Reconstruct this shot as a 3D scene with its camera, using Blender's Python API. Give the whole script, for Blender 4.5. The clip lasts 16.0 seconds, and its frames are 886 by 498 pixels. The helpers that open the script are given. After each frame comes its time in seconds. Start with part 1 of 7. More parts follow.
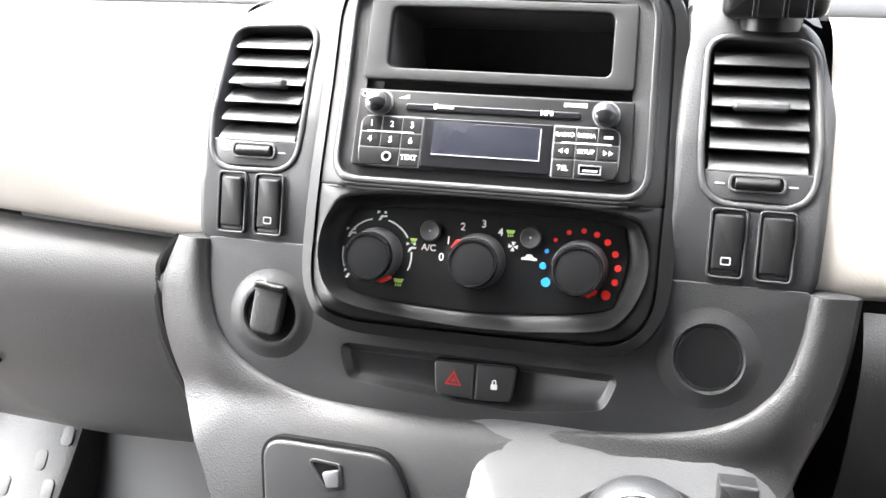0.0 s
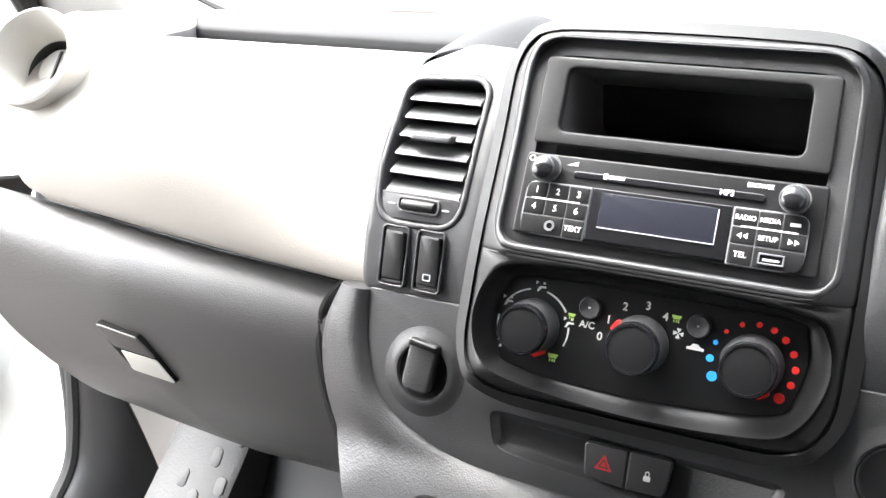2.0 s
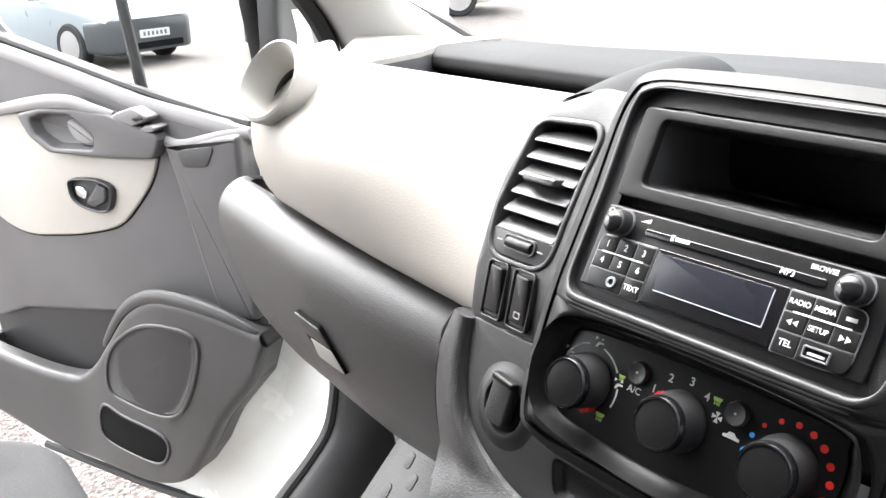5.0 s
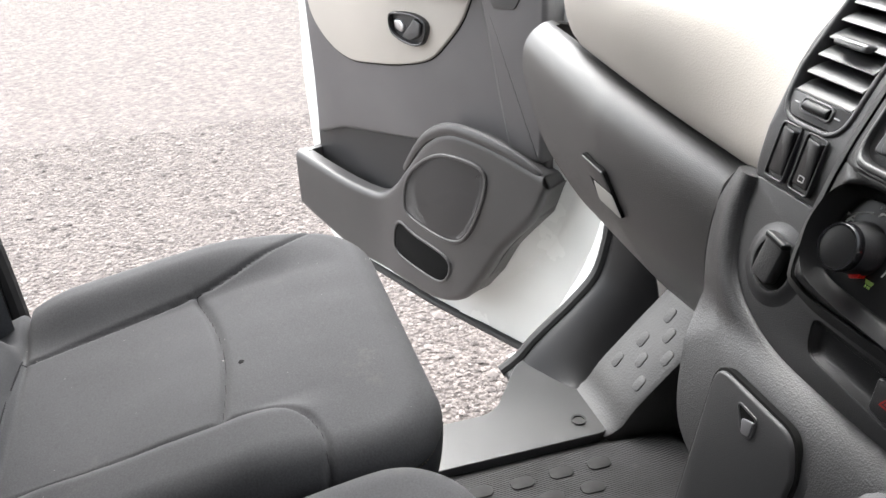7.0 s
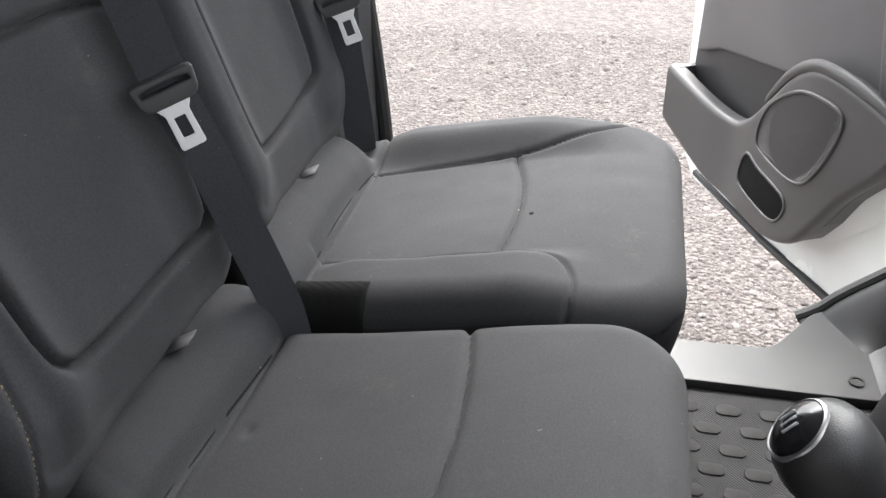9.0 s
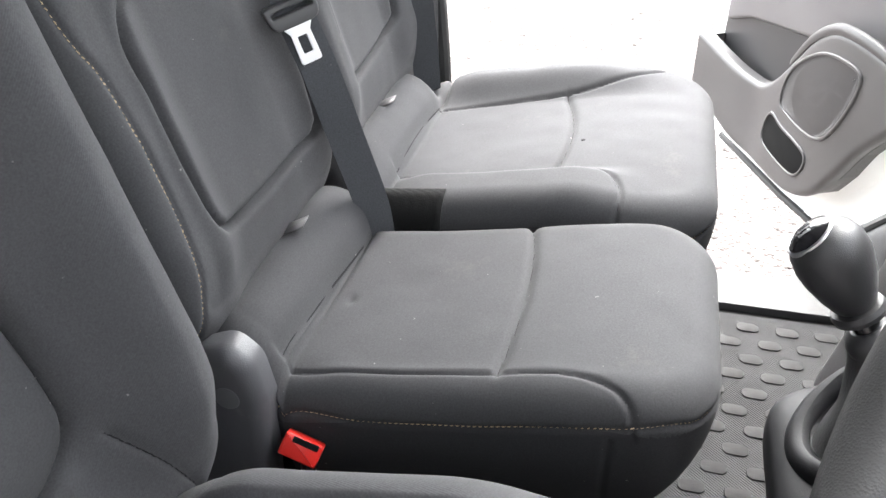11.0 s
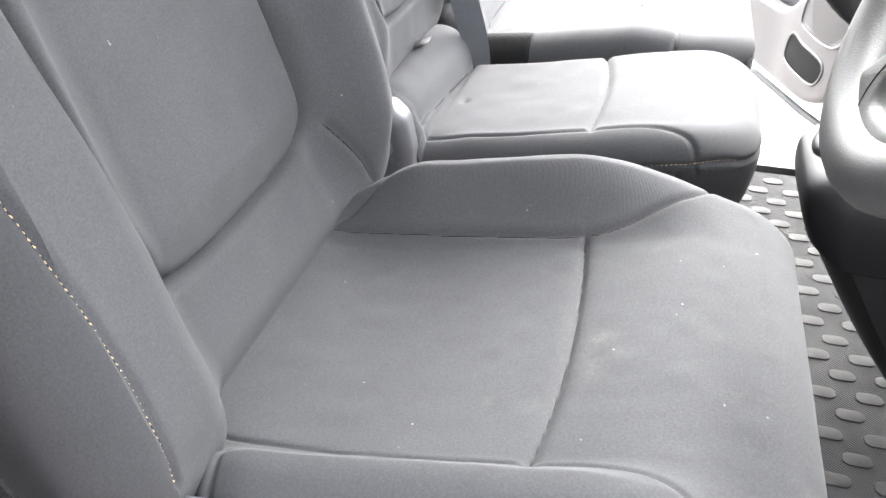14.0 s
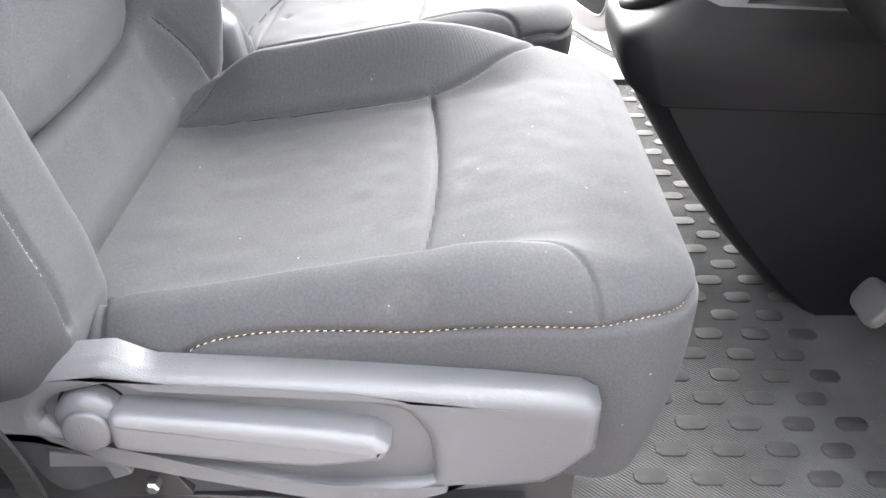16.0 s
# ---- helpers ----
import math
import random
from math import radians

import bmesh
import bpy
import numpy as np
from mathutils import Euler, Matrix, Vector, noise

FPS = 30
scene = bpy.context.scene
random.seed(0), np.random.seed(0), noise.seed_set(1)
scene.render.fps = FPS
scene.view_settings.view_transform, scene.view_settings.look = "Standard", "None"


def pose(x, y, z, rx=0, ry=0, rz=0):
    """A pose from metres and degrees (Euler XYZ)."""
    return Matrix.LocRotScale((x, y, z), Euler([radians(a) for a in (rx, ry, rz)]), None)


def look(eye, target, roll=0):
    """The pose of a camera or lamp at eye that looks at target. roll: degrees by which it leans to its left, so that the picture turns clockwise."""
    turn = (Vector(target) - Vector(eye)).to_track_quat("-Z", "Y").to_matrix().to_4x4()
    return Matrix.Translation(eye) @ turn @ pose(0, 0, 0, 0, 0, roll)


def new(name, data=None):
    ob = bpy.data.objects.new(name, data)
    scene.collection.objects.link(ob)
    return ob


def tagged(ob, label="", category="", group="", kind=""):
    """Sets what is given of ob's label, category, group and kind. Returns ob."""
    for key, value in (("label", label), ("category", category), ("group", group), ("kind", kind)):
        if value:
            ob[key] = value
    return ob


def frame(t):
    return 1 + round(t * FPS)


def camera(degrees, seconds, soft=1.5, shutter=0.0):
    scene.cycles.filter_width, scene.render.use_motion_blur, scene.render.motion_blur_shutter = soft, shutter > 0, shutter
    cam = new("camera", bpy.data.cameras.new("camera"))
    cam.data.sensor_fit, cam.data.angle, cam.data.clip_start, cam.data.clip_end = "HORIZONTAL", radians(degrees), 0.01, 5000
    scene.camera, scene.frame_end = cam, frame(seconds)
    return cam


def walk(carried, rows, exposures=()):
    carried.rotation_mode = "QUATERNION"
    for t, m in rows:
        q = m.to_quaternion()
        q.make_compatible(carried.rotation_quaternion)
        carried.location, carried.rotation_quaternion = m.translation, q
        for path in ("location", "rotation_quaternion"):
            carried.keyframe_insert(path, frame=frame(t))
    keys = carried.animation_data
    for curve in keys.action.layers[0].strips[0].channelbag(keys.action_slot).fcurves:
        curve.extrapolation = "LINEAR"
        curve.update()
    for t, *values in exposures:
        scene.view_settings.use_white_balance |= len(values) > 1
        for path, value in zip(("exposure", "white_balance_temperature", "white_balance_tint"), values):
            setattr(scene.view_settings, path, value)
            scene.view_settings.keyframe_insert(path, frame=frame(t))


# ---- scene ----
cam = camera(54.0, 16.0)
PATH = [
    (0, (0.121, 0.052, 0.861), (-0.373, 1.865, 0.178), 0.0),
    (0.3, (0.109, 0.047, 0.859), (-0.417, 1.855, 0.187), 0.3),
    (0.5, (0.107, 0.052, 0.87), (-0.47, 1.832, 0.163), 0.1),
    (1, (0.116, 0.078, 0.873), (-0.61, 1.808, 0.179), -0.3),
    (1.5, (0.116, 0.084, 0.882), (-0.675, 1.783, 0.184), -0.0),
    (2, (0.125, 0.093, 0.9), (-0.763, 1.747, 0.211), -0.3),
    (2.5, (0.16, 0.114, 0.95), (-0.799, 1.739, 0.288), -0.5),
    (3, (0.193, 0.169, 0.965), (-0.851, 1.725, 0.264), -0.7),
    (3.2, (0.219, 0.187, 0.962), (-0.913, 1.678, 0.258), -1.4),
    (5.3, (0.288, 0.216, 0.919), (-1.291, 1.26, 0.275), -2.3),
    (5.5, (0.287, 0.209, 0.917), (-1.324, 1.203, 0.273), -2.4),
    (6, (0.294, 0.179, 0.918), (-1.371, 0.926, 0.098), -2.6),
    (6.5, (0.297, 0.175, 0.916), (-1.381, 0.739, -0.014), -2.9),
    (7, (0.341, 0.182, 0.933), (-1.364, 0.653, -0.001), -2.6),
    (7.5, (0.351, 0.23, 0.935), (-1.398, 0.466, -0.005), -2.7),
    (8, (0.393, 0.261, 0.942), (-1.37, 0.2, -0.002), -2.4),
    (8.5, (0.428, 0.274, 0.934), (-1.285, -0.015, -0.058), -2.1),
    (8.7, (0.451, 0.275, 0.93), (-1.228, -0.07, -0.101), -1.8),
    (10.8, (0.66, 0.265, 0.944), (-0.963, -0.143, -0.152), -0.3),
    (11, (0.695, 0.25, 0.942), (-0.936, -0.148, -0.145), -0.2),
    (11.5, (0.792, 0.226, 0.929), (-0.834, -0.176, -0.163), -0.4),
    (12, (0.843, 0.257, 0.91), (-0.78, -0.158, -0.183), -0.6),
    (12.5, (0.896, 0.275, 0.873), (-0.714, -0.211, -0.208), -1.0),
    (13, (0.973, 0.255, 0.862), (-0.63, -0.266, -0.215), -0.4),
    (13.5, (1.069, 0.223, 0.867), (-0.54, -0.281, -0.209), 0.3),
    (14, (1.109, 0.219, 0.848), (-0.52, -0.2, -0.234), 0.6),
    (14.5, (1.13, 0.213, 0.808), (-0.519, -0.137, -0.269), 0.6),
    (15, (1.161, 0.201, 0.784), (-0.51, -0.045, -0.287), 0.6),
    (15.5, (1.203, 0.178, 0.773), (-0.48, 0.053, -0.301), 1.1),
    (16, (1.217, 0.189, 0.731), (-0.474, 0.18, -0.337), 0.4),
]
EXPOSURES = [(0, 4.4), (3, 3.65), (5.5, 3.0), (7, 2.65), (8.7, 2.6), (11, 3.85), (13, 4.65), (14.5, 4.95), (16, 5.1)]
walk(cam, [(t, look(eye, target, roll)) for t, eye, target, roll in PATH], EXPOSURES)

# ---- world, sun, exposure ----
world = bpy.data.worlds.new("sky")
scene.world = world
world.use_nodes = True
wn = world.node_tree.nodes
sky = wn.new("ShaderNodeTexSky")
sky.sky_type, sky.sun_disc = "NISHITA", False
sky.sun_elevation, sky.sun_rotation = radians(54), radians(-95)
sky.air_density, sky.dust_density, sky.ozone_density = 1.0, 3.0, 1.0
veil = wn.new("ShaderNodeHueSaturation")
veil.inputs["Saturation"].default_value = 0.22
world.node_tree.links.new(sky.outputs["Color"], veil.inputs["Color"])
world.node_tree.links.new(veil.outputs["Color"], wn["Background"].inputs["Color"])
wn["Background"].inputs["Strength"].default_value = 0.15
sun = new("sun", bpy.data.lights.new("sun", "SUN"))
sun.data.energy, sun.data.angle, sun.data.color = 1.4, radians(70), (1.0, 0.99, 0.97)
sun.matrix_world = look((-1.5, -0.12, 2.05), (0, 0, 0))

# ---- materials ----


def material(name, base, rough=0.5, metal=0.0, vary=0.12, coarse=6.0, fine=900.0, bump=0.12, depth=0.0006, spec=0.5, worn=0.0, island=0.0):
    """A plain surface with a fine grain in relief, broad uneven tone and, if worn, pale scuffs."""
    m = bpy.data.materials.new(name)
    m.use_nodes = True
    nt, n = m.node_tree, m.node_tree.nodes
    b = n["Principled BSDF"]
    b.inputs["Metallic"].default_value = metal
    b.inputs["Specular IOR Level"].default_value = spec
    co = n.new("ShaderNodeTexCoord")
    broad = n.new("ShaderNodeTexNoise")
    broad.inputs["Scale"].default_value, broad.inputs["Detail"].default_value = coarse, 6.0
    nt.links.new(co.outputs["Object"], broad.inputs["Vector"])
    tone = n.new("ShaderNodeMapRange")
    tone.inputs["To Min"].default_value, tone.inputs["To Max"].default_value = 1 - vary, 1 + vary
    tone.inputs["From Min"].default_value, tone.inputs["From Max"].default_value = 0.3, 0.7
    nt.links.new(broad.outputs["Fac"], tone.inputs["Value"])
    mix = n.new("ShaderNodeMix")
    mix.data_type, mix.blend_type = "RGBA", "MULTIPLY"
    mix.inputs["Factor"].default_value = 1.0
    mix.inputs["A"].default_value = (*base, 1)
    nt.links.new(tone.outputs["Result"], mix.inputs["B"])
    out = mix.outputs["Result"]
    if worn:
        scuff = n.new("ShaderNodeTexNoise")
        scuff.inputs["Scale"].default_value, scuff.inputs["Detail"].default_value, scuff.inputs["Roughness"].default_value = 22.0, 10.0, 0.75
        nt.links.new(co.outputs["Object"], scuff.inputs["Vector"])
        lim = n.new("ShaderNodeMapRange")
        lim.inputs["From Min"].default_value, lim.inputs["From Max"].default_value = 0.60, 0.74
        lim.inputs["To Max"].default_value = worn
        nt.links.new(scuff.outputs["Fac"], lim.inputs["Value"])
        pale = n.new("ShaderNodeMix")
        pale.data_type = "RGBA"
        pale.inputs["B"].default_value = (0.32, 0.30, 0.28, 1)
        nt.links.new(lim.outputs["Result"], pale.inputs["Factor"])
        nt.links.new(out, pale.inputs["A"])
        out = pale.outputs["Result"]
    if island:
        info = n.new("ShaderNodeNewGeometry")
        ran = n.new("ShaderNodeMapRange")
        ran.inputs["To Min"].default_value, ran.inputs["To Max"].default_value = 1 - island, 1 + island
        nt.links.new(info.outputs["Random Per Island"], ran.inputs["Value"])
        mul = n.new("ShaderNodeMix")
        mul.data_type, mul.blend_type = "RGBA", "MULTIPLY"
        mul.inputs["Factor"].default_value = 1.0
        nt.links.new(out, mul.inputs["A"])
        nt.links.new(ran.outputs["Result"], mul.inputs["B"])
        out = mul.outputs["Result"]
    nt.links.new(out, b.inputs["Base Color"])
    ro = n.new("ShaderNodeMapRange")
    ro.inputs["To Min"].default_value, ro.inputs["To Max"].default_value = max(rough - 0.08, 0.02), min(rough + 0.08, 1)
    nt.links.new(broad.outputs["Fac"], ro.inputs["Value"])
    nt.links.new(ro.outputs["Result"], b.inputs["Roughness"])
    if bump:
        grain = n.new("ShaderNodeTexVoronoi")
        grain.inputs["Scale"].default_value = fine
        nt.links.new(co.outputs["Object"], grain.inputs["Vector"])
        bp = n.new("ShaderNodeBump")
        bp.inputs["Strength"].default_value, bp.inputs["Distance"].default_value = bump, depth
        nt.links.new(grain.outputs["Distance"], bp.inputs["Height"])
        nt.links.new(bp.outputs["Normal"], b.inputs["Normal"])
    return m


def cloth(name, base, twill=190.0, bump=0.22, vary=0.06, stain=0.0, ribbed=0.0):
    """Woven seat cloth: a fine diagonal rib, broken up by noise, with lint and uneven wear."""
    m = bpy.data.materials.new(name)
    m.use_nodes = True
    nt, n = m.node_tree, m.node_tree.nodes
    b = n["Principled BSDF"]
    b.inputs["Roughness"].default_value = 0.92
    b.inputs["Specular IOR Level"].default_value = 0.25
    b.inputs["Sheen Weight"].default_value, b.inputs["Sheen Roughness"].default_value = 0.02, 0.45
    co = n.new("ShaderNodeTexCoord")
    turn = n.new("ShaderNodeMapping")
    turn.inputs["Rotation"].default_value = (0.5, 0.4, 0.7)
    nt.links.new(co.outputs["Object"], turn.inputs["Vector"])
    rib = n.new("ShaderNodeTexWave")
    rib.inputs["Scale"].default_value, rib.inputs["Distortion"].default_value = twill, 0.6
    nt.links.new(turn.outputs["Vector"], rib.inputs["Vector"])
    fuzz = n.new("ShaderNodeTexNoise")
    fuzz.inputs["Scale"].default_value, fuzz.inputs["Detail"].default_value = 520.0, 3.0
    nt.links.new(co.outputs["Object"], fuzz.inputs["Vector"])
    add = n.new("ShaderNodeMath")
    add.operation = "MULTIPLY_ADD"
    add.inputs[1].default_value = ribbed
    nt.links.new(rib.outputs["Fac"], add.inputs[0])
    nt.links.new(fuzz.outputs["Fac"], add.inputs[2])
    bp = n.new("ShaderNodeBump")
    bp.inputs["Strength"].default_value, bp.inputs["Distance"].default_value = bump, 0.0007
    nt.links.new(add.outputs["Value"], bp.inputs["Height"])
    nt.links.new(bp.outputs["Normal"], b.inputs["Normal"])
    broad = n.new("ShaderNodeTexNoise")
    broad.inputs["Scale"].default_value, broad.inputs["Detail"].default_value = 7.0, 8.0
    nt.links.new(co.outputs["Object"], broad.inputs["Vector"])
    tone = n.new("ShaderNodeMapRange")
    tone.inputs["From Min"].default_value, tone.inputs["From Max"].default_value = 0.3, 0.7
    tone.inputs["To Min"].default_value, tone.inputs["To Max"].default_value = 1 - vary, 1 + vary
    nt.links.new(broad.outputs["Fac"], tone.inputs["Value"])
    thread = n.new("ShaderNodeMapRange")
    thread.inputs["To Min"].default_value, thread.inputs["To Max"].default_value = 0.62, 1.38
    nt.links.new(fuzz.outputs["Fac"], thread.inputs["Value"])
    both = n.new("ShaderNodeMath")
    both.operation = "MULTIPLY"
    nt.links.new(tone.outputs["Result"], both.inputs[0])
    nt.links.new(thread.outputs["Result"], both.inputs[1])
    mix = n.new("ShaderNodeMix")
    mix.data_type, mix.blend_type = "RGBA", "MULTIPLY"
    mix.inputs["Factor"].default_value, mix.inputs["A"].default_value = 1.0, (*base, 1)
    nt.links.new(both.outputs["Value"], mix.inputs["B"])
    out = mix.outputs["Result"]
    if stain:
        spot = n.new("ShaderNodeTexNoise")
        spot.inputs["Scale"].default_value, spot.inputs["Detail"].default_value, spot.inputs["Roughness"].default_value = 9.0, 9.0, 0.7
        nt.links.new(turn.outputs["Vector"], spot.inputs["Vector"])
        lim = n.new("ShaderNodeMapRange")
        lim.inputs["From Min"].default_value, lim.inputs["From Max"].default_value, lim.inputs["To Max"].default_value = 0.6, 0.72, stain
        nt.links.new(spot.outputs["Fac"], lim.inputs["Value"])
        dust = n.new("ShaderNodeMix")
        dust.data_type = "RGBA"
        dust.inputs["B"].default_value = (0.16, 0.14, 0.12, 1)
        nt.links.new(lim.outputs["Result"], dust.inputs["Factor"])
        nt.links.new(out, dust.inputs["A"])
        out = dust.outputs["Result"]
    fleck = n.new("ShaderNodeTexNoise")
    fleck.inputs["Scale"].default_value, fleck.inputs["Detail"].default_value = 150.0, 1.0
    nt.links.new(turn.outputs["Vector"], fleck.inputs["Vector"])
    few = n.new("ShaderNodeMapRange")
    few.inputs["From Min"].default_value, few.inputs["From Max"].default_value, few.inputs["To Max"].default_value = 0.80, 0.84, 0.6
    nt.links.new(fleck.outputs["Fac"], few.inputs["Value"])
    lint = n.new("ShaderNodeMix")
    lint.data_type = "RGBA"
    lint.inputs["B"].default_value = (0.28, 0.27, 0.26, 1)
    nt.links.new(few.outputs["Result"], lint.inputs["Factor"])
    nt.links.new(out, lint.inputs["A"])
    out = lint.outputs["Result"]
    nt.links.new(out, b.inputs["Base Color"])
    return m


def glass(name, tint=(1, 1, 1)):
    m = bpy.data.materials.new(name)
    m.use_nodes = True
    b = m.node_tree.nodes["Principled BSDF"]
    b.inputs["Base Color"].default_value = (*tint, 1)
    b.inputs["Transmission Weight"].default_value, b.inputs["Roughness"].default_value, b.inputs["IOR"].default_value = 1.0, 0.0, 1.02
    return m


CLOTH = cloth("charcoal_cloth", (0.0464, 0.0466, 0.0488), stain=0.14)
CLOTH_RIB = cloth("ribbed_charcoal_cloth", (0.0505, 0.0508, 0.0535), twill=170.0, bump=0.20, ribbed=0.5)
# the same charcoal cloth, darkened to paint shade on skirts and sides
CLOTH_SHADED = cloth("shaded_side_cloth", (0.030, 0.030, 0.032), bump=0.2)
VELCRO = cloth("black_fuzzy_fabric", (0.006, 0.006, 0.006), twill=60.0, bump=0.8, ribbed=0.4)
TONGUE = material("pale_bright_metal", (0.93, 0.93, 0.93), 0.30, metal=0.15, vary=0.03, bump=0.0)
WEBBING = cloth("black_webbing", (0.058, 0.061, 0.066), twill=260.0, bump=0.5, ribbed=0.8)
PLASTIC = material("grained_black_plastic", (0.021, 0.021, 0.022), 0.40, fine=1100.0, bump=0.22, worn=0.02, spec=0.5)
PLASTIC_SOFT = material("dark_grey_grained_plastic", (0.028, 0.0278, 0.0288), 0.42, fine=720.0, bump=0.36, depth=0.0006, worn=0.03, spec=0.5)
CHEEK = material("grained_console_plastic", (0.029, 0.029, 0.0305), 0.42, fine=950.0, bump=0.25, worn=0.03, spec=0.45)
POCKET_GREY = material("dark_door_pocket_plastic", (0.060, 0.058, 0.058), 0.40, fine=700.0, bump=0.3, worn=0.03)
PLASTIC_MID = material("mid_grey_plastic", (0.056, 0.056, 0.057), 0.36, fine=1000.0, bump=0.3, worn=0.04)
DOOR_GREY = material("door_grey_plastic", (0.103, 0.099, 0.100), 0.46, fine=600.0, bump=0.3, worn=0.02)
DOOR_PALE = material("pale_grey_plastic", (0.24, 0.23, 0.23), 0.55, fine=600.0, bump=0.25)
BEZEL = material("soft_black_bezel_plastic", (0.010, 0.010, 0.0105), 0.42, fine=1200.0, bump=0.15, spec=0.3)
SATIN = material("satin_grey_plastic", (0.12, 0.12, 0.125), 0.38, fine=700.0, bump=0.15)
GEAR_GREY = material("smooth_grey_console_plastic", (0.078, 0.078, 0.081), 0.40, fine=700.0, bump=0.2)
LEVER = material("pale_lever_plastic", (0.095, 0.095, 0.10), 0.36, fine=700.0, bump=0.15, worn=0.1)
SEATTRIM = material("seat_trim_grey_plastic", (0.074, 0.074, 0.079), 0.38, fine=700.0, bump=0.25, worn=0.15)
GLOSS = material("gloss_black_plastic", (0.007, 0.007, 0.008), 0.16, bump=0.0)
SATINBLACK = material("satin_black_plastic", (0.008, 0.008, 0.0085), 0.30, fine=1200.0, bump=0.05, spec=0.35)
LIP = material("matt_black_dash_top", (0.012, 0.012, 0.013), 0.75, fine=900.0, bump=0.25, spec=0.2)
# near black; mostly paints the unlit depth of gaps and shallow hollows
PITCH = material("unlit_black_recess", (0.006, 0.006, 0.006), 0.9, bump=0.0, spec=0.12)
RING = material("pale_vent_plastic", (0.42, 0.41, 0.38), 0.5, vary=0.03, fine=700.0, bump=0.1)
CREAM = material("cream_dash_plastic", (0.40, 0.374, 0.338), 0.55, vary=0.04, fine=520.0, bump=0.22)
RUBBER = material("black_rubber", (0.022, 0.022, 0.022), 0.6, fine=300.0, bump=0.15)
FOOTPAD = material("worn_grey_rubber", (0.046, 0.045, 0.044), 0.5, vary=0.25, coarse=12.0, fine=260.0, bump=0.3, depth=0.001, worn=0.2)
CONSOLE_BLACK = material("smooth_black_console_plastic", (0.006, 0.006, 0.007), 0.5, fine=800.0, bump=0.15, spec=0.22)
GLOVE = material("dark_grey_glovebox_plastic", (0.047, 0.0455, 0.0455), 0.42, fine=800.0, bump=0.35, spec=0.45, worn=0.02)
WHEEL = material("grained_wheel_plastic", (0.038, 0.038, 0.0385), 0.5, fine=700.0, bump=0.3)
# near black for shade painted into the seam creases
SEAM = material("dark_seam_shade", (0.010, 0.010, 0.011), 0.9, bump=0.0, spec=0.2)
MAT = material("ribbed_rubber_mat", (0.054, 0.054, 0.055), 0.62, spec=0.2, vary=0.25, coarse=9.0, fine=260.0, bump=0.35, depth=0.001, worn=0.12)
STUD = material("worn_rubber_stud", (0.034, 0.034, 0.034), 0.7, spec=0.15, vary=0.2, coarse=30.0, fine=500.0, bump=0.15, worn=0.15)
CARPET = cloth("grey_carpet", (0.09, 0.088, 0.085), twill=60.0, bump=0.9)
WHITE = material("white_body_paint", (0.78, 0.79, 0.77), 0.25, vary=0.03, bump=0.0, spec=0.6)
LINER = material("grey_roof_lining", (0.17, 0.168, 0.165), 0.95, vary=0.06, fine=400.0, bump=0.2)
HEADLINER = material("pale_headliner", (0.46, 0.455, 0.44), 0.9, vary=0.05, fine=400.0, bump=0.2)
CHROME = material("chrome_metal", (0.75, 0.75, 0.76), 0.12, metal=1.0, vary=0.03, bump=0.0)
STEEL = material("brushed_steel", (0.62, 0.62, 0.63), 0.32, metal=1.0, vary=0.08, bump=0.0)
LEATHER = material("black_leather", (0.022, 0.022, 0.023), 0.42, fine=420.0, bump=0.3)
MARK = material("white_print", (0.58, 0.58, 0.57), 0.5, bump=0.0)
MARK_DIM = material("grey_print", (0.35, 0.35, 0.36), 0.5, bump=0.0)
MARK_GREEN = material("green_print", (0.35, 0.55, 0.12), 0.5, bump=0.0)
MARK_RED = material("red_print", (0.62, 0.015, 0.012), 0.45, bump=0.0)
MARK_BLUE = material("blue_print", (0.02, 0.25, 0.72), 0.45, bump=0.0)
HAZARD_RED = material("dull_red_print", (0.30, 0.012, 0.012), 0.5, bump=0.0)
RED = material("red_buckle_plastic", (0.62, 0.018, 0.012), 0.4, fine=900.0, bump=0.05)
SCREEN = material("dark_display_glass", (0.012, 0.0125, 0.018), 0.22, vary=0.03, bump=0.0)
THREAD = material("pale_yellow_thread", (0.50, 0.36, 0.20), 0.7, bump=0.0)
GRAVEL = material("grey_gravel", (0.114, 0.098, 0.091), 0.9, vary=0.40, coarse=26.0, fine=55.0, bump=1.0, depth=0.02)
STONE = material("gravel_stone", (0.140, 0.122, 0.115), 0.85, vary=0.15, coarse=40.0, fine=200.0, bump=0.3, depth=0.002, island=0.45)
CLEAR = glass("clear_glass", (0.86, 0.88, 0.87))
CAR_GLASS = material("dark_car_glass", (0.02, 0.025, 0.03), 0.08, bump=0.0)
CAR_SILVER = material("silver_car_paint", (0.30, 0.33, 0.35), 0.3, metal=0.2, vary=0.03, bump=0.0)
CAR_DARK = material("dark_grey_car_paint", (0.055, 0.06, 0.065), 0.35, vary=0.05, bump=0.0)
TYRE = material("tyre_rubber", (0.02, 0.02, 0.02), 0.8, fine=200.0, bump=0.2)
LAMP_GLASS = material("headlamp_lens", (0.65, 0.67, 0.68), 0.1, bump=0.0)

# ---- building blocks ----
STACK = Matrix(((1, 0, 0, 0), (0, 0.2696, -0.9630, 0.604), (0, 0.9630, 0.2696, 0.71), (0, 0, 0, 1)))
HOME = {}


def thing(name, at, label, category, group="", kind=""):
    """An empty at the thing's base, to which its parts are parented."""
    ob = tagged(new(name), label, category, group, kind)
    ob.location = at
    ob.empty_display_size = 0.05
    HOME[ob] = Matrix.Translation(at)
    return ob


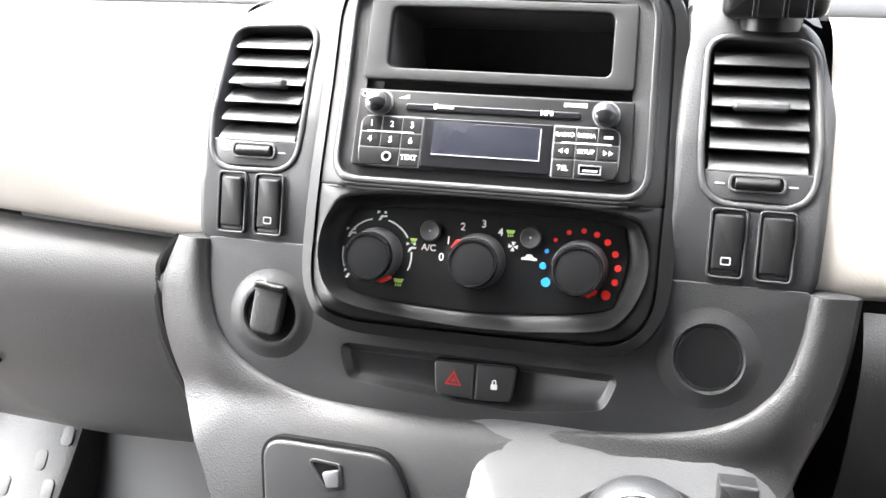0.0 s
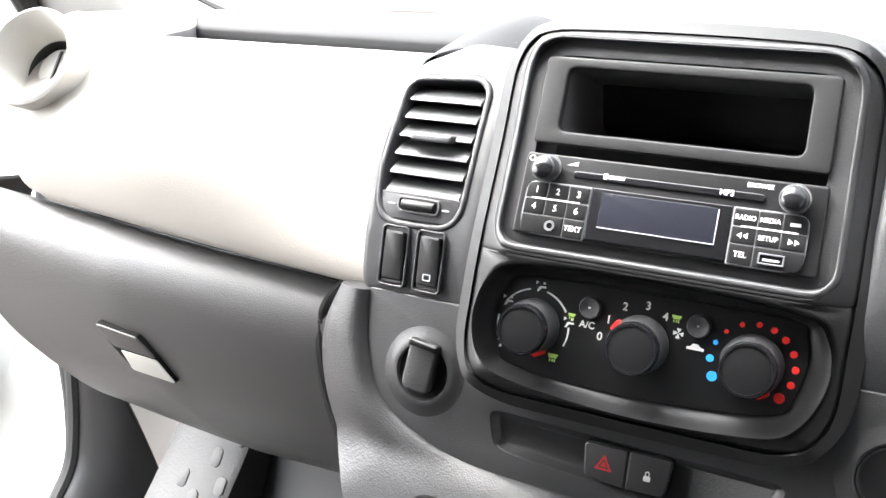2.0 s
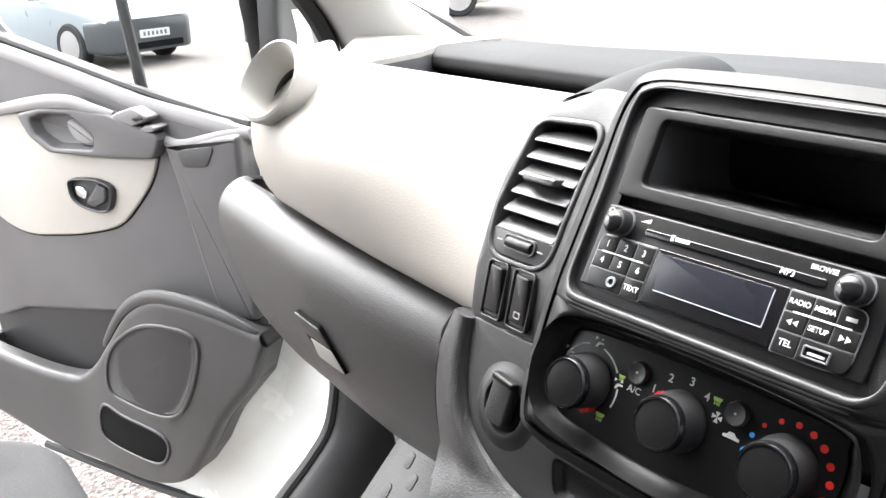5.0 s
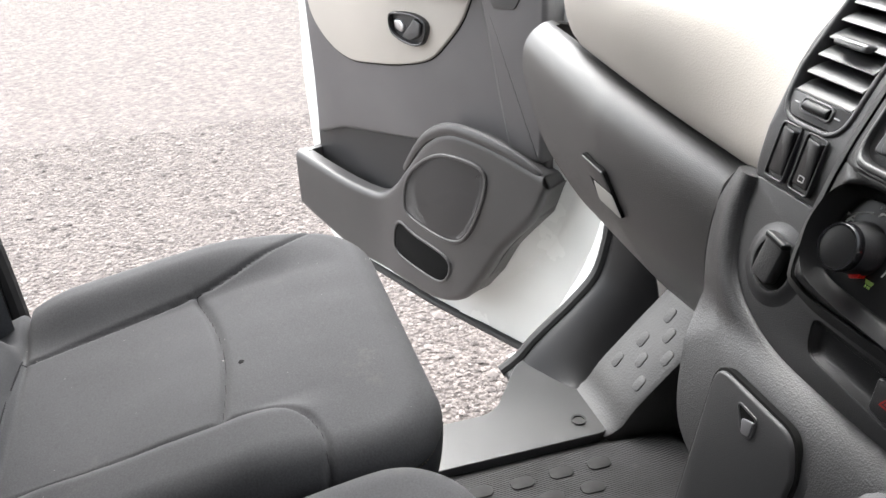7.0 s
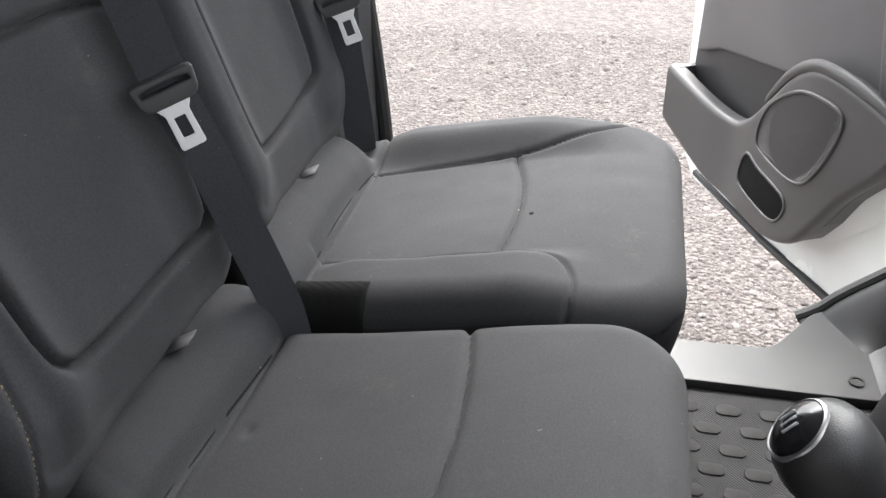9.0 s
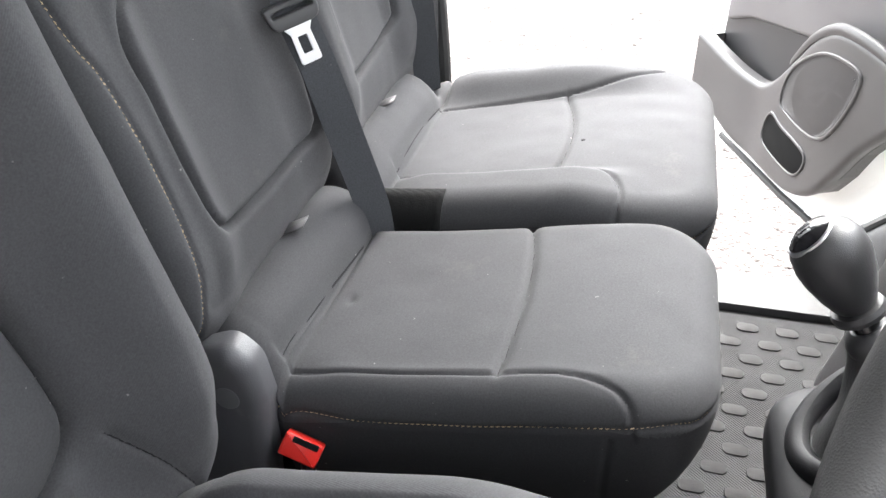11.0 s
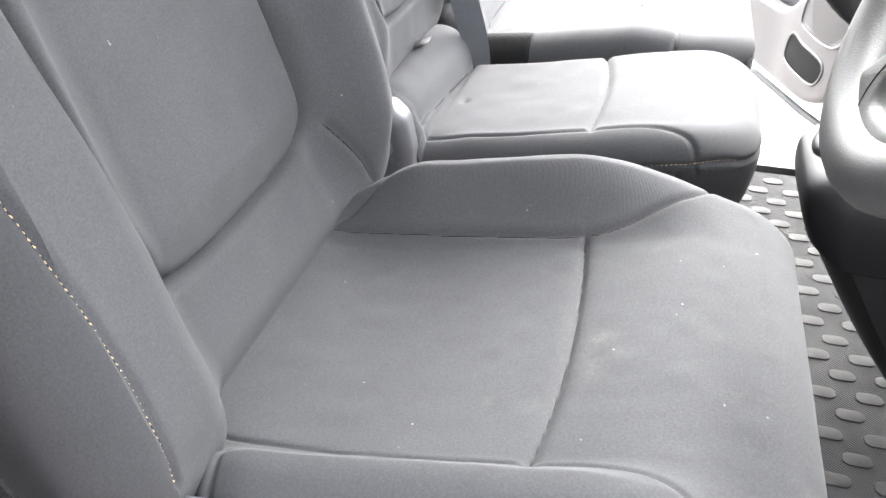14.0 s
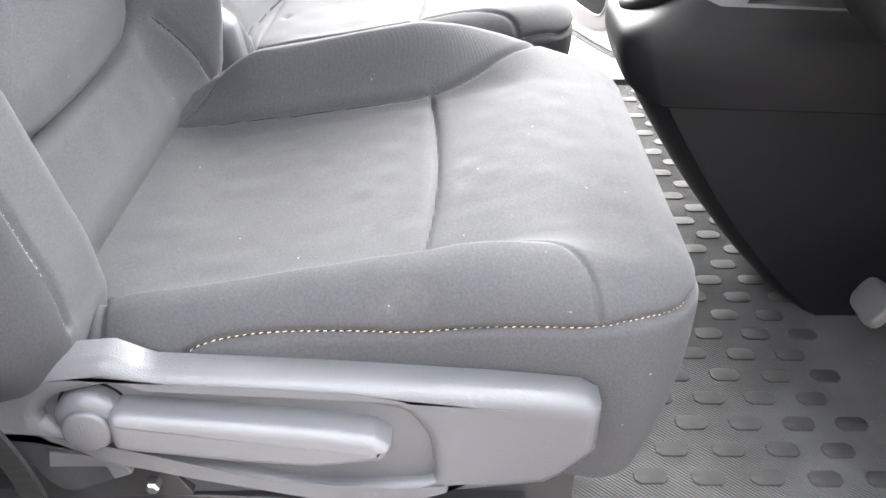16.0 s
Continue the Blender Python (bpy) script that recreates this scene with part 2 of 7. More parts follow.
def solid(name, verts, faces, mat, parent=None, label="", smooth=True, m=None, sharp=0.6):
    """One mesh object from corners in the world (or in the frame m)."""
    me = bpy.data.meshes.new(name)
    if m is not None:
        verts = [m @ Vector(v) for v in verts]
    me.from_pydata([tuple(v) for v in verts], [], [tuple(f) for f in faces])
    me.materials.append(mat)
    bm = bmesh.new()
    bm.from_mesh(me)
    bmesh.ops.remove_doubles(bm, verts=bm.verts, dist=1e-6)
    bmesh.ops.recalc_face_normals(bm, faces=bm.faces)
    if smooth:
        for f in bm.faces:
            f.smooth = True
        for e in bm.edges:
            if len(e.link_faces) == 2 and e.calc_face_angle(0) > sharp:
                e.smooth = False
    bm.to_mesh(me)
    bm.free()
    ob = new(name, me)
    if parent is not None:
        ob.parent = parent
        ob.matrix_parent_inverse = HOME.get(parent, Matrix()).inverted()
    if label:
        ob["label"] = label
    return ob


def part(name, bm, mat, parent, label="", m=None, sharp=0.6):
    verts = [v.co.copy() for v in bm.verts]
    bm.verts.index_update()
    faces = [[v.index for v in f.verts] for f in bm.faces]
    bm.free()
    return solid(name, verts, faces, mat, parent, label, True, m, sharp)


def rounded(points, radii, seg=6):
    """A closed outline with its corners rounded."""
    n = len(points)
    radii = radii if isinstance(radii, (list, tuple)) else [radii] * n
    out = []
    for i, p in enumerate(points):
        p, a, b = Vector(p), Vector(points[i - 1]), Vector(points[(i + 1) % n])
        da, db = (a - p), (b - p)
        half = da.angle(db) / 2
        cut = min(radii[i] / max(math.tan(half), 1e-3), da.length * 0.49, db.length * 0.49)
        p0, p1 = p + da.normalized() * cut, p + db.normalized() * cut
        for k in range(seg + 1):
            s = k / seg
            out.append(p0 * (1 - s) ** 2 + p * 2 * s * (1 - s) + p1 * s * s)
    return out


def dense(line, step=0.008):
    """The closed outline with points added along its long straight stretches."""
    out = []
    for i, p in enumerate(line):
        q = line[(i + 1) % len(line)]
        n = max(1, int((q - p).length / step))
        out += [p.lerp(q, k / n) for k in range(n)]
    return out


def box2(x0, x1, y0, y1, r, seg=6):
    return rounded([(x0, y0), (x1, y0), (x1, y1), (x0, y1)], r, seg)


def disc2(cx, cy, r, n=40, ry=None):
    ry = r if ry is None else ry
    return [Vector((cx + r * math.cos(2 * math.pi * k / n), cy + ry * math.sin(2 * math.pi * k / n))) for k in range(n)]


def shrink(line, by):
    """The outline moved inwards by a distance."""
    n, out = len(line), []
    area = sum(line[i - 1].x * line[i].y - line[i].x * line[i - 1].y for i in range(n))
    side = 1 if area > 0 else -1
    for i in range(n):
        a, p, b = line[i - 1], line[i], line[(i + 1) % n]
        if (p - a).length < 1e-7:
            a = line[i - 2]
        if (b - p).length < 1e-7:
            b = line[(i + 2) % n]
        d1, d2 = (p - a).normalized(), (b - p).normalized()
        t = (d1 + d2)
        t = t.normalized() if t.length > 1e-6 else d1
        nrm = Vector((-t.y, t.x)) * side
        k = max(abs(nrm.dot(Vector((-d1.y, d1.x)))), 0.5)
        out.append(p + nrm * by / k)
    return out


def stack_rings(rings, cap0=True, cap1=True):
    """A bmesh through rings of equal count, each a list of 3D points."""
    bm = bmesh.new()
    rows = [[bm.verts.new(p) for p in ring] for ring in rings]
    n = len(rows[0])
    for a, b in zip(rows, rows[1:]):
        for i in range(n):
            j = (i + 1) % n
            bm.faces.new((a[i], a[j], b[j], b[i]))
    if cap0:
        bm.faces.new(list(reversed(rows[0])))
    if cap1:
        bm.faces.new(rows[-1])
    return bm


def lift(line, d):
    return [Vector((p.x, p.y, d)) for p in line]


def slab(line, d0, d1, edge=0.002, steps=3):
    """An outline raised from depth d0 to d1 with a rounded upper edge."""
    rings = [lift(line, d0), lift(line, d1 - edge * math.copysign(1, d1 - d0))]
    for k in range(1, steps + 1):
        a = k / steps * math.pi / 2
        rings.append(lift(shrink(line, edge * (1 - math.cos(a))), d1 - math.copysign(edge, d1 - d0) * (1 - math.sin(a))))
    return stack_rings(rings)


def rim(outer, inner, d_out, d_top, d_in, edge=0.003, steps=4):
    """A frame between two outlines of equal count: up its outer side, over a rounded top, and down its inner side."""
    rings = [lift(outer, d_out)]
    for k in range(steps + 1):
        a = k / steps * math.pi / 2
        rings.append(lift(shrink(outer, edge * (1 - math.cos(a))), d_top - edge * (1 - math.sin(a))))
    for k in range(steps + 1):
        a = k / steps * math.pi / 2
        rings.append(lift(shrink(inner, -edge * (1 - math.sin(a))), d_top - edge * (1 - math.cos(a))))
    rings.append(lift(inner, d_in))
    return stack_rings(rings, False, False)


def spline(points, n=12, closed=False):
    """A smooth line through points (Catmull-Rom)."""
    p = [Vector(q) for q in points]
    m, out = len(p), []
    for i in range(m if closed else m - 1):
        if closed:
            a, b, c, d = p[i - 1], p[i], p[(i + 1) % m], p[(i + 2) % m]
        else:
            a, b, c, d = p[max(i - 1, 0)], p[i], p[i + 1], p[min(i + 2, m - 1)]
        for k in range(n):
            s = k / n
            out.append(0.5 * ((2 * b) + (c - a) * s + (2 * a - 5 * b + 4 * c - d) * s * s + (3 * b - a - 3 * c + d) * s ** 3))
    if not closed:
        out.append(p[-1])
    return out


def sweep(path, radius, sides=10, flat=1.0, up=(0, 0, 1), closed=False, ends=True):
    """A tube along a line; radius a number or one per point; flat squeezes it along its second axis."""
    path = [Vector(p) for p in path]
    n = len(path)
    rings = []
    for i, p in enumerate(path):
        a = path[i - 1] if (i or closed) else path[0]
        b = path[(i + 1) % n] if (i < n - 1 or closed) else path[-1]
        t = (b - a).normalized()
        s = t.cross(Vector(up))
        s = s.normalized() if s.length > 1e-5 else t.orthogonal().normalized()
        v = s.cross(t)
        r = radius[i] if isinstance(radius, (list, tuple)) else radius
        rings.append([p + s * r * math.cos(2 * math.pi * k / sides) + v * r * flat * math.sin(2 * math.pi * k / sides) for k in range(sides)])
    if closed:
        rings.append(rings[0])
    return stack_rings(rings, ends and not closed, ends and not closed)


def lathe(profile, n=40, centre=(0, 0), cap0=True, cap1=True):
    """Turned about the depth axis: profile of (radius, depth)."""
    rings = [[Vector((centre[0] + r * math.cos(2 * math.pi * k / n), centre[1] + r * math.sin(2 * math.pi * k / n), d)) for k in range(n)] for r, d in profile]
    return stack_rings(rings, cap0, cap1)


def ruled(rows):
    """An open sheet through rows of equal count."""
    bm = bmesh.new()
    grid = [[bm.verts.new(p) for p in row] for row in rows]
    for a, b in zip(grid, grid[1:]):
        for i in range(len(a) - 1):
            bm.faces.new((a[i], a[i + 1], b[i + 1], b[i]))
    return bm


def thicken(ob, t):
    mod = ob.modifiers.new("thickness", "SOLIDIFY")
    mod.thickness, mod.offset = t, -1
    return ob


def soften(ob, w=0.004, seg=3):
    mod = ob.modifiers.new("edge", "BEVEL")
    mod.width, mod.segments, mod.limit_method, mod.angle_limit = w, seg, "ANGLE", radians(35)
    return ob


def block(x0, x1, y0, y1, z0, z1):
    bm = bmesh.new()
    bmesh.ops.create_cube(bm, size=1, matrix=Matrix.Translation(((x0 + x1) / 2, (y0 + y1) / 2, (z0 + z1) / 2)) @ Matrix.Diagonal((x1 - x0, y1 - y0, z1 - z0, 1)))
    return bm


def prism(line, axis, lo, hi):
    """An outline of (a, b) pushed along an axis: x takes (y, z), y takes (x, z), z takes (x, y)."""
    put = {"x": lambda p, d: (d, p[0], p[1]), "y": lambda p, d: (p[0], d, p[1]), "z": lambda p, d: (p[0], p[1], d)}[axis]
    return stack_rings([[Vector(put(p, lo)) for p in line], [Vector(put(p, hi)) for p in line]])


def around(line, centre, n=160):
    """The outline sampled at even angles round a centre."""
    c, out, m = Vector(centre), [], len(line)
    for k in range(n):
        d = Vector((math.cos(2 * math.pi * k / n), math.sin(2 * math.pi * k / n)))
        best = None
        for i in range(m):
            a, b = line[i] - c, line[(i + 1) % m] - c
            e = b - a
            den = d.x * e.y - d.y * e.x
            if abs(den) < 1e-12:
                continue
            s, u = (a.x * e.y - a.y * e.x) / den, (a.x * d.y - a.y * d.x) / den
            if s > 0 and -1e-6 <= u <= 1 + 1e-6 and (best is None or s > best):
                best = s
        out.append(c + d * best)
    return out


def holed(outer, inner, d0, d1, d_in, edge=0.004, n=160):
    """A thick plate with a hole in it."""
    c = sum(inner, Vector((0, 0))) / len(inner)
    return rim(around(outer, c, n), around(inner, c, n), d0, d1, d_in, edge)


def writing(text, size, u, v, d, mat, parent, m=STACK, align="CENTER", bold=0.0):
    cu = bpy.data.curves.new("lettering", "FONT")
    cu.body, cu.size, cu.align_x, cu.align_y, cu.offset = text, size, align, "CENTER", bold
    tmp = bpy.data.objects.new("lettering", cu)
    me = bpy.data.meshes.new_from_object(tmp)
    bpy.data.objects.remove(tmp)
    me.name = "lettering"
    me.transform(m @ Matrix.Translation((u, v, d)))
    me.materials.append(mat)
    ob = new("lettering", me)
    ob.parent = parent
    ob.matrix_parent_inverse = HOME.get(parent, Matrix()).inverted()
    return ob


def pad(parent, names, rect, corner, edge, skirt, height, seams, region, frame_m, mats, step=0.003, tuck=0.0):
    """Upholstery: a cloth drawn over a rounded rectangle and down its sides. height(x, y) is the top's level, seams are
    (line, depth, width) creases, region(x, y, q) the panel that a place belongs to; q is how far it lies beyond the top's edge."""
    x0, x1, y0, y1 = rect
    over = edge * math.pi / 2 + skirt
    gx, gy = np.meshgrid(np.arange(x0 + edge - over, x1 - edge + over, step), np.arange(y0 + edge - over, y1 - edge + over, step), indexing="ij")
    kx, ky = np.clip(gx, x0 + edge + corner, x1 - edge - corner), np.clip(gy, y0 + edge + corner, y1 - edge - corner)
    dx, dy = gx - kx, gy - ky
    far = np.hypot(dx, dy)
    q = np.maximum(far - corner, 0)
    nx, ny = dx / np.maximum(far, 1e-9), dy / np.maximum(far, 1e-9)
    bx, by = np.where(q > 0, kx + nx * corner, gx), np.where(q > 0, ky + ny * corner, gy)
    turn = np.minimum(q / edge, math.pi / 2)
    below = np.maximum(q - edge * math.pi / 2, 0)
    out = edge * np.sin(turn) - tuck * (below / max(skirt, 1e-6)) ** 2 * np.maximum(skirt, 0.05)
    px, py = bx + nx * out, by + ny * out
    pz = height(bx, by) - edge * (1 - np.cos(turn)) - below
    crease = np.zeros_like(gx)
    for line, depth, width in seams:
        best = np.full(gx.shape, 9.0)
        for (ax, ay), (cx, cy) in zip(line, line[1:]):
            ex, ey = cx - ax, cy - ay
            s = np.clip(((gx - ax) * ex + (gy - ay) * ey) / (ex * ex + ey * ey + 1e-12), 0, 1)
            best = np.minimum(best, np.hypot(gx - ax - s * ex, gy - ay - s * ey))
        crease = np.maximum(crease, depth * (0.55 * np.exp(-((best / width) ** 2)) + 0.7 * np.exp(-((best / max(0.0026, 1.1 * step)) ** 2))))
    up = np.cos(turn)
    px, py, pz = px - nx * crease * np.sin(turn), py - ny * crease * np.sin(turn), pz - crease * up
    rnd = np.random.default_rng(int(1000 * abs(x0)) + 7)
    coarse = rnd.normal(0, 1, (gx.shape[0] // 12 + 2, gx.shape[1] // 12 + 2))
    ii, jj = np.arange(gx.shape[0]) / 12, np.arange(gx.shape[1]) / 12
    i0, j0 = ii.astype(int), jj.astype(int)
    fi, fj = (ii - i0)[:, None], (jj - j0)[None]
    fi, fj = fi * fi * (3 - 2 * fi), fj * fj * (3 - 2 * fj)
    soft = (coarse[i0][:, j0] * (1 - fi) + coarse[i0 + 1][:, j0] * fi) * (1 - fj) + (coarse[i0][:, j0 + 1] * (1 - fi) + coarse[i0 + 1][:, j0 + 1] * fi) * fj
    pz = pz + soft * 0.0004 * up
    rows, cols = gx.shape
    verts = np.stack([px, py, pz, np.ones_like(px)], -1).reshape(-1, 4) @ np.array(frame_m).T
    a = (np.arange(rows - 1)[:, None] * cols + np.arange(cols - 1)[None]).ravel()
    faces = np.stack([a, a + cols, a + cols + 1, a + 1], 1)
    mid = lambda f: ((f[:-1, :-1] + f[1:, :-1] + f[1:, 1:] + f[:-1, 1:]) / 4).ravel()
    label = region(mid(gx), mid(gy), mid(q))
    keep = mid(q) < over - step
    made = []
    for k, name in enumerate(names):
        some = faces[(label == k) & keep]
        if not len(some):
            continue
        used, inv = np.unique(some, return_inverse=True)
        me = bpy.data.meshes.new(name)
        me.from_pydata(verts[used][:, :3].tolist(), [], inv.reshape(-1, 4).tolist())
        me.materials.append(mats[k])
        me.polygons.foreach_set("use_smooth", [True] * len(me.polygons))
        ob = new(name, me)
        ob.parent = parent
        ob.matrix_parent_inverse = HOME.get(parent, Matrix()).inverted()
        made.append(ob)

    def place(x, y):
        """The point of the cloth over the flat place (x, y)."""
        i, j = int(round((x - gx[0, 0]) / step)), int(round((y - gy[0, 0]) / step))
        i, j = min(max(i, 1), rows - 2), min(max(j, 1), cols - 2)
        p = [Vector(verts[(i + s) * cols + j + t][:3]) for s, t in ((0, 0), (1, 0), (-1, 0), (0, 1), (0, -1))]
        nrm = (p[1] - p[2]).cross(p[3] - p[4]).normalized()
        if frame_m.to_3x3().determinant() < 0:
            nrm = -nrm
        fx, fy = (x - gx[i, j]) / step, (y - gy[i, j]) / step
        fx, fy = min(max(fx, -1), 1), min(max(fy, -1), 1)
        return p[0] + (p[1] - p[2]) * 0.5 * fx + (p[3] - p[4]) * 0.5 * fy, nrm

    # dark strips along the deeper seams paint the shade in their creases
    sv, sf = [], []
    for line, depth, width in seams:
        if depth < 0.0038:
            continue
        n0, half = len(sv), 0.0017 if depth > 0.008 else 0.0009
        pts = [line[0]]
        for a, b in zip(line, line[1:]):
            m_ = max(1, int(math.hypot(b[0] - a[0], b[1] - a[1]) / 0.004))
            pts += [(a[0] + (b[0] - a[0]) * k / m_, a[1] + (b[1] - a[1]) * k / m_) for k in range(1, m_ + 1)]
        got = [place(*p) for p in pts]
        for k, (p, nn) in enumerate(got):
            t = got[min(k + 1, len(got) - 1)][0] - got[max(k - 1, 0)][0]
            w = t.normalized().cross(nn) * half if t.length > 1e-6 else Vector((half, 0, 0))
            sv += [p + w + nn * 0.0002, p + nn * 0.0005, p - w + nn * 0.0002]
            if k:
                c = n0 + 3 * k
                sf += [(c - 3, c - 2, c + 1, c), (c - 2, c - 1, c + 2, c + 1)]
    if sv:
        ob = solid("seam", sv, sf, SEAM, parent, "dark strips painting the shade in the sewn seams")
        ob["kind"] = "stuff"
    return place


def stitching(place, line, parent, mat, pitch=0.006, length=0.0042, width=0.0007, rise=0.0006):
    """Small separate stitches laid along a seam."""
    pts = [Vector((*p, 0)) for p in line]
    dist = [0.0]
    for a, b in zip(pts, pts[1:]):
        dist.append(dist[-1] + (b - a).length)

    def along(s):
        for k in range(len(pts) - 1):
            if s <= dist[k + 1] or k == len(pts) - 2:
                f = (s - dist[k]) / max(dist[k + 1] - dist[k], 1e-9)
                return pts[k].lerp(pts[k + 1], f)

    verts, faces, s = [], [], 0.0
    while s + length < dist[-1]:
        (a, na), (b, nb) = place(*along(s).xy), place(*along(s + length).xy)
        t = b - a
        if t.length > 1e-5:
            w = t.normalized().cross(na) * width
            n0 = len(verts)
            for p, nn, k in ((a, na, 0.2), (a.lerp(b, 0.5), (na + nb).normalized(), 1.0), (b, nb, 0.2)):
                verts += [p + w, p + nn * rise * k * 2, p - w]
            faces += [(n0, n0 + 1, n0 + 4, n0 + 3), (n0 + 1, n0 + 2, n0 + 5, n0 + 4), (n0 + 3, n0 + 4, n0 + 7, n0 + 6), (n0 + 4, n0 + 5, n0 + 8, n0 + 7)]
        s += pitch
    ob = solid("stitching", verts, faces, mat, parent, "pale yellow stitching along the seam")
    ob["kind"] = "stuff"
    return ob

# ---- ground and cab shell ----
GROUND = -0.63
g = solid("ground", [(-400, -400, GROUND), (400, -400, GROUND), (400, 400, GROUND), (-400, 400, GROUND)], [(0, 1, 2, 3)], GRAVEL)
tagged(g, "pale grey gravel yard around the van", "ground", kind="structure")

floor = part("floor", block(-0.74, 0.80, -0.62, 0.76, -0.06, -0.004), RUBBER, None)
tagged(floor, "dark rubber cab floor under the seats", "floor", kind="structure")

# sill cover along the open side, widening towards the front
sill_line = rounded([(-0.645, -0.20), (-0.645, 0.72), (-0.70, 0.735), (-0.80, 0.735), (-0.885, 0.675), (-0.865, 0.640), (-0.75, 0.560), (-0.745, -0.20)], [0.002, 0.03, 0.02, 0.03, 0.02, 0.05, 0.06, 0.01])
sill = tagged(part("door_sill", prism(sill_line, "z", -0.10, 0.012), PLASTIC_MID, None), "smooth grey plastic door sill cover", "sill", kind="structure")
soften(sill, 0.005)
skirt = part("side_step", prism(rounded([(-0.74, -0.10), (-0.76, -0.10), (-0.88, -0.28), (-0.90, -0.34), (-0.74, -0.34)], 0.01), "y", -0.20, 0.66), PLASTIC, None)
tagged(skirt, "black plastic entry step below the sill", "step", kind="structure")

cap = thing("trim_plug", (-0.685, 0.682, 0.013), "round black hole plug in the sill cover", "plug")
part("plug_ring", lathe([(0.0125, 0.0), (0.0125, 0.0022), (0.009, 0.0022), (0.0085, -0.004)], 28, cap1=False), RUBBER, cap, m=Matrix.Translation((-0.685, 0.682, 0.013)))
part("plug_floor", lathe([(0.0088, -0.004), (0.0088, -0.003), (0.003, -0.002)], 20), PITCH, cap, m=Matrix.Translation((-0.685, 0.682, 0.014)))

# toe board: rises towards the bulkhead in front of the footwell
toe_face = [Vector(p) for p in spline([(0.83, -0.012), (0.845, 0.012), (0.862, 0.055), (0.90, 0.125), (0.93, 0.205), (0.945, 0.29), (0.955, 0.40), (0.96, 0.62)], 5)]
tagged(part("toe_board", prism(toe_face + [Vector((0.985, 0.62)), Vector((0.985, -0.03)), Vector((0.83, -0.03))], "x", -0.70, 0.80), PLASTIC, None), "sloping black moulded toe board", "toe board", kind="structure")
part("front_floor", block(-0.74, 0.80, 0.76, 0.86, -0.06, -0.005), RUBBER, floor)

# wheel arch in the footwell's outer corner
rows = []
for y, ztop in spline([Vector(p) for p in ((0.628, -0.030), (0.662, -0.008), (0.688, 0.020), (0.719, 0.048), (0.768, 0.090), (0.811, 0.138), (0.830, 0.203), (0.838, 0.260), (0.846, 0.330))], 4):
    rows.append([Vector((x, y + dy, z)) for x, dy, z in spline([(-0.882, 0, ztop + 0.012), (-0.862, 0.0, ztop + 0.010), (-0.82, 0.010, ztop * 0.86), (-0.785, 0.024, ztop * 0.50), (-0.765, 0.034, ztop * 0.14 + 0.002), (-0.745, 0.045, -0.01)], 4)])
edge_line = [r[0] + Vector((-0.006, -0.006, 0.004)) for r in rows]
tagged(part("door_seal", sweep(edge_line, 0.012, 10, up=(1, 0, 0)), RUBBER, None), "black rubber door seal along the wheel arch", "seal", kind="structure")
arch = tagged(part("wheel_arch_cover", ruled(rows), BEZEL, None), "black moulded plastic wheel arch cover", "arch cover", kind="structure")
thicken(arch, 0.008)

# rubber door seal round the passenger opening
seal_path = spline([(-0.885, -0.195, 1.18), (-0.895, -0.20, 0.6), (-0.895, -0.20, 0.06), (-0.88, -0.16, 0.005), (-0.88, 0.2, 0.0), (-0.885, 0.58, -0.02), (-0.893, 0.68, 0.0), (-0.897, 0.730, 0.052), (-0.90, 0.775, 0.090), (-0.90, 0.816, 0.140), (-0.90, 0.836, 0.24), (-0.90, 0.842, 0.45), (-0.885, 0.852, 0.70), (-0.876, 0.858, 0.78), (-0.872, 0.845, 0.815), (-0.870, 0.815, 0.860), (-0.862, 0.755, 0.925), (-0.845, 0.60, 1.07), (-0.825, 0.42, 1.22)], 10)
seal_path = [p for p in seal_path if not (-0.18 < p.y < 0.60 and p.z < 0.02)]
cut = [p for p in seal_path if p.y > 0.67 and p.z < 1.19]
tagged(part("door_seal", sweep(cut, 0.0145, 10, up=(1, 0, 0)), RUBBER, None), "black rubber door seal round the opening", "seal", kind="structure")

# white painted body: front jamb, A-pillars, roof, rear panel, far side
def body(name, bm, label, mat=WHITE, cat="body panel"):
    return tagged(part(name, bm, mat, None), label, cat, kind="structure")


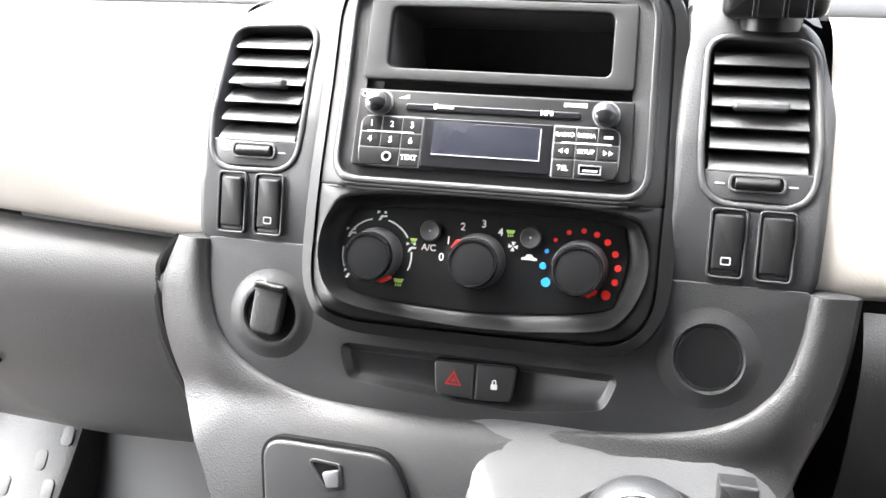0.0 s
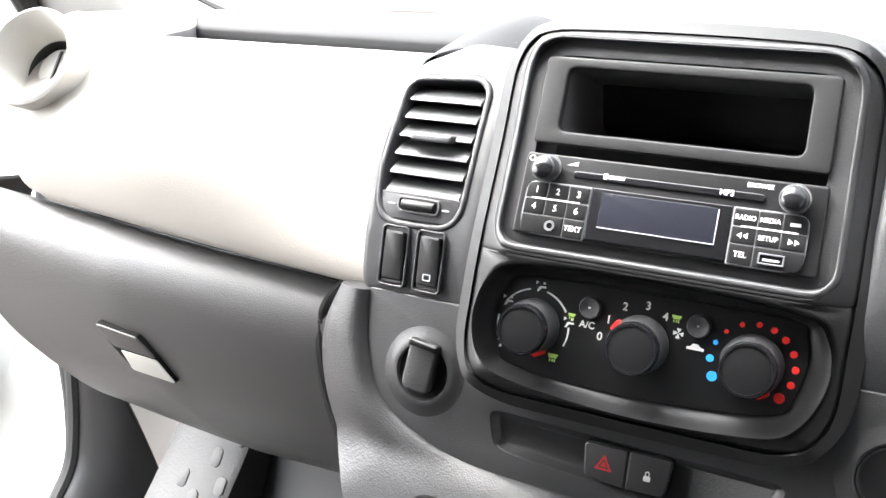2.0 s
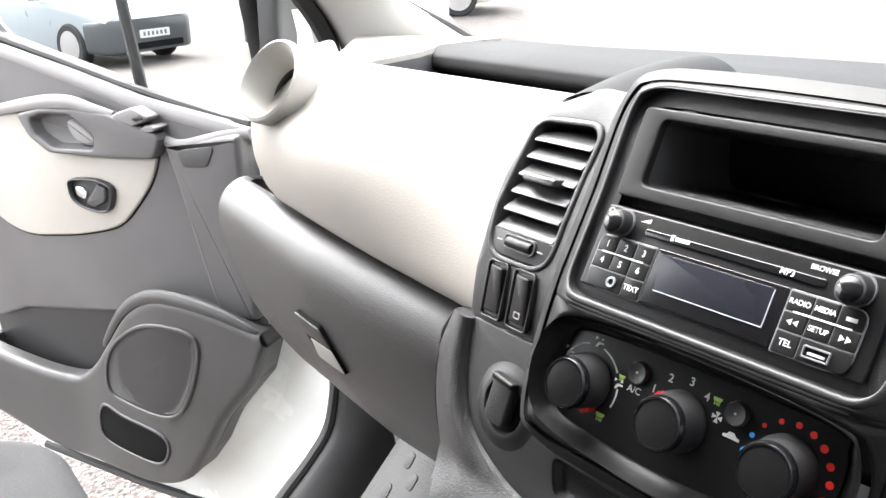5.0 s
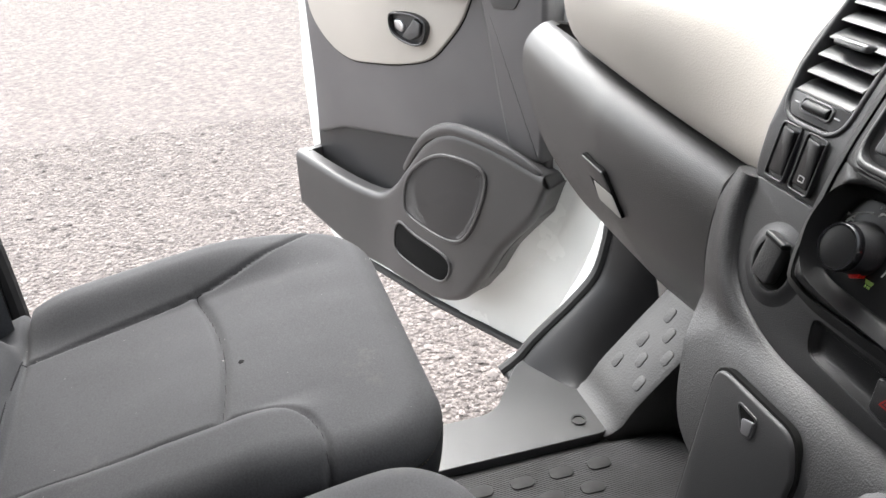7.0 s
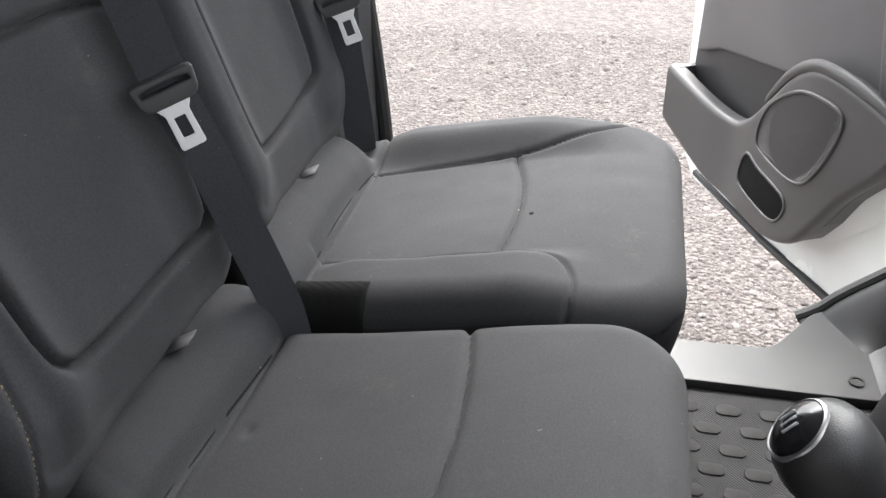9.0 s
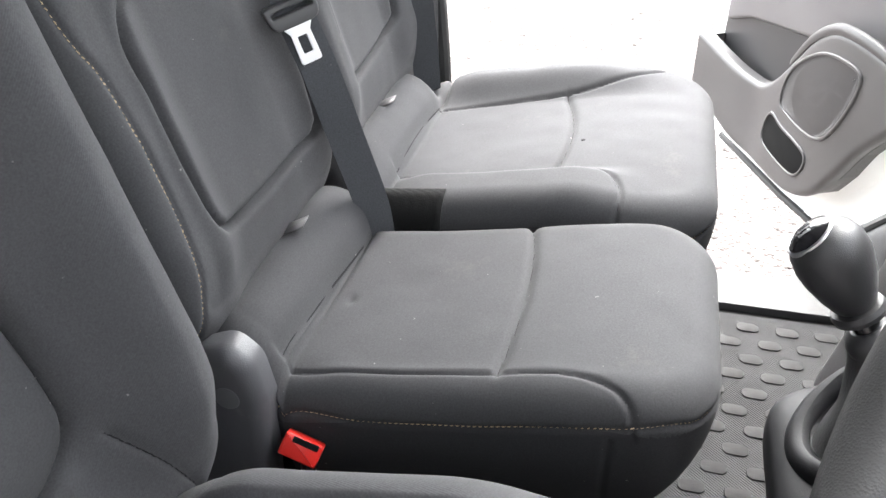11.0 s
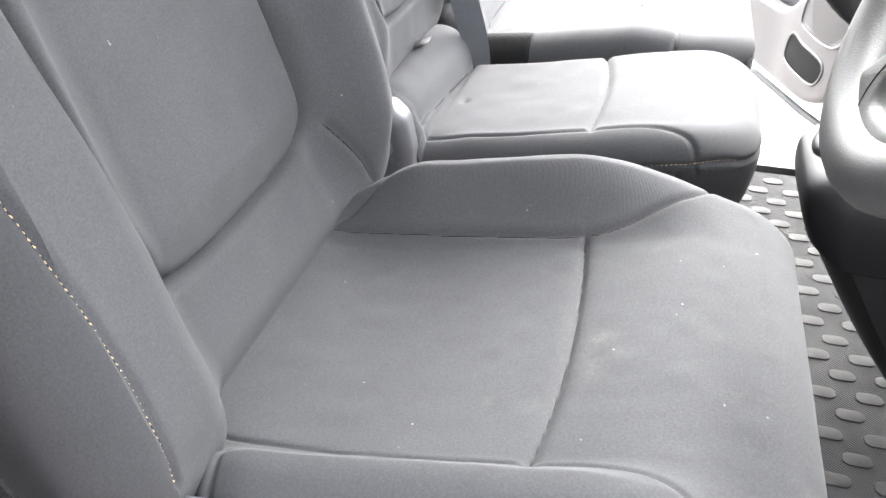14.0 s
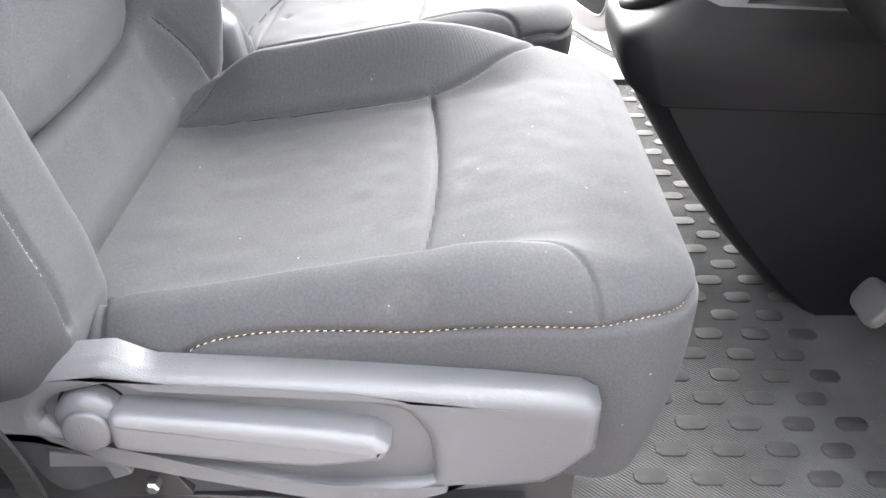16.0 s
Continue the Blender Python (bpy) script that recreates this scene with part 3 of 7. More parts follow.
jamb = spline([(0.66, -0.03), (0.72, -0.005), (0.775, 0.075), (0.818, 0.15), (0.848, 0.26), (0.856, 0.45), (0.855, 0.72), (0.84, 0.84)], 6)
front = [(1.10, 0.84), (1.10, -0.30), (0.66, -0.30)]
body("door_jamb_left", prism(list(jamb) + [Vector(p) for p in front], "x", -0.955, -0.908), "white painted front door jamb")
body("inner_cowl_left", prism([Vector(p) for p in ((0.80, 0.40), (1.10, 0.40), (1.10, 0.77), (0.88, 0.77))], "x", -0.905, -0.80), "dark inner side of the cowl", PLASTIC)
for s, nm in ((-1, "left"), (1, "right")):
    outer_ = spline([(s * 0.870, 0.900, 0.74), (s * 0.866, 0.868, 0.815), (s * 0.860, 0.828, 0.872), (s * 0.850, 0.745, 0.955), (s * 0.838, 0.60, 1.085), (s * 0.825, 0.43, 1.24)], 6)
    inner_ = spline([(s * 0.585, 0.945, 0.790), (s * 0.655, 0.925, 0.822), (s * 0.742, 0.895, 0.864), (s * 0.772, 0.825, 0.935), (s * 0.765, 0.68, 1.07), (s * 0.755, 0.45, 1.25)], 6)
    rows = []
    for p, q in zip(outer_, inner_):
        rows.append([p.lerp(q, k / 6) + Vector((-s * 0.012, -0.010, 0)) * math.sin(k / 6 * math.pi) for k in range(7)])
    thicken(body("a_pillar_" + nm, ruled(rows), "white trimmed windscreen pillar", HEADLINER, "pillar"), 0.01)
    tagged(part("windscreen_seal", sweep([p + Vector((0, -0.006, 0.002)) for p in inner_], 0.0055, 8), RUBBER, None), "thin black seal along the windscreen edge", "seal", kind="structure")
    rail = [(s * 0.84, 0.44, 1.24), (s * 0.83, 0.2, 1.28), (s * 0.83, -0.62, 1.29)]
    body("roof_rail_" + nm, sweep(spline(rail, 6), 0.05, 10), "pale roof rail above the door opening", HEADLINER, "roof rail")
body("ceiling", prism(rounded([(0.46, 1.25), (0.2, 1.30), (-0.66, 1.31), (-0.66, 1.34), (0.2, 1.335), (0.48, 1.28)], 0.01), "x", -0.84, 0.84), "grey cloth cab headliner", LINER, "ceiling")
body("wall_rear", block(-0.86, 0.86, -0.70, -0.64, -0.05, 1.31), "dark trimmed bulkhead behind the seats", PLASTIC_MID, "bulkhead")
for s, nm in ((-1, "left"), (1, "right")):
    body("b_pillar_" + nm, prism(rounded([(s * 0.81, -0.19), (s * 0.915, -0.15), (s * 0.925, -0.66), (s * 0.81, -0.66)], 0.02), "z", -0.20, 1.28), "white painted pillar behind the door opening", WHITE, "pillar")
    body("pillar_trim_" + nm, prism(rounded([(s * 0.785, -0.185), (s * 0.850, -0.158), (s * 0.850, -0.64), (s * 0.785, -0.64)], 0.015), "z", 0.62, 1.25), "dark grey plastic pillar trim", PLASTIC_MID, "pillar trim")
    body("lower_pillar_trim_" + nm, prism(rounded([(s * 0.785, -0.183), (s * 0.903, -0.138), (s * 0.903, -0.64), (s * 0.785, -0.64)], 0.015), "z", -0.02, 0.617), "dark grey plastic trim low on the pillar", PLASTIC_MID, "pillar trim")
edge = [(-0.905, -0.135, -0.02), (-0.905, -0.133, 0.2), (-0.902, -0.142, 0.40), (-0.90, -0.160, 0.58), (-0.895, -0.19, 0.75), (-0.875, -0.24, 1.05), (-0.86, -0.26, 1.25)]
tagged(part("door_seal", sweep(spline(edge, 8), 0.014, 10, up=(1, 0, 0)), RUBBER, None), "black rubber seal on the rear door pillar", "seal", kind="structure")
body("door_jamb_right", prism([Vector(p) for p in ((0.86, 0.84), (0.86, -0.30), (1.10, -0.30), (1.10, 0.84))], "x", 0.905, 0.955), "white painted front jamb on the driver's side")
body("bonnet", ruled([[Vector((x, y, 0.70 - 0.30 * (y - 1.15) - 0.10 * (x / 0.9) ** 4)) for x in np.linspace(-0.92, 0.92, 24)] for y in np.linspace(1.13, 1.95, 14)]), "white painted bonnet beyond the windscreen", WHITE, "bonnet")
body("cowl", block(-0.90, 0.90, 1.08, 1.14, 0.30, 0.74), "black plastic scuttle below the windscreen", PLASTIC, "scuttle")

# unseen wall, added to cut light from the side that the camera leaves by
wall_ = part("wall_side", block(2.9, 3.1, -5.0, 6.0, GROUND, 2.4), DOOR_GREY, None)
tagged(wall_, "unseen plain wall added to block light from the side", "wall", kind="structure")

# windscreen: curved pane with a black printed border
def screen_at(a, b):
    x = a * (0.775 - 0.03 * b)
    return Vector((x, 1.17 - 0.15 * abs(a) ** 2.2 - 0.70 * b + 0.02 * math.sin(b * math.pi), 0.790 + 0.46 * b + 0.02 * math.sin(b * math.pi)))


ws = tagged(new("window_1"), "curved clear windscreen with a black printed border", "windscreen", kind="structure")
pane = part("pane", ruled([[screen_at(a, b) for a in np.linspace(-0.965, 0.965, 40)] for b in np.linspace(0.02, 0.98, 16)]), CLEAR, ws)
pane.visible_shadow = False
thicken(part("border_top", ruled([[screen_at(a, b) for a in np.linspace(-1, 1, 30)] for b in (0.98, 1.0)]), GLOSS, ws), 0.004)

# The console's face is no plane: the bezel stands proud, turned a little to the driver, and its upper half leans back;
# the vents and switches beside it lie deeper, on a face that leans back too.
def proud(u, v):
    return float(np.interp(v, (-0.12, -0.0925, -0.0275, -0.0005, 0.0535, 0.0605, 0.1205, 0.15), (0.002, 0.0, -0.0065, -0.011, -0.0265, -0.0285, -0.042, -0.049))) - 0.055 * u


def bezel_fall(u, v):
    return u - 0.03 * max(v, 0), v, proud(u, v)


def rim_fall(u, v):
    """The bezel's band slopes back towards its outer edge."""
    out = max(min((abs(u) - 0.098) / 0.030, 1), min((-0.094 - v) / 0.026, 1), min((v - 0.128) / 0.022, 1) * 0.5, 0)
    return u - 0.03 * max(v, 0), v, proud(u, v) - 0.006 - 0.018 * out


def cheek_fall(u, v):
    return 1.02 * u - 0.002 - (0.05 * max(v, 0) if u < 0 else 0), 1.035 * v, float(np.interp(v, (-0.066, -0.02, 0.005, 0.03, 0.06, 0.10, 0.12), (-0.024, -0.0225, -0.026, -0.031, -0.041, -0.056, -0.063)))


def plate_fall(u, v):
    return 1.02 * u - 0.002, 1.03 * v - 0.001, float(np.interp(v, (-0.26, -0.205, -0.17), (0.002, -0.003, -0.024)))


def settle(ob, fall):
    """Lays the meshes of a thing, built on the flat leaning face, onto the face's true fall."""
    back = STACK.inverted()
    for o in (ob, *ob.children_recursive):
        if o.type == "MESH":
            for vert in o.data.vertices:
                p = back @ vert.co
                u, v, d = fall(p.x, p.y)
                vert.co = STACK @ Vector((u, v, p.z + d))


# ---- dashboard ----
dash = thing("dashboard", (0, 0.75, 0.10), "cream and dark grey plastic van dashboard with an open top tray", "dashboard")


def dash_rows(xs, profile):
    return ruled([[Vector((x, y, z)) for y, z in spline(profile(x), 6)] for x in xs])


def cream_profile(x):
    a = min(max((-0.21 - x) / 0.45, 0), 1)          # 0 at the vents, 1 at the outer end
    low = 0.643 + 0.024 * a + 0.03 * max(0, a - 0.85) / 0.15
    back = 0.015 * a * a
    wide = [(0.640, low - 0.012), (0.606 + back, low), (0.592 + back, low + 0.045), (0.597 + back, low + 0.090), (0.624 + back, 0.772), (0.668, 0.797), (0.712, 0.806), (0.722, 0.803)]
    near = [(0.645, low - 0.012), (0.612, low), (0.618, low + 0.045), (0.638, low + 0.090), (0.665, 0.772), (0.687, 0.797), (0.716, 0.806), (0.722, 0.803)]
    t = min(a / 0.6, 1)
    t = t * t * (3 - 2 * t)
    return [(p[0] + (q[0] - p[0]) * t, p[1] + (q[1] - p[1]) * t) for p, q in zip(near, wide)]


part("upper_panel", dash_rows(np.linspace(-0.600, -0.215, 40), cream_profile), CREAM, dash, "smooth cream dash panel")
# outer end of the cream panel, curling round to the door
rows = []
for k in range(22):
    a = k / 21 * math.pi / 2
    pr = spline(cream_profile(-0.600), 6)
    rows.append([Vector((-0.600 - 0.085 * math.sin(a) * (1 - 0.5 * j / len(pr)), p[0] + (0.75 - p[0]) * (1 - math.cos(a)) * 0.9, p[1] + (0.018 * math.sin(a * 2)) * (1 if j > 20 else 0.3))) for j, p in enumerate(pr)])
part("panel_end", ruled(rows), CREAM, dash, "curved cream end of the panel")
part("upper_panel_right", dash_rows(np.linspace(0.215, 0.80, 40), lambda x: cream_profile(-x)), CREAM, dash, "smooth cream dash panel")

# glovebox: dark lid with a rounded top shelf and a lifting handle
def glove_profile(x):
    a = min(max((-0.25 - x) / 0.45, 0), 1)
    top = 0.628 + 0.030 * a
    tuck = 0.012 * a * a + 0.018 * max(0, 1 - 2 * a)
    return [(0.640, top - 0.004), (0.612 + tuck, top + 0.002), (0.590 + tuck, top - 0.014), (0.582 + tuck, top - 0.045), (0.588 + tuck, 0.535), (0.605 + tuck, 0.485), (0.640 + tuck, 0.430), (0.70 + tuck, 0.390), (0.80, 0.370)]


rows = []
for k in range(46):
    s = k / 45
    row = []
    for j, (y, z) in enumerate(spline(glove_profile(-0.25 - 0.46 * s), 6)):
        drop = min(max((0.60 - z) / 0.22, 0), 1)
        xr = -0.250 - 0.014 * math.sin(drop * math.pi) + 0.075 * drop ** 1.6
        xl = -0.715 + 0.16 * drop ** 1.1
        row.append(Vector((xr + (xl - xr) * s, y, z)))
    rows.append(row)
rows.append([v + Vector((-0.012, 0.012, -0.002)) for v in rows[-1]])
rows.append([v + Vector((-0.014, 0.10, -0.02)) for v in rows[-1]])
part("glovebox_lid", ruled(rows), GLOVE, dash, "dark grey grained glovebox lid")
part("under_shelf", dash_rows(np.linspace(-0.74, 0.80, 20), lambda x: [(0.70, 0.60), (0.74, 0.42), (0.80, 0.36), (0.95, 0.36)]), PLASTIC, dash, "black lower dash behind the glovebox")

H2 = Matrix.Translation((-0.474, 0.5930, 0.527)) @ Matrix(((1, 0, 0, 0), (0, -0.233, -0.972, 0), (0, 0.972, -0.233, 0), (0, 0, 0, 1)))
hl = rounded([(-0.030, 0.038), (0.024, 0.034), (0.042, 0.012), (0.056, -0.012), (0.002, -0.010), (-0.014, 0.012)], [0.004, 0.006, 0.01, 0.002, 0.006, 0.01])
# recess painted flat: black for its shade, paler plastic for its lit wall
gh = part("glovebox_handle", slab(hl, -0.006, 0.0022, 0.0006), PITCH, dash, "glovebox handle recess with a lifting flap", m=H2)
part("recess_light", slab(rounded([(-0.004, 0.0118), (0.0405, 0.0112), (0.0555, -0.0116), (0.0025, -0.0098)], [0.001, 0.002, 0.002, 0.004]), 0.000, 0.0030, 0.0003), RING, gh, "pale slab painting the lit wall of the recess", m=H2)
part("handle_flap", slab(rounded([(-0.030, 0.0375), (0.024, 0.0335), (0.0415, 0.0125), (-0.012, 0.0145)], [0.004, 0.005, 0.003, 0.006]), 0.000, 0.0034, 0.0015), GLOVE, gh, "lifting flap", m=H2)

# top tray and its rear lip
part("top_tray", dash_rows(np.linspace(-0.60, 0.60, 30), lambda x: [(0.718, 0.804), (0.726, 0.790), (0.735, 0.752), (0.80, 0.748), (0.840, 0.760), (0.846, 0.797)]), LIP, dash, "open black tray along the top of the dash")
part("tray_lip", dash_rows(np.linspace(-0.61, 0.80, 30), lambda x: [(0.843, 0.780), (0.830, 0.785), (0.829, 0.795), (0.836, 0.803), (0.870, 0.808), (0.93, 0.806), (1.00, 0.800), (1.14 - 0.17 * abs(x / 0.8) ** 2.2, 0.790)]), LIP, dash, "dark grey lip in front of the windscreen")
top_rows = []
for y in [0.682] + list(np.linspace(0.700, 0.960, 22)):
    xr = float(np.interp(y, [0.70, 0.712, 0.80, 0.84, 0.86, 0.96], [-0.500, -0.532, -0.560, -0.585, -0.605, -0.605]))
    xl = float(np.interp(y, [0.68, 0.70, 0.76, 0.86, 0.96], [-0.56, -0.585, -0.66, -0.80, -0.875]))
    dip = 0.022 if y < 0.69 else 0.0
    top_rows.append([Vector((x, y, 0.811 - dip - 0.06 * max(0, -x - 0.70) ** 1.2)) for x in np.linspace(xl, xr - 0.004, 12)] + [Vector((xr, y, 0.808 - dip)), Vector((xr + 0.001, y, 0.802 - dip))])
part("tray_end", ruled([[Vector(row[-1]), Vector(row[-1]) + Vector((0.003, 0, -0.055))] for row in top_rows]), DOOR_GREY, dash, "grey end wall of the tray")
part("outer_top", ruled(top_rows), CREAM, dash, "cream top of the dash's outer end")

# centre console carrying radio, vents, heater and switches (built on a leaning face)
cons = thing("centre_console", (0, 0.62, 0.0), "dark grey grained plastic centre console", "console")


# outer band: a soft, broad convex surround of the inset plate
inner_e = spline([Vector((*p, 0)) for p in ((-0.203, -0.060), (-0.199, -0.100), (-0.184, -0.134), (-0.150, -0.155), (-0.100, -0.166), (0.0, -0.166), (0.100, -0.160), (0.160, -0.148), (0.192, -0.124), (0.205, -0.094), (0.209, -0.060))], 10)
outer_e = spline([Vector((*p, 0)) for p in ((-0.236, -0.060), (-0.250, -0.098), (-0.242, -0.145), (-0.210, -0.205), (-0.156, -0.285), (0.0, -0.300), (0.150, -0.275), (0.200, -0.210), (0.228, -0.150), (0.240, -0.105), (0.244, -0.060))], 10)
across = [(0.0, 0.002), (0.0006, 0.0100), (0.002, 0.0128), (0.0045, 0.0150), (0.009, 0.0168), (0.015, 0.0172), (0.022, 0.0158), (0.030, 0.0132), (0.040, 0.0100)]
rows = []
for p, q in zip(inner_e, outer_e):
    wide = (q - p).length
    out = (q - p) / wide
    row = [Vector((p.x + out.x * w * min(1, wide / 0.05), p.y + out.y * w * min(1, wide / 0.05), d)) for w, d in across]
    for s_, d in ((0.90, 0.004), (0.97, -0.006), (1.0, -0.03)):
        w = max(wide * s_, 0.041 * min(1, wide / 0.05) + 0.001)
        row.append(Vector((p.x + out.x * w, p.y + out.y * w, d)))
    rows.append(row)
rows.insert(0, [v_ + Vector((0, 0.006, -0.034)) for v_ in rows[0]])
rows.append([v_ + Vector((0, 0.006, -0.034)) for v_ in rows[-1]])
part("outer_band", ruled(rows), PLASTIC_SOFT, cons, "broad soft dark grey surround", STACK)
plate = dense(rounded([(-0.206, -0.058), (0.212, -0.058), (0.204, -0.145), (0.100, -0.166), (-0.10, -0.170), (-0.194, -0.150)], [0.004, 0.004, 0.04, 0.10, 0.08, 0.04], 10))
tray = rounded([(-0.097, -0.1245), (-0.090, -0.150), (0.030, -0.1575), (0.090, -0.149), (0.099, -0.1245)], [0.006, 0.014, 0.05, 0.014, 0.006], 8)
part("plate_face", holed(plate, dense(tray), -0.02, 0.0108, 0.002, 0.0010, 400), PLASTIC, cons, "smooth dark inset plate", STACK)
cheek = dense(rounded([(-0.214, -0.062), (-0.120, -0.078), (-0.120, 0.124), (-0.160, 0.126), (-0.205, 0.106), (-0.2165, 0.05)], [0.012, 0.004, 0.01, 0.03, 0.03, 0.05], 8))
for nm, mirror in (("left", 1), ("right", -1)):
    ln = [Vector((p.x * mirror, p.y)) for p in cheek]
    if mirror < 0:
        ln = ln[::-1]
    vh = [Vector((p.x * mirror, p.y)) for p in rounded([(-0.1375, 0.097), (-0.2010, 0.094), (-0.2055, 0.030), (-0.2035, -0.0075), (-0.1415, -0.0065), (-0.1385, 0.030)], [0.013, 0.015, 0.05, 0.020, 0.020, 0.05], 8)]
    bm = holed(ln, vh, -0.11, 0.0105, -0.01, 0.006)
    for v_ in bm.verts:
        if v_.co.z > -0.02:
            v_.co.z -= 1.1 * max(0, v_.co.y - 0.055) ** 2 + 2.2 * max(0, -0.030 - v_.co.y) ** 2
    part("vent_cheek", bm, CHEEK, cons, "dark grey vent and switch surround", STACK)
    hood = []
    for k in range(9):
        hood.append([STACK @ Vector((mirror * -(0.206 - 0.083 * j / 16), 0.100 + 0.022 * math.sin(math.pi * min(max(j / 16, 0.04), 0.96)) ** 0.55, 0.002)) + Vector((0, 0.016 * k, 0.0040 * k - 0.0003 * k * k)) for j in range(17)])
    part("vent_hood", ruled(hood), LIP, cons, "domed hood over the vent")
top_rows = [[STACK @ Vector((u, 0.128 + 0.014 * (1 - (u / 0.13) ** 2), 0.0)) + Vector((0, 0.012 * k, -0.0006 * k * k)) for u in np.linspace(-0.125, 0.125, 24)] for k in range(10)]
part("console_top", ruled(top_rows), PLASTIC, cons, "black curved top of the console")

# bezel round radio and heater
out_b = rounded([(-0.127, 0.146), (-0.127, -0.116), (0.127, -0.116), (0.127, 0.146)], [0.046, 0.050, 0.050, 0.046], 12)
out_b = dense(out_b)
out_b = [p + Vector((0, 0.004 * (1 - (p.x / 0.127) ** 2) * (1 if p.y > 0.02 else -0.4))) for p in out_b]
in_b = rounded([(-0.106, 0.136), (-0.106, -0.010), (0.106, -0.010), (0.106, 0.136)], [0.030, 0.018, 0.018, 0.030], 12)
in_b = dense(in_b)
bez = thing("console_bezel", (0, 0.60, 0.60), "satin black bezel framing radio and heater controls", "bezel")
part("bezel_frame", rim(out_b, [Vector((p.x * 0.93, p.y * 0.93 + 0.001)) for p in out_b], -0.045, 0.0225, 0.020, 0.009), BEZEL, bez, "thick rounded satin black rim", STACK)
top_out = rounded([(-0.119, 0.138), (-0.119, -0.017), (0.119, -0.017), (0.119, 0.138)], [0.042, 0.004, 0.004, 0.042], 12)
part("radio_surround", holed(dense(top_out), in_b, 0.0, 0.021, 0.004, 0.004), BEZEL, bez, "grained black surround with a polished inner edge", STACK)
part("polished_edge", rim(shrink(in_b, -0.0030), shrink(in_b, 0.0022), 0.012, 0.0215, 0.008, 0.0022), PLASTIC, bez, "satin grey edge line", STACK)
low_out = rounded([(-0.119, -0.0120), (-0.119, -0.108), (0.119, -0.108), (0.119, -0.0120)], [0.004, 0.044, 0.044, 0.004], 12)
rec = [Vector((p.x, p.y)) for p in spline([Vector((*p, 0)) for p in ((-0.109, -0.060), (-0.103, -0.033), (-0.082, -0.0215), (0.0, -0.0180), (0.088, -0.0220), (0.107, -0.034), (0.1105, -0.060), (0.0985, -0.087), (0.075, -0.0975), (0.0, -0.1020), (-0.077, -0.0960), (-0.1005, -0.085))], 10, True)]
part("heater_surround", holed(dense(low_out), rec[::-1], 0.0, 0.0205, 0.014, 0.004), BEZEL, bez, "satin black heater surround", STACK)

# open storage pocket above the radio
pk = thing("storage_pocket", (0, 0.63, 0.79), "empty black storage pocket above the radio", "storage pocket")
po, pi = box2(-0.0935, 0.0935, 0.0605, 0.1205, 0.004), box2(-0.0775, 0.0775, 0.0695, 0.1135, 0.006)
part("pocket_frame", rim(po, pi, -0.004, 0.0105, 0.002, 0.0015), BEZEL, pk, "", STACK)
# mid grey paints the veiling glare over a black lining
part("pocket_lining", stack_rings([lift(pi, 0.004), lift(shrink(pi, 0.004), -0.09)], False, True), PLASTIC_MID, pk, "deep lining, greyed for the glare over black", STACK)
part("frame_backing", rim(in_b, shrink(in_b, 0.014), 0.006, 0.0061, -0.01, 0.0001), PLASTIC, pk, "", STACK)

# radio
radio = thing("car_radio", (0, 0.605, 0.735), "black car radio with dark display and white lettering", "car radio")
rb = box2(-0.0945, 0.0945, -0.0005, 0.0535, 0.003)
part("faceplate", slab(rb, -0.01, 0.0110, 0.0012), SATINBLACK, radio, "", STACK)
part("gloss_strip", slab(box2(-0.060, 0.060, 0.0395, 0.0445, 0.002), 0.011, 0.0122, 0.0008), GLOSS, radio, "slim slot across the faceplate", STACK)
disp = part("display_window", slab(box2(-0.0455, 0.0425, 0.0015, 0.0350, 0.0015), 0.010, 0.0120, 0.0006), GLOSS, radio, "gloss black display surround", STACK)
part("screen", slab(box2(-0.0385, 0.0345, 0.0105, 0.0325, 0.0008), 0.0118, 0.01225, 0.0002), SCREEN, disp, "dark blue-grey unlit display", STACK)
part("screen_edge", slab(box2(-0.0385, 0.0345, 0.0100, 0.0106, 0.0002), 0.0118, 0.0126, 0.0002), MARK_DIM, disp, "", STACK)
part("screen_edge", slab(box2(0.0344, 0.0350, 0.0100, 0.0318, 0.0002), 0.0118, 0.0126, 0.0002), MARK_DIM, disp, "", STACK)
for u in (-0.0785, 0.0765):
    kn = part("radio_knob", lathe([(0.0082, 0.010), (0.0082, 0.0200), (0.0078, 0.0212), (0.0070, 0.0216)], 36, (u, 0.0440)), PLASTIC, radio, "ribbed black knob", STACK)
    part("knob_face", lathe([(0.0070, 0.0212), (0.0066, 0.0222), (0.0045, 0.0236), (0.0012, 0.0242)], 32, (u, 0.0440)), GLOSS, kn, "glossy domed face", STACK)
    part("knob_ring", lathe([(0.0092, 0.0105), (0.0092, 0.0125), (0.0082, 0.0125)], 36, (u, 0.0440), False, False), SATIN, kn, "thin grey ring", STACK)


def button(u0, u1, v0, v1, text="", size=0.0042, r=0.0012, radii=None, mark=MARK, d=0.0128):
    ln = rounded([(u0, v0), (u1, v0), (u1, v1), (u0, v1)], radii or r, 5)
    ob = part("radio_button", slab(ln, 0.0105, d, 0.0006), SATINBLACK, radio, "", STACK)
    if text:
        writing(text, size, (u0 + u1) / 2, (v0 + v1) / 2, d + 0.00015, mark, ob, bold=0.0001)
    return ob


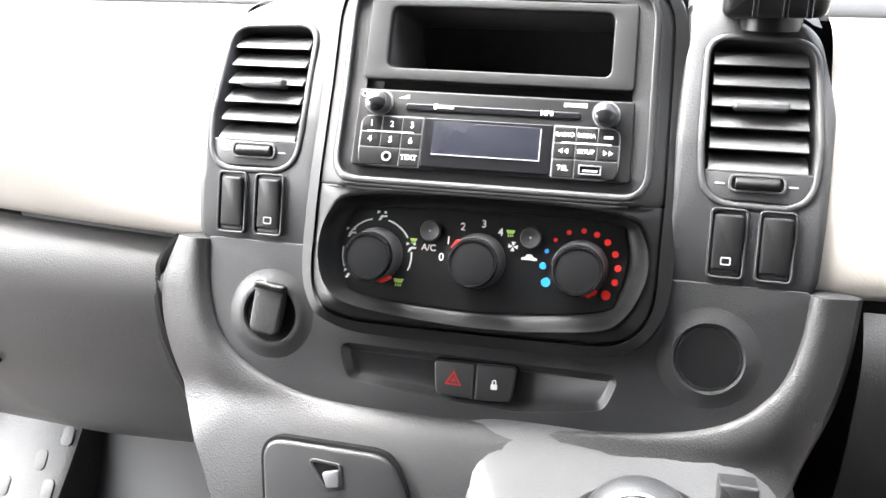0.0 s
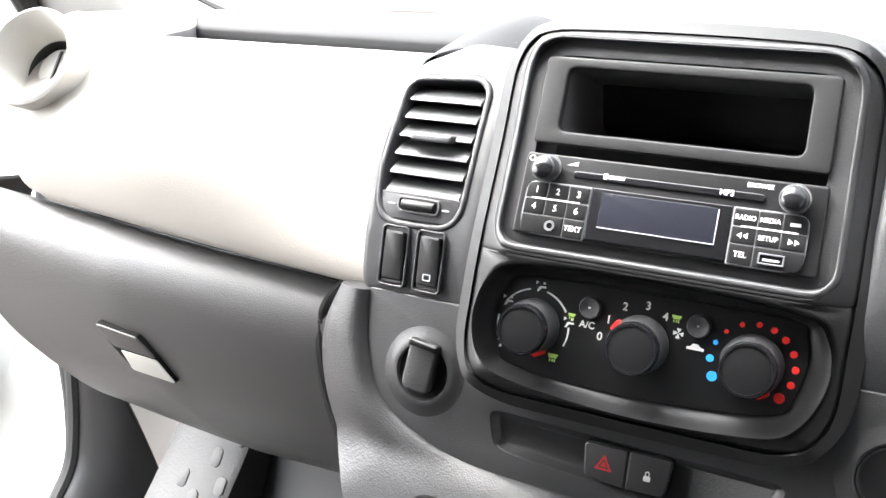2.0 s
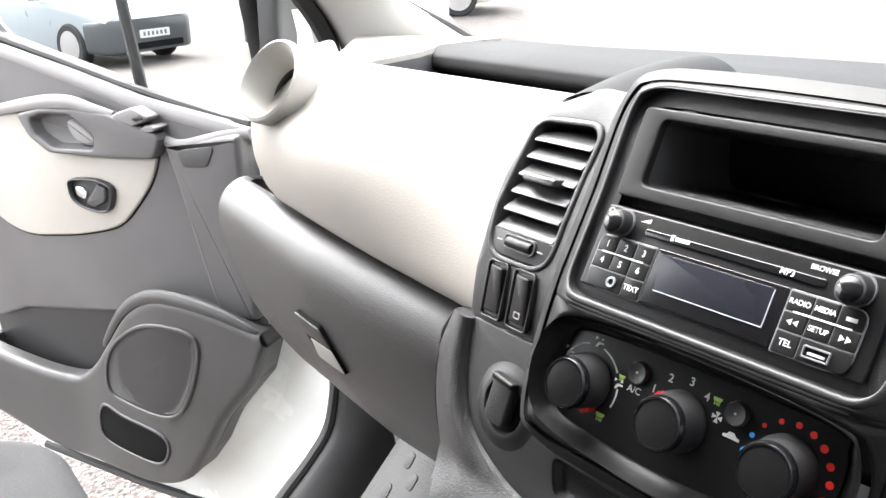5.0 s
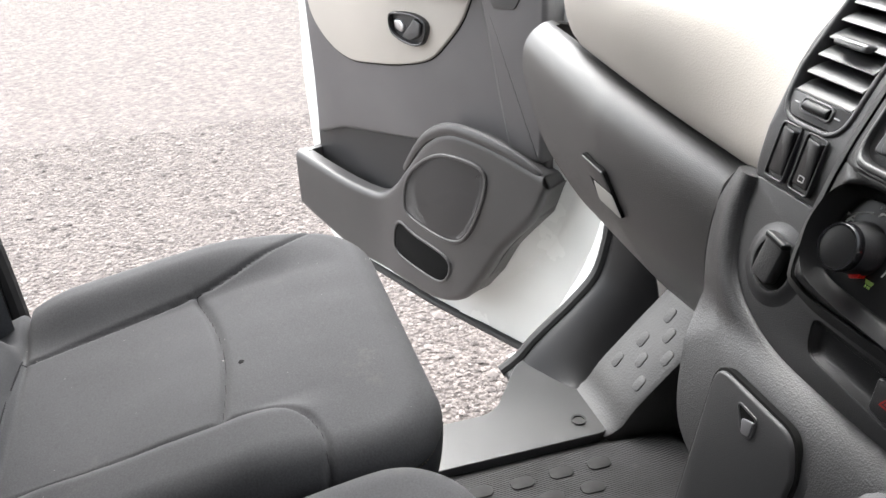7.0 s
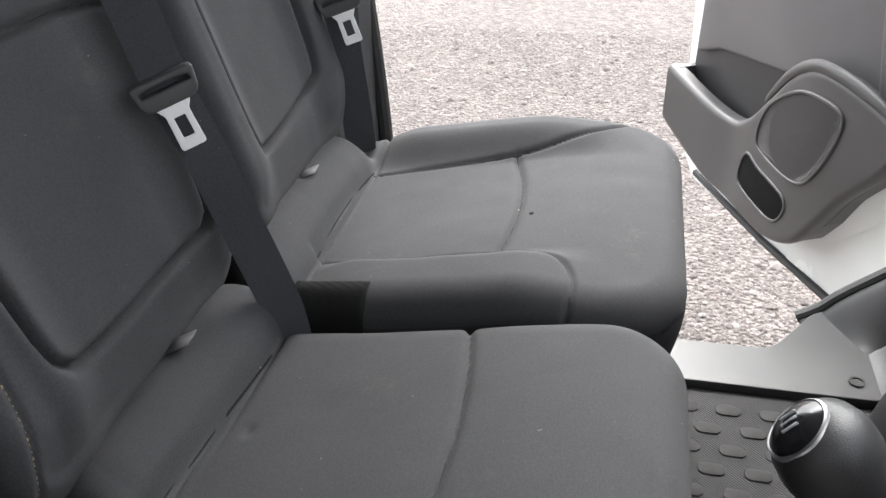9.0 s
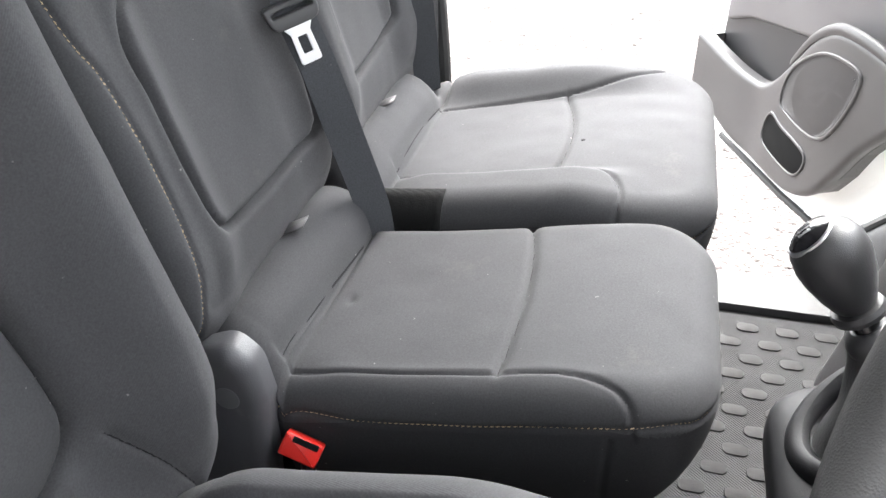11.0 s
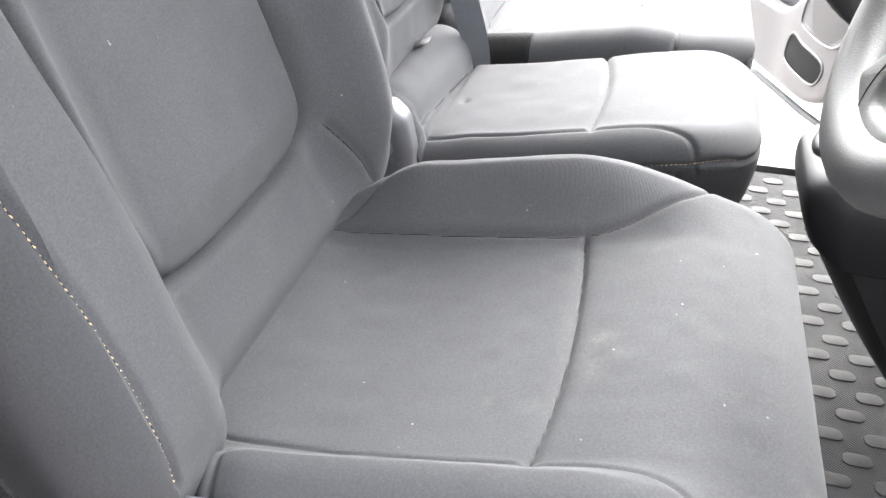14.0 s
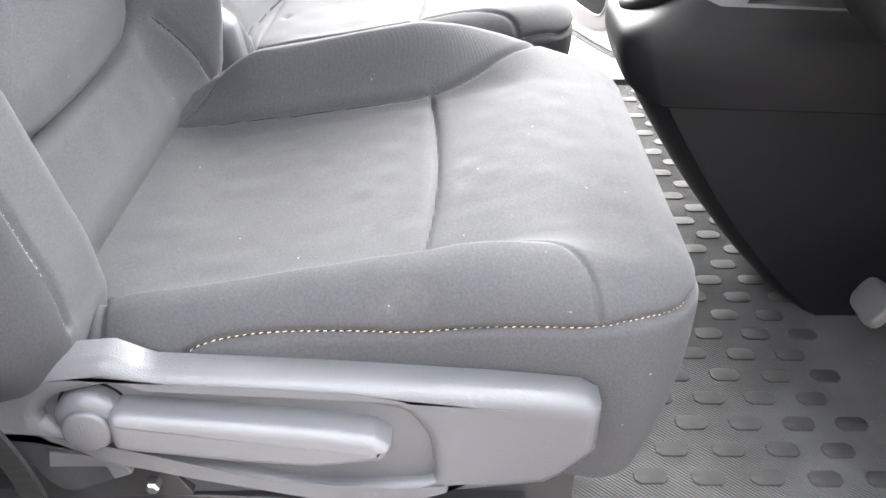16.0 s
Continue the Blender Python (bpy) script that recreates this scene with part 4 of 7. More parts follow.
g_ = 0.00025
# grey backing shows through the gaps as painted edge highlights
for u0, u1, ra in ((-0.0900, -0.0460, [0.012, 0.001, 0.001, 0.008]), (0.0430, 0.0870, [0.001, 0.012, 0.008, 0.001])):
    part("button_frame", slab(rounded([(u0, 0.0), (u1, 0.0), (u1, 0.0350), (u0, 0.0350)], ra, 5), 0.0100, 0.0122, 0.0003), SATIN, radio, "grey backing painting the buttons' edge highlights", STACK)
ul, vt = (-0.0895, -0.0750, -0.0605, -0.0465), (0.0345, 0.0235, 0.0130, 0.0005)
for r_, row in enumerate((("1", "2", "3"), ("4", "5", "6"))):
    for c_, tx in enumerate(row):
        ra = [0.001, 0.001, 0.001, 0.008] if (r_, c_) == (0, 0) else 0.001
        button(ul[c_] + g_, ul[c_ + 1] - g_, vt[r_ + 1] + g_, vt[r_] - g_, tx, 0.0058, radii=ra)
button(ul[0] + g_, ul[2] - g_, vt[3] + g_, vt[2] - g_, radii=[0.012, 0.001, 0.001, 0.001])
button(ul[2] + g_, ul[3] - g_, vt[3] + g_, vt[2] - g_, "TEXT", 0.0048)
ur = (0.0435, 0.0580, 0.0720, 0.0865)
for r_, row in enumerate((("RADIO", "MEDIA", ""), ("", "SETUP", ""))):
    for c_, tx in enumerate(row):
        ra = [0.001, 0.001, 0.008, 0.001] if (r_, c_) == (0, 2) else 0.001
        b_ = button(ur[c_] + g_, ur[c_ + 1] - g_, vt[r_ + 1] + g_, vt[r_] - g_, tx, 0.0040, radii=ra)
        uc, vc = (ur[c_] + ur[c_ + 1]) / 2, (vt[r_] + vt[r_ + 1]) / 2
        if (r_, c_) == (0, 2):
            part("mark", slab(rounded([(uc - 0.003, vc - 0.0015), (uc + 0.003, vc - 0.0015), (uc + 0.003, vc + 0.0006), (uc - 0.003, vc + 0.0006)], 0.0003), 0.0127, 0.0130, 0.0001), MARK, b_, "", STACK)
        if r_ == 1 and c_ != 1:
            s_ = -1 if c_ == 0 else 1
            for k in (-1, 1):
                tri = [Vector((uc + s_ * 0.0018 + k * 0.0018, vc)), Vector((uc - s_ * 0.001 + k * 0.0018, vc - 0.0018)), Vector((uc - s_ * 0.001 + k * 0.0018, vc + 0.0018))]
                part("mark", stack_rings([lift(tri, 0.0127), lift(tri, 0.0130)]), MARK, b_, "", STACK)
button(ur[0] + g_, ur[1] - g_, vt[3] + g_, vt[2] - g_, "TEL", 0.0048)
button(ur[1] + g_, ur[3] - g_, vt[3] + g_, vt[2] - g_, radii=[0.001, 0.012, 0.001, 0.001])
usb = part("usb_socket", rim(box2(0.0612, 0.0762, 0.0032, 0.0098, 0.0008), box2(0.0622, 0.0752, 0.0042, 0.0088, 0.0005), 0.0125, 0.0142, 0.008, 0.0003), SATIN, radio, "metal usb socket", STACK)
part("socket_floor", slab(box2(0.0620, 0.0754, 0.0040, 0.0090, 0.0004), 0.0128, 0.0131, 0.0001), PITCH, usb, "", STACK)
part("contact_bar", slab(box2(0.0640, 0.0735, 0.0052, 0.0066, 0.0003), 0.0130, 0.0136, 0.0001), MARK_DIM, usb, "", STACK)
jack = part("audio_socket", lathe([(0.0034, 0.0125), (0.0034, 0.0140), (0.0022, 0.0140), (0.0018, 0.0126)], 24, (-0.0690, 0.0068), cap1=False), STEEL, radio, "round audio socket", STACK)
part("socket_hole", lathe([(0.0021, 0.0128), (0.0021, 0.0131)], 20, (-0.0690, 0.0068)), PITCH, jack, "", STACK)
for u0, u1, v in ((-0.0845, -0.0520, 0.0237), (0.0490, 0.0815, 0.0237)):
    part("light_bar", slab(box2(u0, u1, v - 0.0005, v + 0.0005, 0.0003), 0.0124, 0.0133, 0.0002), MARK, radio, "white bar between button rows", STACK)
writing("BROWSE", 0.0039, 0.0560, 0.0490, 0.0112, MARK, radio, bold=0.0001)
writing("MP3", 0.0050, 0.0375, 0.0425, 0.0124, MARK, radio, bold=0.0001)
for u0, u1 in ((-0.0400, -0.0375), (-0.0368, -0.0262)):
    part("plain_mark", slab(box2(u0, u1, 0.0412 if u0 < -0.037 else 0.0418, 0.0450 if u0 < -0.037 else 0.0438, 0.0006), 0.0118, 0.0125, 0.0001), MARK, radio, "", STACK)
tri = [Vector((-0.066, 0.0475)), Vector((-0.0585, 0.0475)), Vector((-0.0585, 0.0505))]
part("volume_mark", stack_rings([lift(tri, 0.0105), lift(tri, 0.0112)]), MARK, radio, "white volume wedge", STACK)
part("power_mark", rim(disc2(-0.0905, 0.0497, 0.0021, 24), disc2(-0.0905, 0.0497, 0.0015, 24), 0.0105, 0.0112, 0.0105, 0.0001), MARK, radio, "", STACK)

# heater controls
heat = thing("heater_control", (0, 0.585, 0.65), "black heater control panel with three rotary knobs", "heater control")
hp = [Vector((p.x, p.y)) for p in spline([Vector((*p, 0)) for p in ((-0.097, -0.058), (-0.093, -0.040), (-0.080, -0.0300), (0.0, -0.0275), (0.084, -0.0285), (0.0945, -0.037), (0.0965, -0.056), (0.092, -0.074), (0.080, -0.0850), (0.0, -0.0925), (-0.080, -0.0885), (-0.093, -0.076))], 10, True)]
ra_, pa_ = around(rec, (0, -0.06), 160), around(hp, (0, -0.06), 160)
wall = []
for k in range(7):
    s_ = k / 6
    wall.append(lift([a_.lerp(b_, s_ ** 1.4) for a_, b_ in zip(ra_, pa_)], 0.0165 - 0.0160 * math.sin(s_ * math.pi / 2)))
part("recess_wall", stack_rings(wall, False, False), BEZEL, heat, "smooth hollowed lip of the recess", STACK)
part("control_panel", slab(shrink(hp, -0.001), -0.004, 0.0022, 0.0006), SATINBLACK, heat, "matt black panel", STACK)
D0 = 0.0023
for k, (u, v) in enumerate(((-0.0715, -0.0610), (-0.0005, -0.0592), (0.0675, -0.0580))):
    kn = part("rotary_knob", lathe([(0.0185, D0 - 0.001), (0.0185, D0 + 0.004), (0.0172, D0 + 0.006), (0.0164, D0 + 0.018), (0.0158, D0 + 0.0205), (0.0150, D0 + 0.0215)], 48, (u, v)), PLASTIC, heat, "round black rotary knob", STACK)
    part("knob_ring", lathe([(0.0166, D0 + 0.0165), (0.0166, D0 + 0.0205), (0.0156, D0 + 0.0222), (0.0142, D0 + 0.0222)], 48, (u, v), False, False), GLOSS, kn, "glossy rim", STACK)
    part("knob_cap", lathe([(0.0143, D0 + 0.0205), (0.0140, D0 + 0.0216), (0.0070, D0 + 0.0223), (0.0010, D0 + 0.0224)], 48, (u, v)), SATINBLACK, kn, "flat satin cap", STACK)
    a = radians((-62, 148, -60)[k])
    c_ = Vector((u + 0.0182 * math.cos(a), v + 0.0182 * math.sin(a)))
    t_ = Vector((-math.sin(a), math.cos(a)))
    r_ = Vector((math.cos(a), math.sin(a)))
    ptr = [c_ - t_ * 0.0045 - r_ * 0.001, c_ + t_ * 0.0045 - r_ * 0.001, c_ + t_ * 0.0030 + r_ * 0.0016, c_ - t_ * 0.0030 + r_ * 0.0016]
    part("pointer", stack_rings([lift(ptr, D0), lift(ptr, D0 + 0.0058)]), MARK_RED, kn, "red pointer", STACK)
for u, v in ((-0.0350, -0.0418), (0.0335, -0.0408)):
    bt = part("push_button", lathe([(0.0072, D0 - 0.001), (0.0072, D0 + 0.0015), (0.0064, D0 + 0.0035), (0.0040, D0 + 0.0030), (0.0008, D0 + 0.0026)], 36, (u, v)), PLASTIC, heat, "small round push button", STACK)
    part("indicator", lathe([(0.0008, D0 + 0.0024), (0.0007, D0 + 0.0032), (0.0002, D0 + 0.0033)], 12, (u, v)), MARK_DIM, bt, "", STACK)
writing("A/C", 0.0062, -0.0355, -0.0535, D0 + 0.0002, MARK, heat, bold=0.0001)
for tx, u, v in (("0", -0.0262, -0.0592), ("1", -0.0222, -0.0475), ("2", -0.0130, -0.0375), ("3", 0.0012, -0.0345), ("4", 0.0128, -0.0392)):
    writing(tx, 0.0072, u, v, D0 + 0.0002, MARK, heat, bold=0.0001)


def arc_mark(cu, cv, r, a0, a1, w, mat):
    n = 14
    aa = [radians(a0 + (a1 - a0) * k / n) for k in range(n + 1)]
    ln = [Vector((cu + (r + w) * math.cos(a), cv + (r + w) * math.sin(a))) for a in aa] + [Vector((cu + (r - w) * math.cos(a), cv + (r - w) * math.sin(a))) for a in reversed(aa)]
    part("scale_arc", stack_rings([lift(ln, D0 - 0.0005), lift(ln, D0 + 0.0003)]), mat, heat, "", STACK)


for a0, a1 in ((103, 150), (32, 76), (172, 205), (-22, 8)):
    arc_mark(-0.0715, -0.0610, 0.0245, a0, a1, 0.0005, MARK)


def icon(u, v, size, mat, shape):
    """A small printed pictogram made of simple filled outlines."""
    for ln in shape:
        pts = [Vector((u + x * size, v + y * size)) for x, y in ln]
        part("pictogram", stack_rings([lift(pts, D0 - 0.0005), lift(pts, D0 + 0.0003)]), mat, heat, "", STACK)


SEATED = [[(-0.5, -0.5), (-0.3, -0.5), (0.0, -0.1), (0.45, -0.1), (0.45, 0.1), (-0.1, 0.1), (-0.3, 0.0)], [(0.1, 0.3), (0.35, 0.3), (0.35, 0.55), (0.1, 0.55)], [(-0.7, 0.2), (-0.35, 0.45), (-0.7, 0.6)]]
FAN = [[(0.02, 0.02), (0.25, 0.5), (-0.2, 0.5)], [(-0.02, 0.02), (-0.5, 0.25), (-0.5, -0.2)], [(0.02, -0.02), (0.5, -0.25), (0.5, 0.2)], [(-0.02, -0.02), (-0.25, -0.5), (0.2, -0.5)]]
SHIELD = [[(-0.6, 0.35), (0.6, 0.35), (0.4, -0.1), (-0.4, -0.1)], [(-0.35, -0.2), (-0.2, -0.2), (-0.2, -0.5), (-0.35, -0.5)], [(-0.05, -0.2), (0.1, -0.2), (0.1, -0.5), (-0.05, -0.5)], [(0.2, -0.2), (0.35, -0.2), (0.35, -0.5), (0.2, -0.5)]]
CAR = [[(-0.9, -0.25), (0.9, -0.25), (0.9, 0.0), (0.5, 0.1), (0.25, 0.4), (-0.3, 0.4), (-0.5, 0.1), (-0.9, 0.0)]]
icon(-0.0695, -0.0345, 0.0062, MARK, SEATED)
icon(-0.0905, -0.0475, 0.0062, MARK, SEATED)
icon(-0.0895, -0.0760, 0.0060, MARK, SEATED)
icon(-0.0470, -0.0545, 0.0060, MARK, SEATED)
icon(-0.0465, -0.0495, 0.0042, MARK_GREEN, SHIELD)
icon(-0.0545, -0.0785, 0.0060, MARK_GREEN, SHIELD)
icon(0.0195, -0.0388, 0.0052, MARK_GREEN, SHIELD)
icon(0.0220, -0.0478, 0.0062, MARK, FAN)
icon(0.0335, -0.0545, 0.0058, MARK, CAR)
for k, a in enumerate((208, 182, 158)):
    part("cold_dot", lathe([((0.0031, 0.0023, 0.0015)[k], D0 - 0.0004), ((0.0031, 0.0023, 0.0015)[k], D0 + 0.0003)], 20, (0.0675 + 0.0245 * math.cos(radians(a)), -0.058 + 0.0245 * math.sin(radians(a)))), MARK_BLUE, heat, "blue dot", STACK)
for k, a in enumerate((-42, -18, 4, 26, 48, 68, 89, 112, 136)):
    r_ = 0.0030 - 0.0002 * k if k else 0.0032
    r_ = max(min(r_, 0.0022) if k else r_, 0.0013)
    part("warm_dot", lathe([(r_, D0 - 0.0004), (r_, D0 + 0.0003)], 20, (0.0675 + 0.0245 * math.cos(radians(a)), -0.058 + 0.0245 * math.sin(radians(a)))), MARK_RED, heat, "red dot", STACK)

# hazard and lock switches in their shallow tray
hz = thing("hazard_switch", (0, 0.57, 0.575), "pair of black hazard and door lock buttons in a shallow tray", "switch panel")
part("tray", stack_rings([lift(shrink(tray, -0.0005), 0.0098), lift(shrink(tray, 0.0010), 0.0086), lift(shrink(tray, 0.0034), 0.0052), lift(shrink(tray, 0.0055), 0.0040)], False, True), PLASTIC, hz, "shallow moulded tray", STACK)
for nm, ln in (("hazard_button", rounded([(-0.0265, -0.1275), (-0.0240, -0.1510), (0.0030, -0.1520), (0.0030, -0.1270)], [0.004, 0.005, 0.001, 0.001])), ("lock_button", rounded([(0.0036, -0.1270), (0.0036, -0.1520), (0.0290, -0.1505), (0.0315, -0.1262)], [0.001, 0.001, 0.005, 0.004]))):
    b_ = part(nm, slab(ln, 0.004, 0.0138, 0.0014), PLASTIC, hz, "", STACK)
    part("button_gap", rim(shrink(ln, -0.0008), ln, 0.004, 0.0100, 0.004, 0.0003), PITCH, b_, "", STACK)
    if nm == "hazard_button":
        c_ = Vector((-0.0118, -0.1400))
        t3 = [c_ + Vector((0.0068 * math.cos(radians(a)), 0.0068 * math.sin(radians(a)))) for a in (90, 210, 330)]
        o3, i3 = [p for p in t3], [c_ + (p - c_) * 0.62 for p in t3]
        part("hazard_triangle", stack_rings([lift(o3, 0.0136), lift(o3, 0.0141), lift(i3, 0.0141)], False, False), HAZARD_RED, b_, "dull red triangle outline", STACK)
        part("hazard_triangle", stack_rings([lift([c_ + (p - c_) * 0.38 for p in t3], 0.0136), lift([c_ + (p - c_) * 0.36 for p in t3], 0.0141)]), HAZARD_RED, b_, "", STACK)
    else:
        part("lock_mark", slab(box2(0.0145, 0.0190, -0.1430, -0.1395, 0.0005), 0.0136, 0.0141, 0.0002), MARK, b_, "white padlock mark", STACK)
        part("lock_mark", rim(box2(0.0153, 0.0182, -0.1400, -0.1365, 0.0012), box2(0.0160, 0.0175, -0.1395, -0.1372, 0.0006), 0.0136, 0.0141, 0.0136, 0.0001), MARK, b_, "", STACK)

# cover flap of the socket and the round blank
sk = thing("socket_cover", (-0.15, 0.575, 0.60), "black flip cover over a power socket", "socket cover")
part("socket_collar", lathe([(0.0330, 0.0107), (0.0290, 0.0115), (0.0255, 0.0131), (0.0225, 0.0142), (0.0205, 0.0140), (0.0190, 0.010)], 44, (-0.151, -0.110), cap0=False, cap1=False), PLASTIC, sk, "", STACK)
part("socket_well", lathe([(0.0200, 0.0095), (0.0198, 0.0115), (0.001, 0.0112)], 40, (-0.151, -0.110)), PITCH, sk, "", STACK)
flap = rounded([(-0.0110, 0.0190), (0.0115, 0.0190), (0.0110, -0.0175), (-0.0110, -0.0175)], [0.003, 0.003, 0.006, 0.006])
FM = STACK @ Matrix.Translation((-0.1515, -0.106, 0.0)) @ pose(0, 0, 0, 0, 0, -7)
part("flap", slab(flap, 0.010, 0.0200, 0.0022), PLASTIC_SOFT, sk, "smooth tongue-shaped flap", FM)
part("flap_ridge", slab(rounded([(-0.0115, 0.0140), (0.0120, 0.0140), (0.0120, 0.0195), (-0.0115, 0.0195)], 0.002), 0.016, 0.0230, 0.0025), SATINBLACK, sk, "raised grip at its hinge", FM)
bl = thing("round_blank", (0.153, 0.575, 0.605), "round black blanking cap in the console", "blanking cap")
part("cap_ring", lathe([(0.0330, 0.0107), (0.0290, 0.0115), (0.0250, 0.0131), (0.0228, 0.0138), (0.0216, 0.0132), (0.0207, 0.0112), (0.0203, 0.0122), (0.0194, 0.0124), (0.0190, 0.0108)], 48, (0.153, -0.1055), cap0=False, cap1=False), PLASTIC, bl, "", STACK)
part("cap_face", lathe([(0.0193, 0.0105), (0.0190, 0.0124), (0.001, 0.0126)], 44, (0.153, -0.1055)), SATINBLACK, bl, "", STACK)


def vent(side):
    """An upright air vent with six slats, a sliding tab and a thumbwheel."""
    v = thing("air_vent", (side * 0.17, 0.62, 0.71), "dark grey upright air vent with horizontal slats", "air vent", "dash air vents")
    lo = rounded([(0.1375, 0.097), (0.2010, 0.094), (0.2055, 0.030), (0.2035, -0.0075), (0.1415, -0.0065), (0.1385, 0.030)], [0.013, 0.015, 0.05, 0.020, 0.020, 0.05], 8)
    inn = dense(lo)
    ln = [Vector((side * p.x, p.y)) for p in inn]
    if side < 0:
        ln = ln[::-1]
    area = sum(ln[i - 1].x * ln[i].y - ln[i].x * ln[i - 1].y for i in range(len(ln)))
    ln = ln if area > 0 else ln[::-1]
    part("vent_frame", rim(shrink(ln, -0.0045), ln, 0.0085, 0.0122, 0.0, 0.002), CHEEK, v, "smooth raised frame", STACK)
    # the throat's black is lifted to grey to stand for haze
    part("vent_throat", stack_rings([lift(ln, 0.011), lift(shrink(ln, 0.003), -0.05)], False, True), PLASTIC_MID, v, "throat behind the slats, greyed for haze over black", STACK)
    for k in range(6):
        vv = 0.0865 - 0.0135 * k
        u0, u1 = 0.1405 + 0.0003 * k, 0.1985 + 0.0006 * k
        sl = [Vector((0.0105, vv - 0.0066)), Vector((0.0098, vv - 0.0072)), Vector((-0.004, vv - 0.0005)), Vector((-0.016, vv + 0.0035)), Vector((-0.016, vv + 0.0055)), Vector((-0.006, vv + 0.0046)), Vector((0.002, vv + 0.0014)), Vector((0.0075, vv - 0.0030)), Vector((0.0103, vv - 0.0058))]
        part("slat", stack_rings([[Vector((side * u, p.y, p.x)) for p in sl] for u in np.linspace(u0, u1, 3)]), PLASTIC_MID, v, "", STACK)
    tb = rounded([(-0.0175, 0.0020), (0.0175, 0.0020), (0.0160, -0.0040), (-0.0160, -0.0040)], 0.0022)
    part("vent_tab", slab([Vector((side * 0.1705 + p.x, 0.0545 + p.y)) for p in tb], 0.004, 0.0185, 0.0022), PLASTIC_MID, v, "glossy sliding tab", STACK)
    base = [Vector((side * p.x, p.y)) for p in rounded([(0.1395, 0.0125), (0.2050, 0.0125), (0.2030, -0.0068), (0.1418, -0.0060)], [0.001, 0.001, 0.018, 0.018])]
    part("vent_foot", slab(base if sum(base[i - 1].x * base[i].y - base[i].x * base[i - 1].y for i in range(len(base))) > 0 else base[::-1], 0.002, 0.0105, 0.0012), CHEEK, v, "smooth lower panel", STACK)
    slot = box2(side * 0.1722 - 0.0155, side * 0.1722 + 0.0155, 0.0008, 0.0088, 0.003)
    part("wheel_slot", slab(slot, 0.006, 0.0108, 0.0004), PITCH, v, "", STACK)
    part("slot_frame", rim(shrink(slot, -0.0018), slot, 0.010, 0.0122, 0.0100, 0.0006), PLASTIC_MID, v, "", STACK)
    wheel = []
    for k in range(17):
        u = side * 0.1722 - 0.0130 + 0.026 * k / 16
        r_ = 0.0050 + 0.0008 * math.sin(k / 16 * math.pi) + (0.0004 if k % 2 else 0)
        wheel.append([Vector((u, 0.0048 + 0.0042 * math.cos(a), 0.0095 + r_ * math.sin(a))) for a in np.linspace(0, 2 * math.pi, 17)[:-1]])
    part("thumbwheel", stack_rings(wheel), BEZEL, v, "ribbed thumbwheel", STACK)
    for du in (-0.0225, 0.0215):
        part("vent_mark", slab(box2(side * 0.1722 + du - 0.003, side * 0.1722 + du + 0.003, 0.0035, 0.0046, 0.0004), 0.0103, 0.0107, 0.0001), MARK_DIM, v, "", STACK)
    return v


for side in (-1, 1):
    settle(vent(side), cheek_fall)
    for k, u in enumerate((0.1575, 0.1865)):
        sw = thing("rocker_switch", (side * u, 0.60, 0.68), "black rocker switch set in the console", "switch", "console rocker switches")
        uu = side * u
        hole = box2(uu - 0.0098, uu + 0.0098, -0.0535, -0.0125, 0.0025)
        part("switch_frame", rim(shrink(hole, -0.0018), hole, 0.006, 0.0122, 0.004, 0.0009), CHEEK, sw, "", STACK)
        part("switch_gap", slab(hole, 0.004, 0.0075, 0.0004), PITCH, sw, "", STACK)
        q_ = box2(uu - 0.0086, uu + 0.0086, -0.0500, -0.0150, 0.002)
        rows = [lift(q_, 0.006)]
        for e_ in (0.0, 0.0012):
            rows.append([Vector((p.x, p.y, (0.0098 + 0.0022 * abs((p.y + 0.0325) / 0.0175) ** 1.5 + 0.0020 * max(0, (p.x - uu) / 0.0086 + (p.y + 0.0325) / 0.0175)) - (0.0008 if e_ == 0 else 0))) for p in shrink(q_, e_)])
        part("rocker", stack_rings(rows), BEZEL, sw, "gently hollowed rocker", STACK)
        part("rocker_foot", slab(box2(uu - 0.0084, uu + 0.0084, -0.0530, -0.0503, 0.0008), 0.006, 0.0102, 0.0004), PLASTIC_SOFT, sw, "pale lower edge", STACK)
        if k == 0:
            part("switch_mark", rim(box2(uu - 0.0032, uu + 0.0032, -0.0465, -0.0415, 0.0012), box2(uu - 0.0024, uu + 0.0024, -0.0457, -0.0423, 0.0008), 0.010, 0.0122, 0.010, 0.0001), MARK_DIM, sw, "", STACK)
        settle(sw, cheek_fall)

settle(bez, rim_fall)
for ob in (pk, radio, heat):
    settle(ob, bezel_fall)
for ob in (hz, sk, bl):
    settle(ob, plate_fall)
for ob in cons.children:
    settle(ob, cheek_fall if ob.name.startswith("vent") else bezel_fall if ob.name.startswith("console_top") else plate_fall)

# dark joint between glovebox and console
gapl = [(-0.243, -0.066), (-0.257, -0.084), (-0.2610, -0.104), (-0.2515, -0.150), (-0.218, -0.206), (-0.183, -0.250)]
part("joint", sweep([STACK @ Vector((u, v, -0.033)) for u, v in [(p.x, p.y) for p in spline([Vector((*p, 0)) for p in gapl], 8)]], 0.0065, 10), PITCH, dash, "dark joint beside the glovebox")

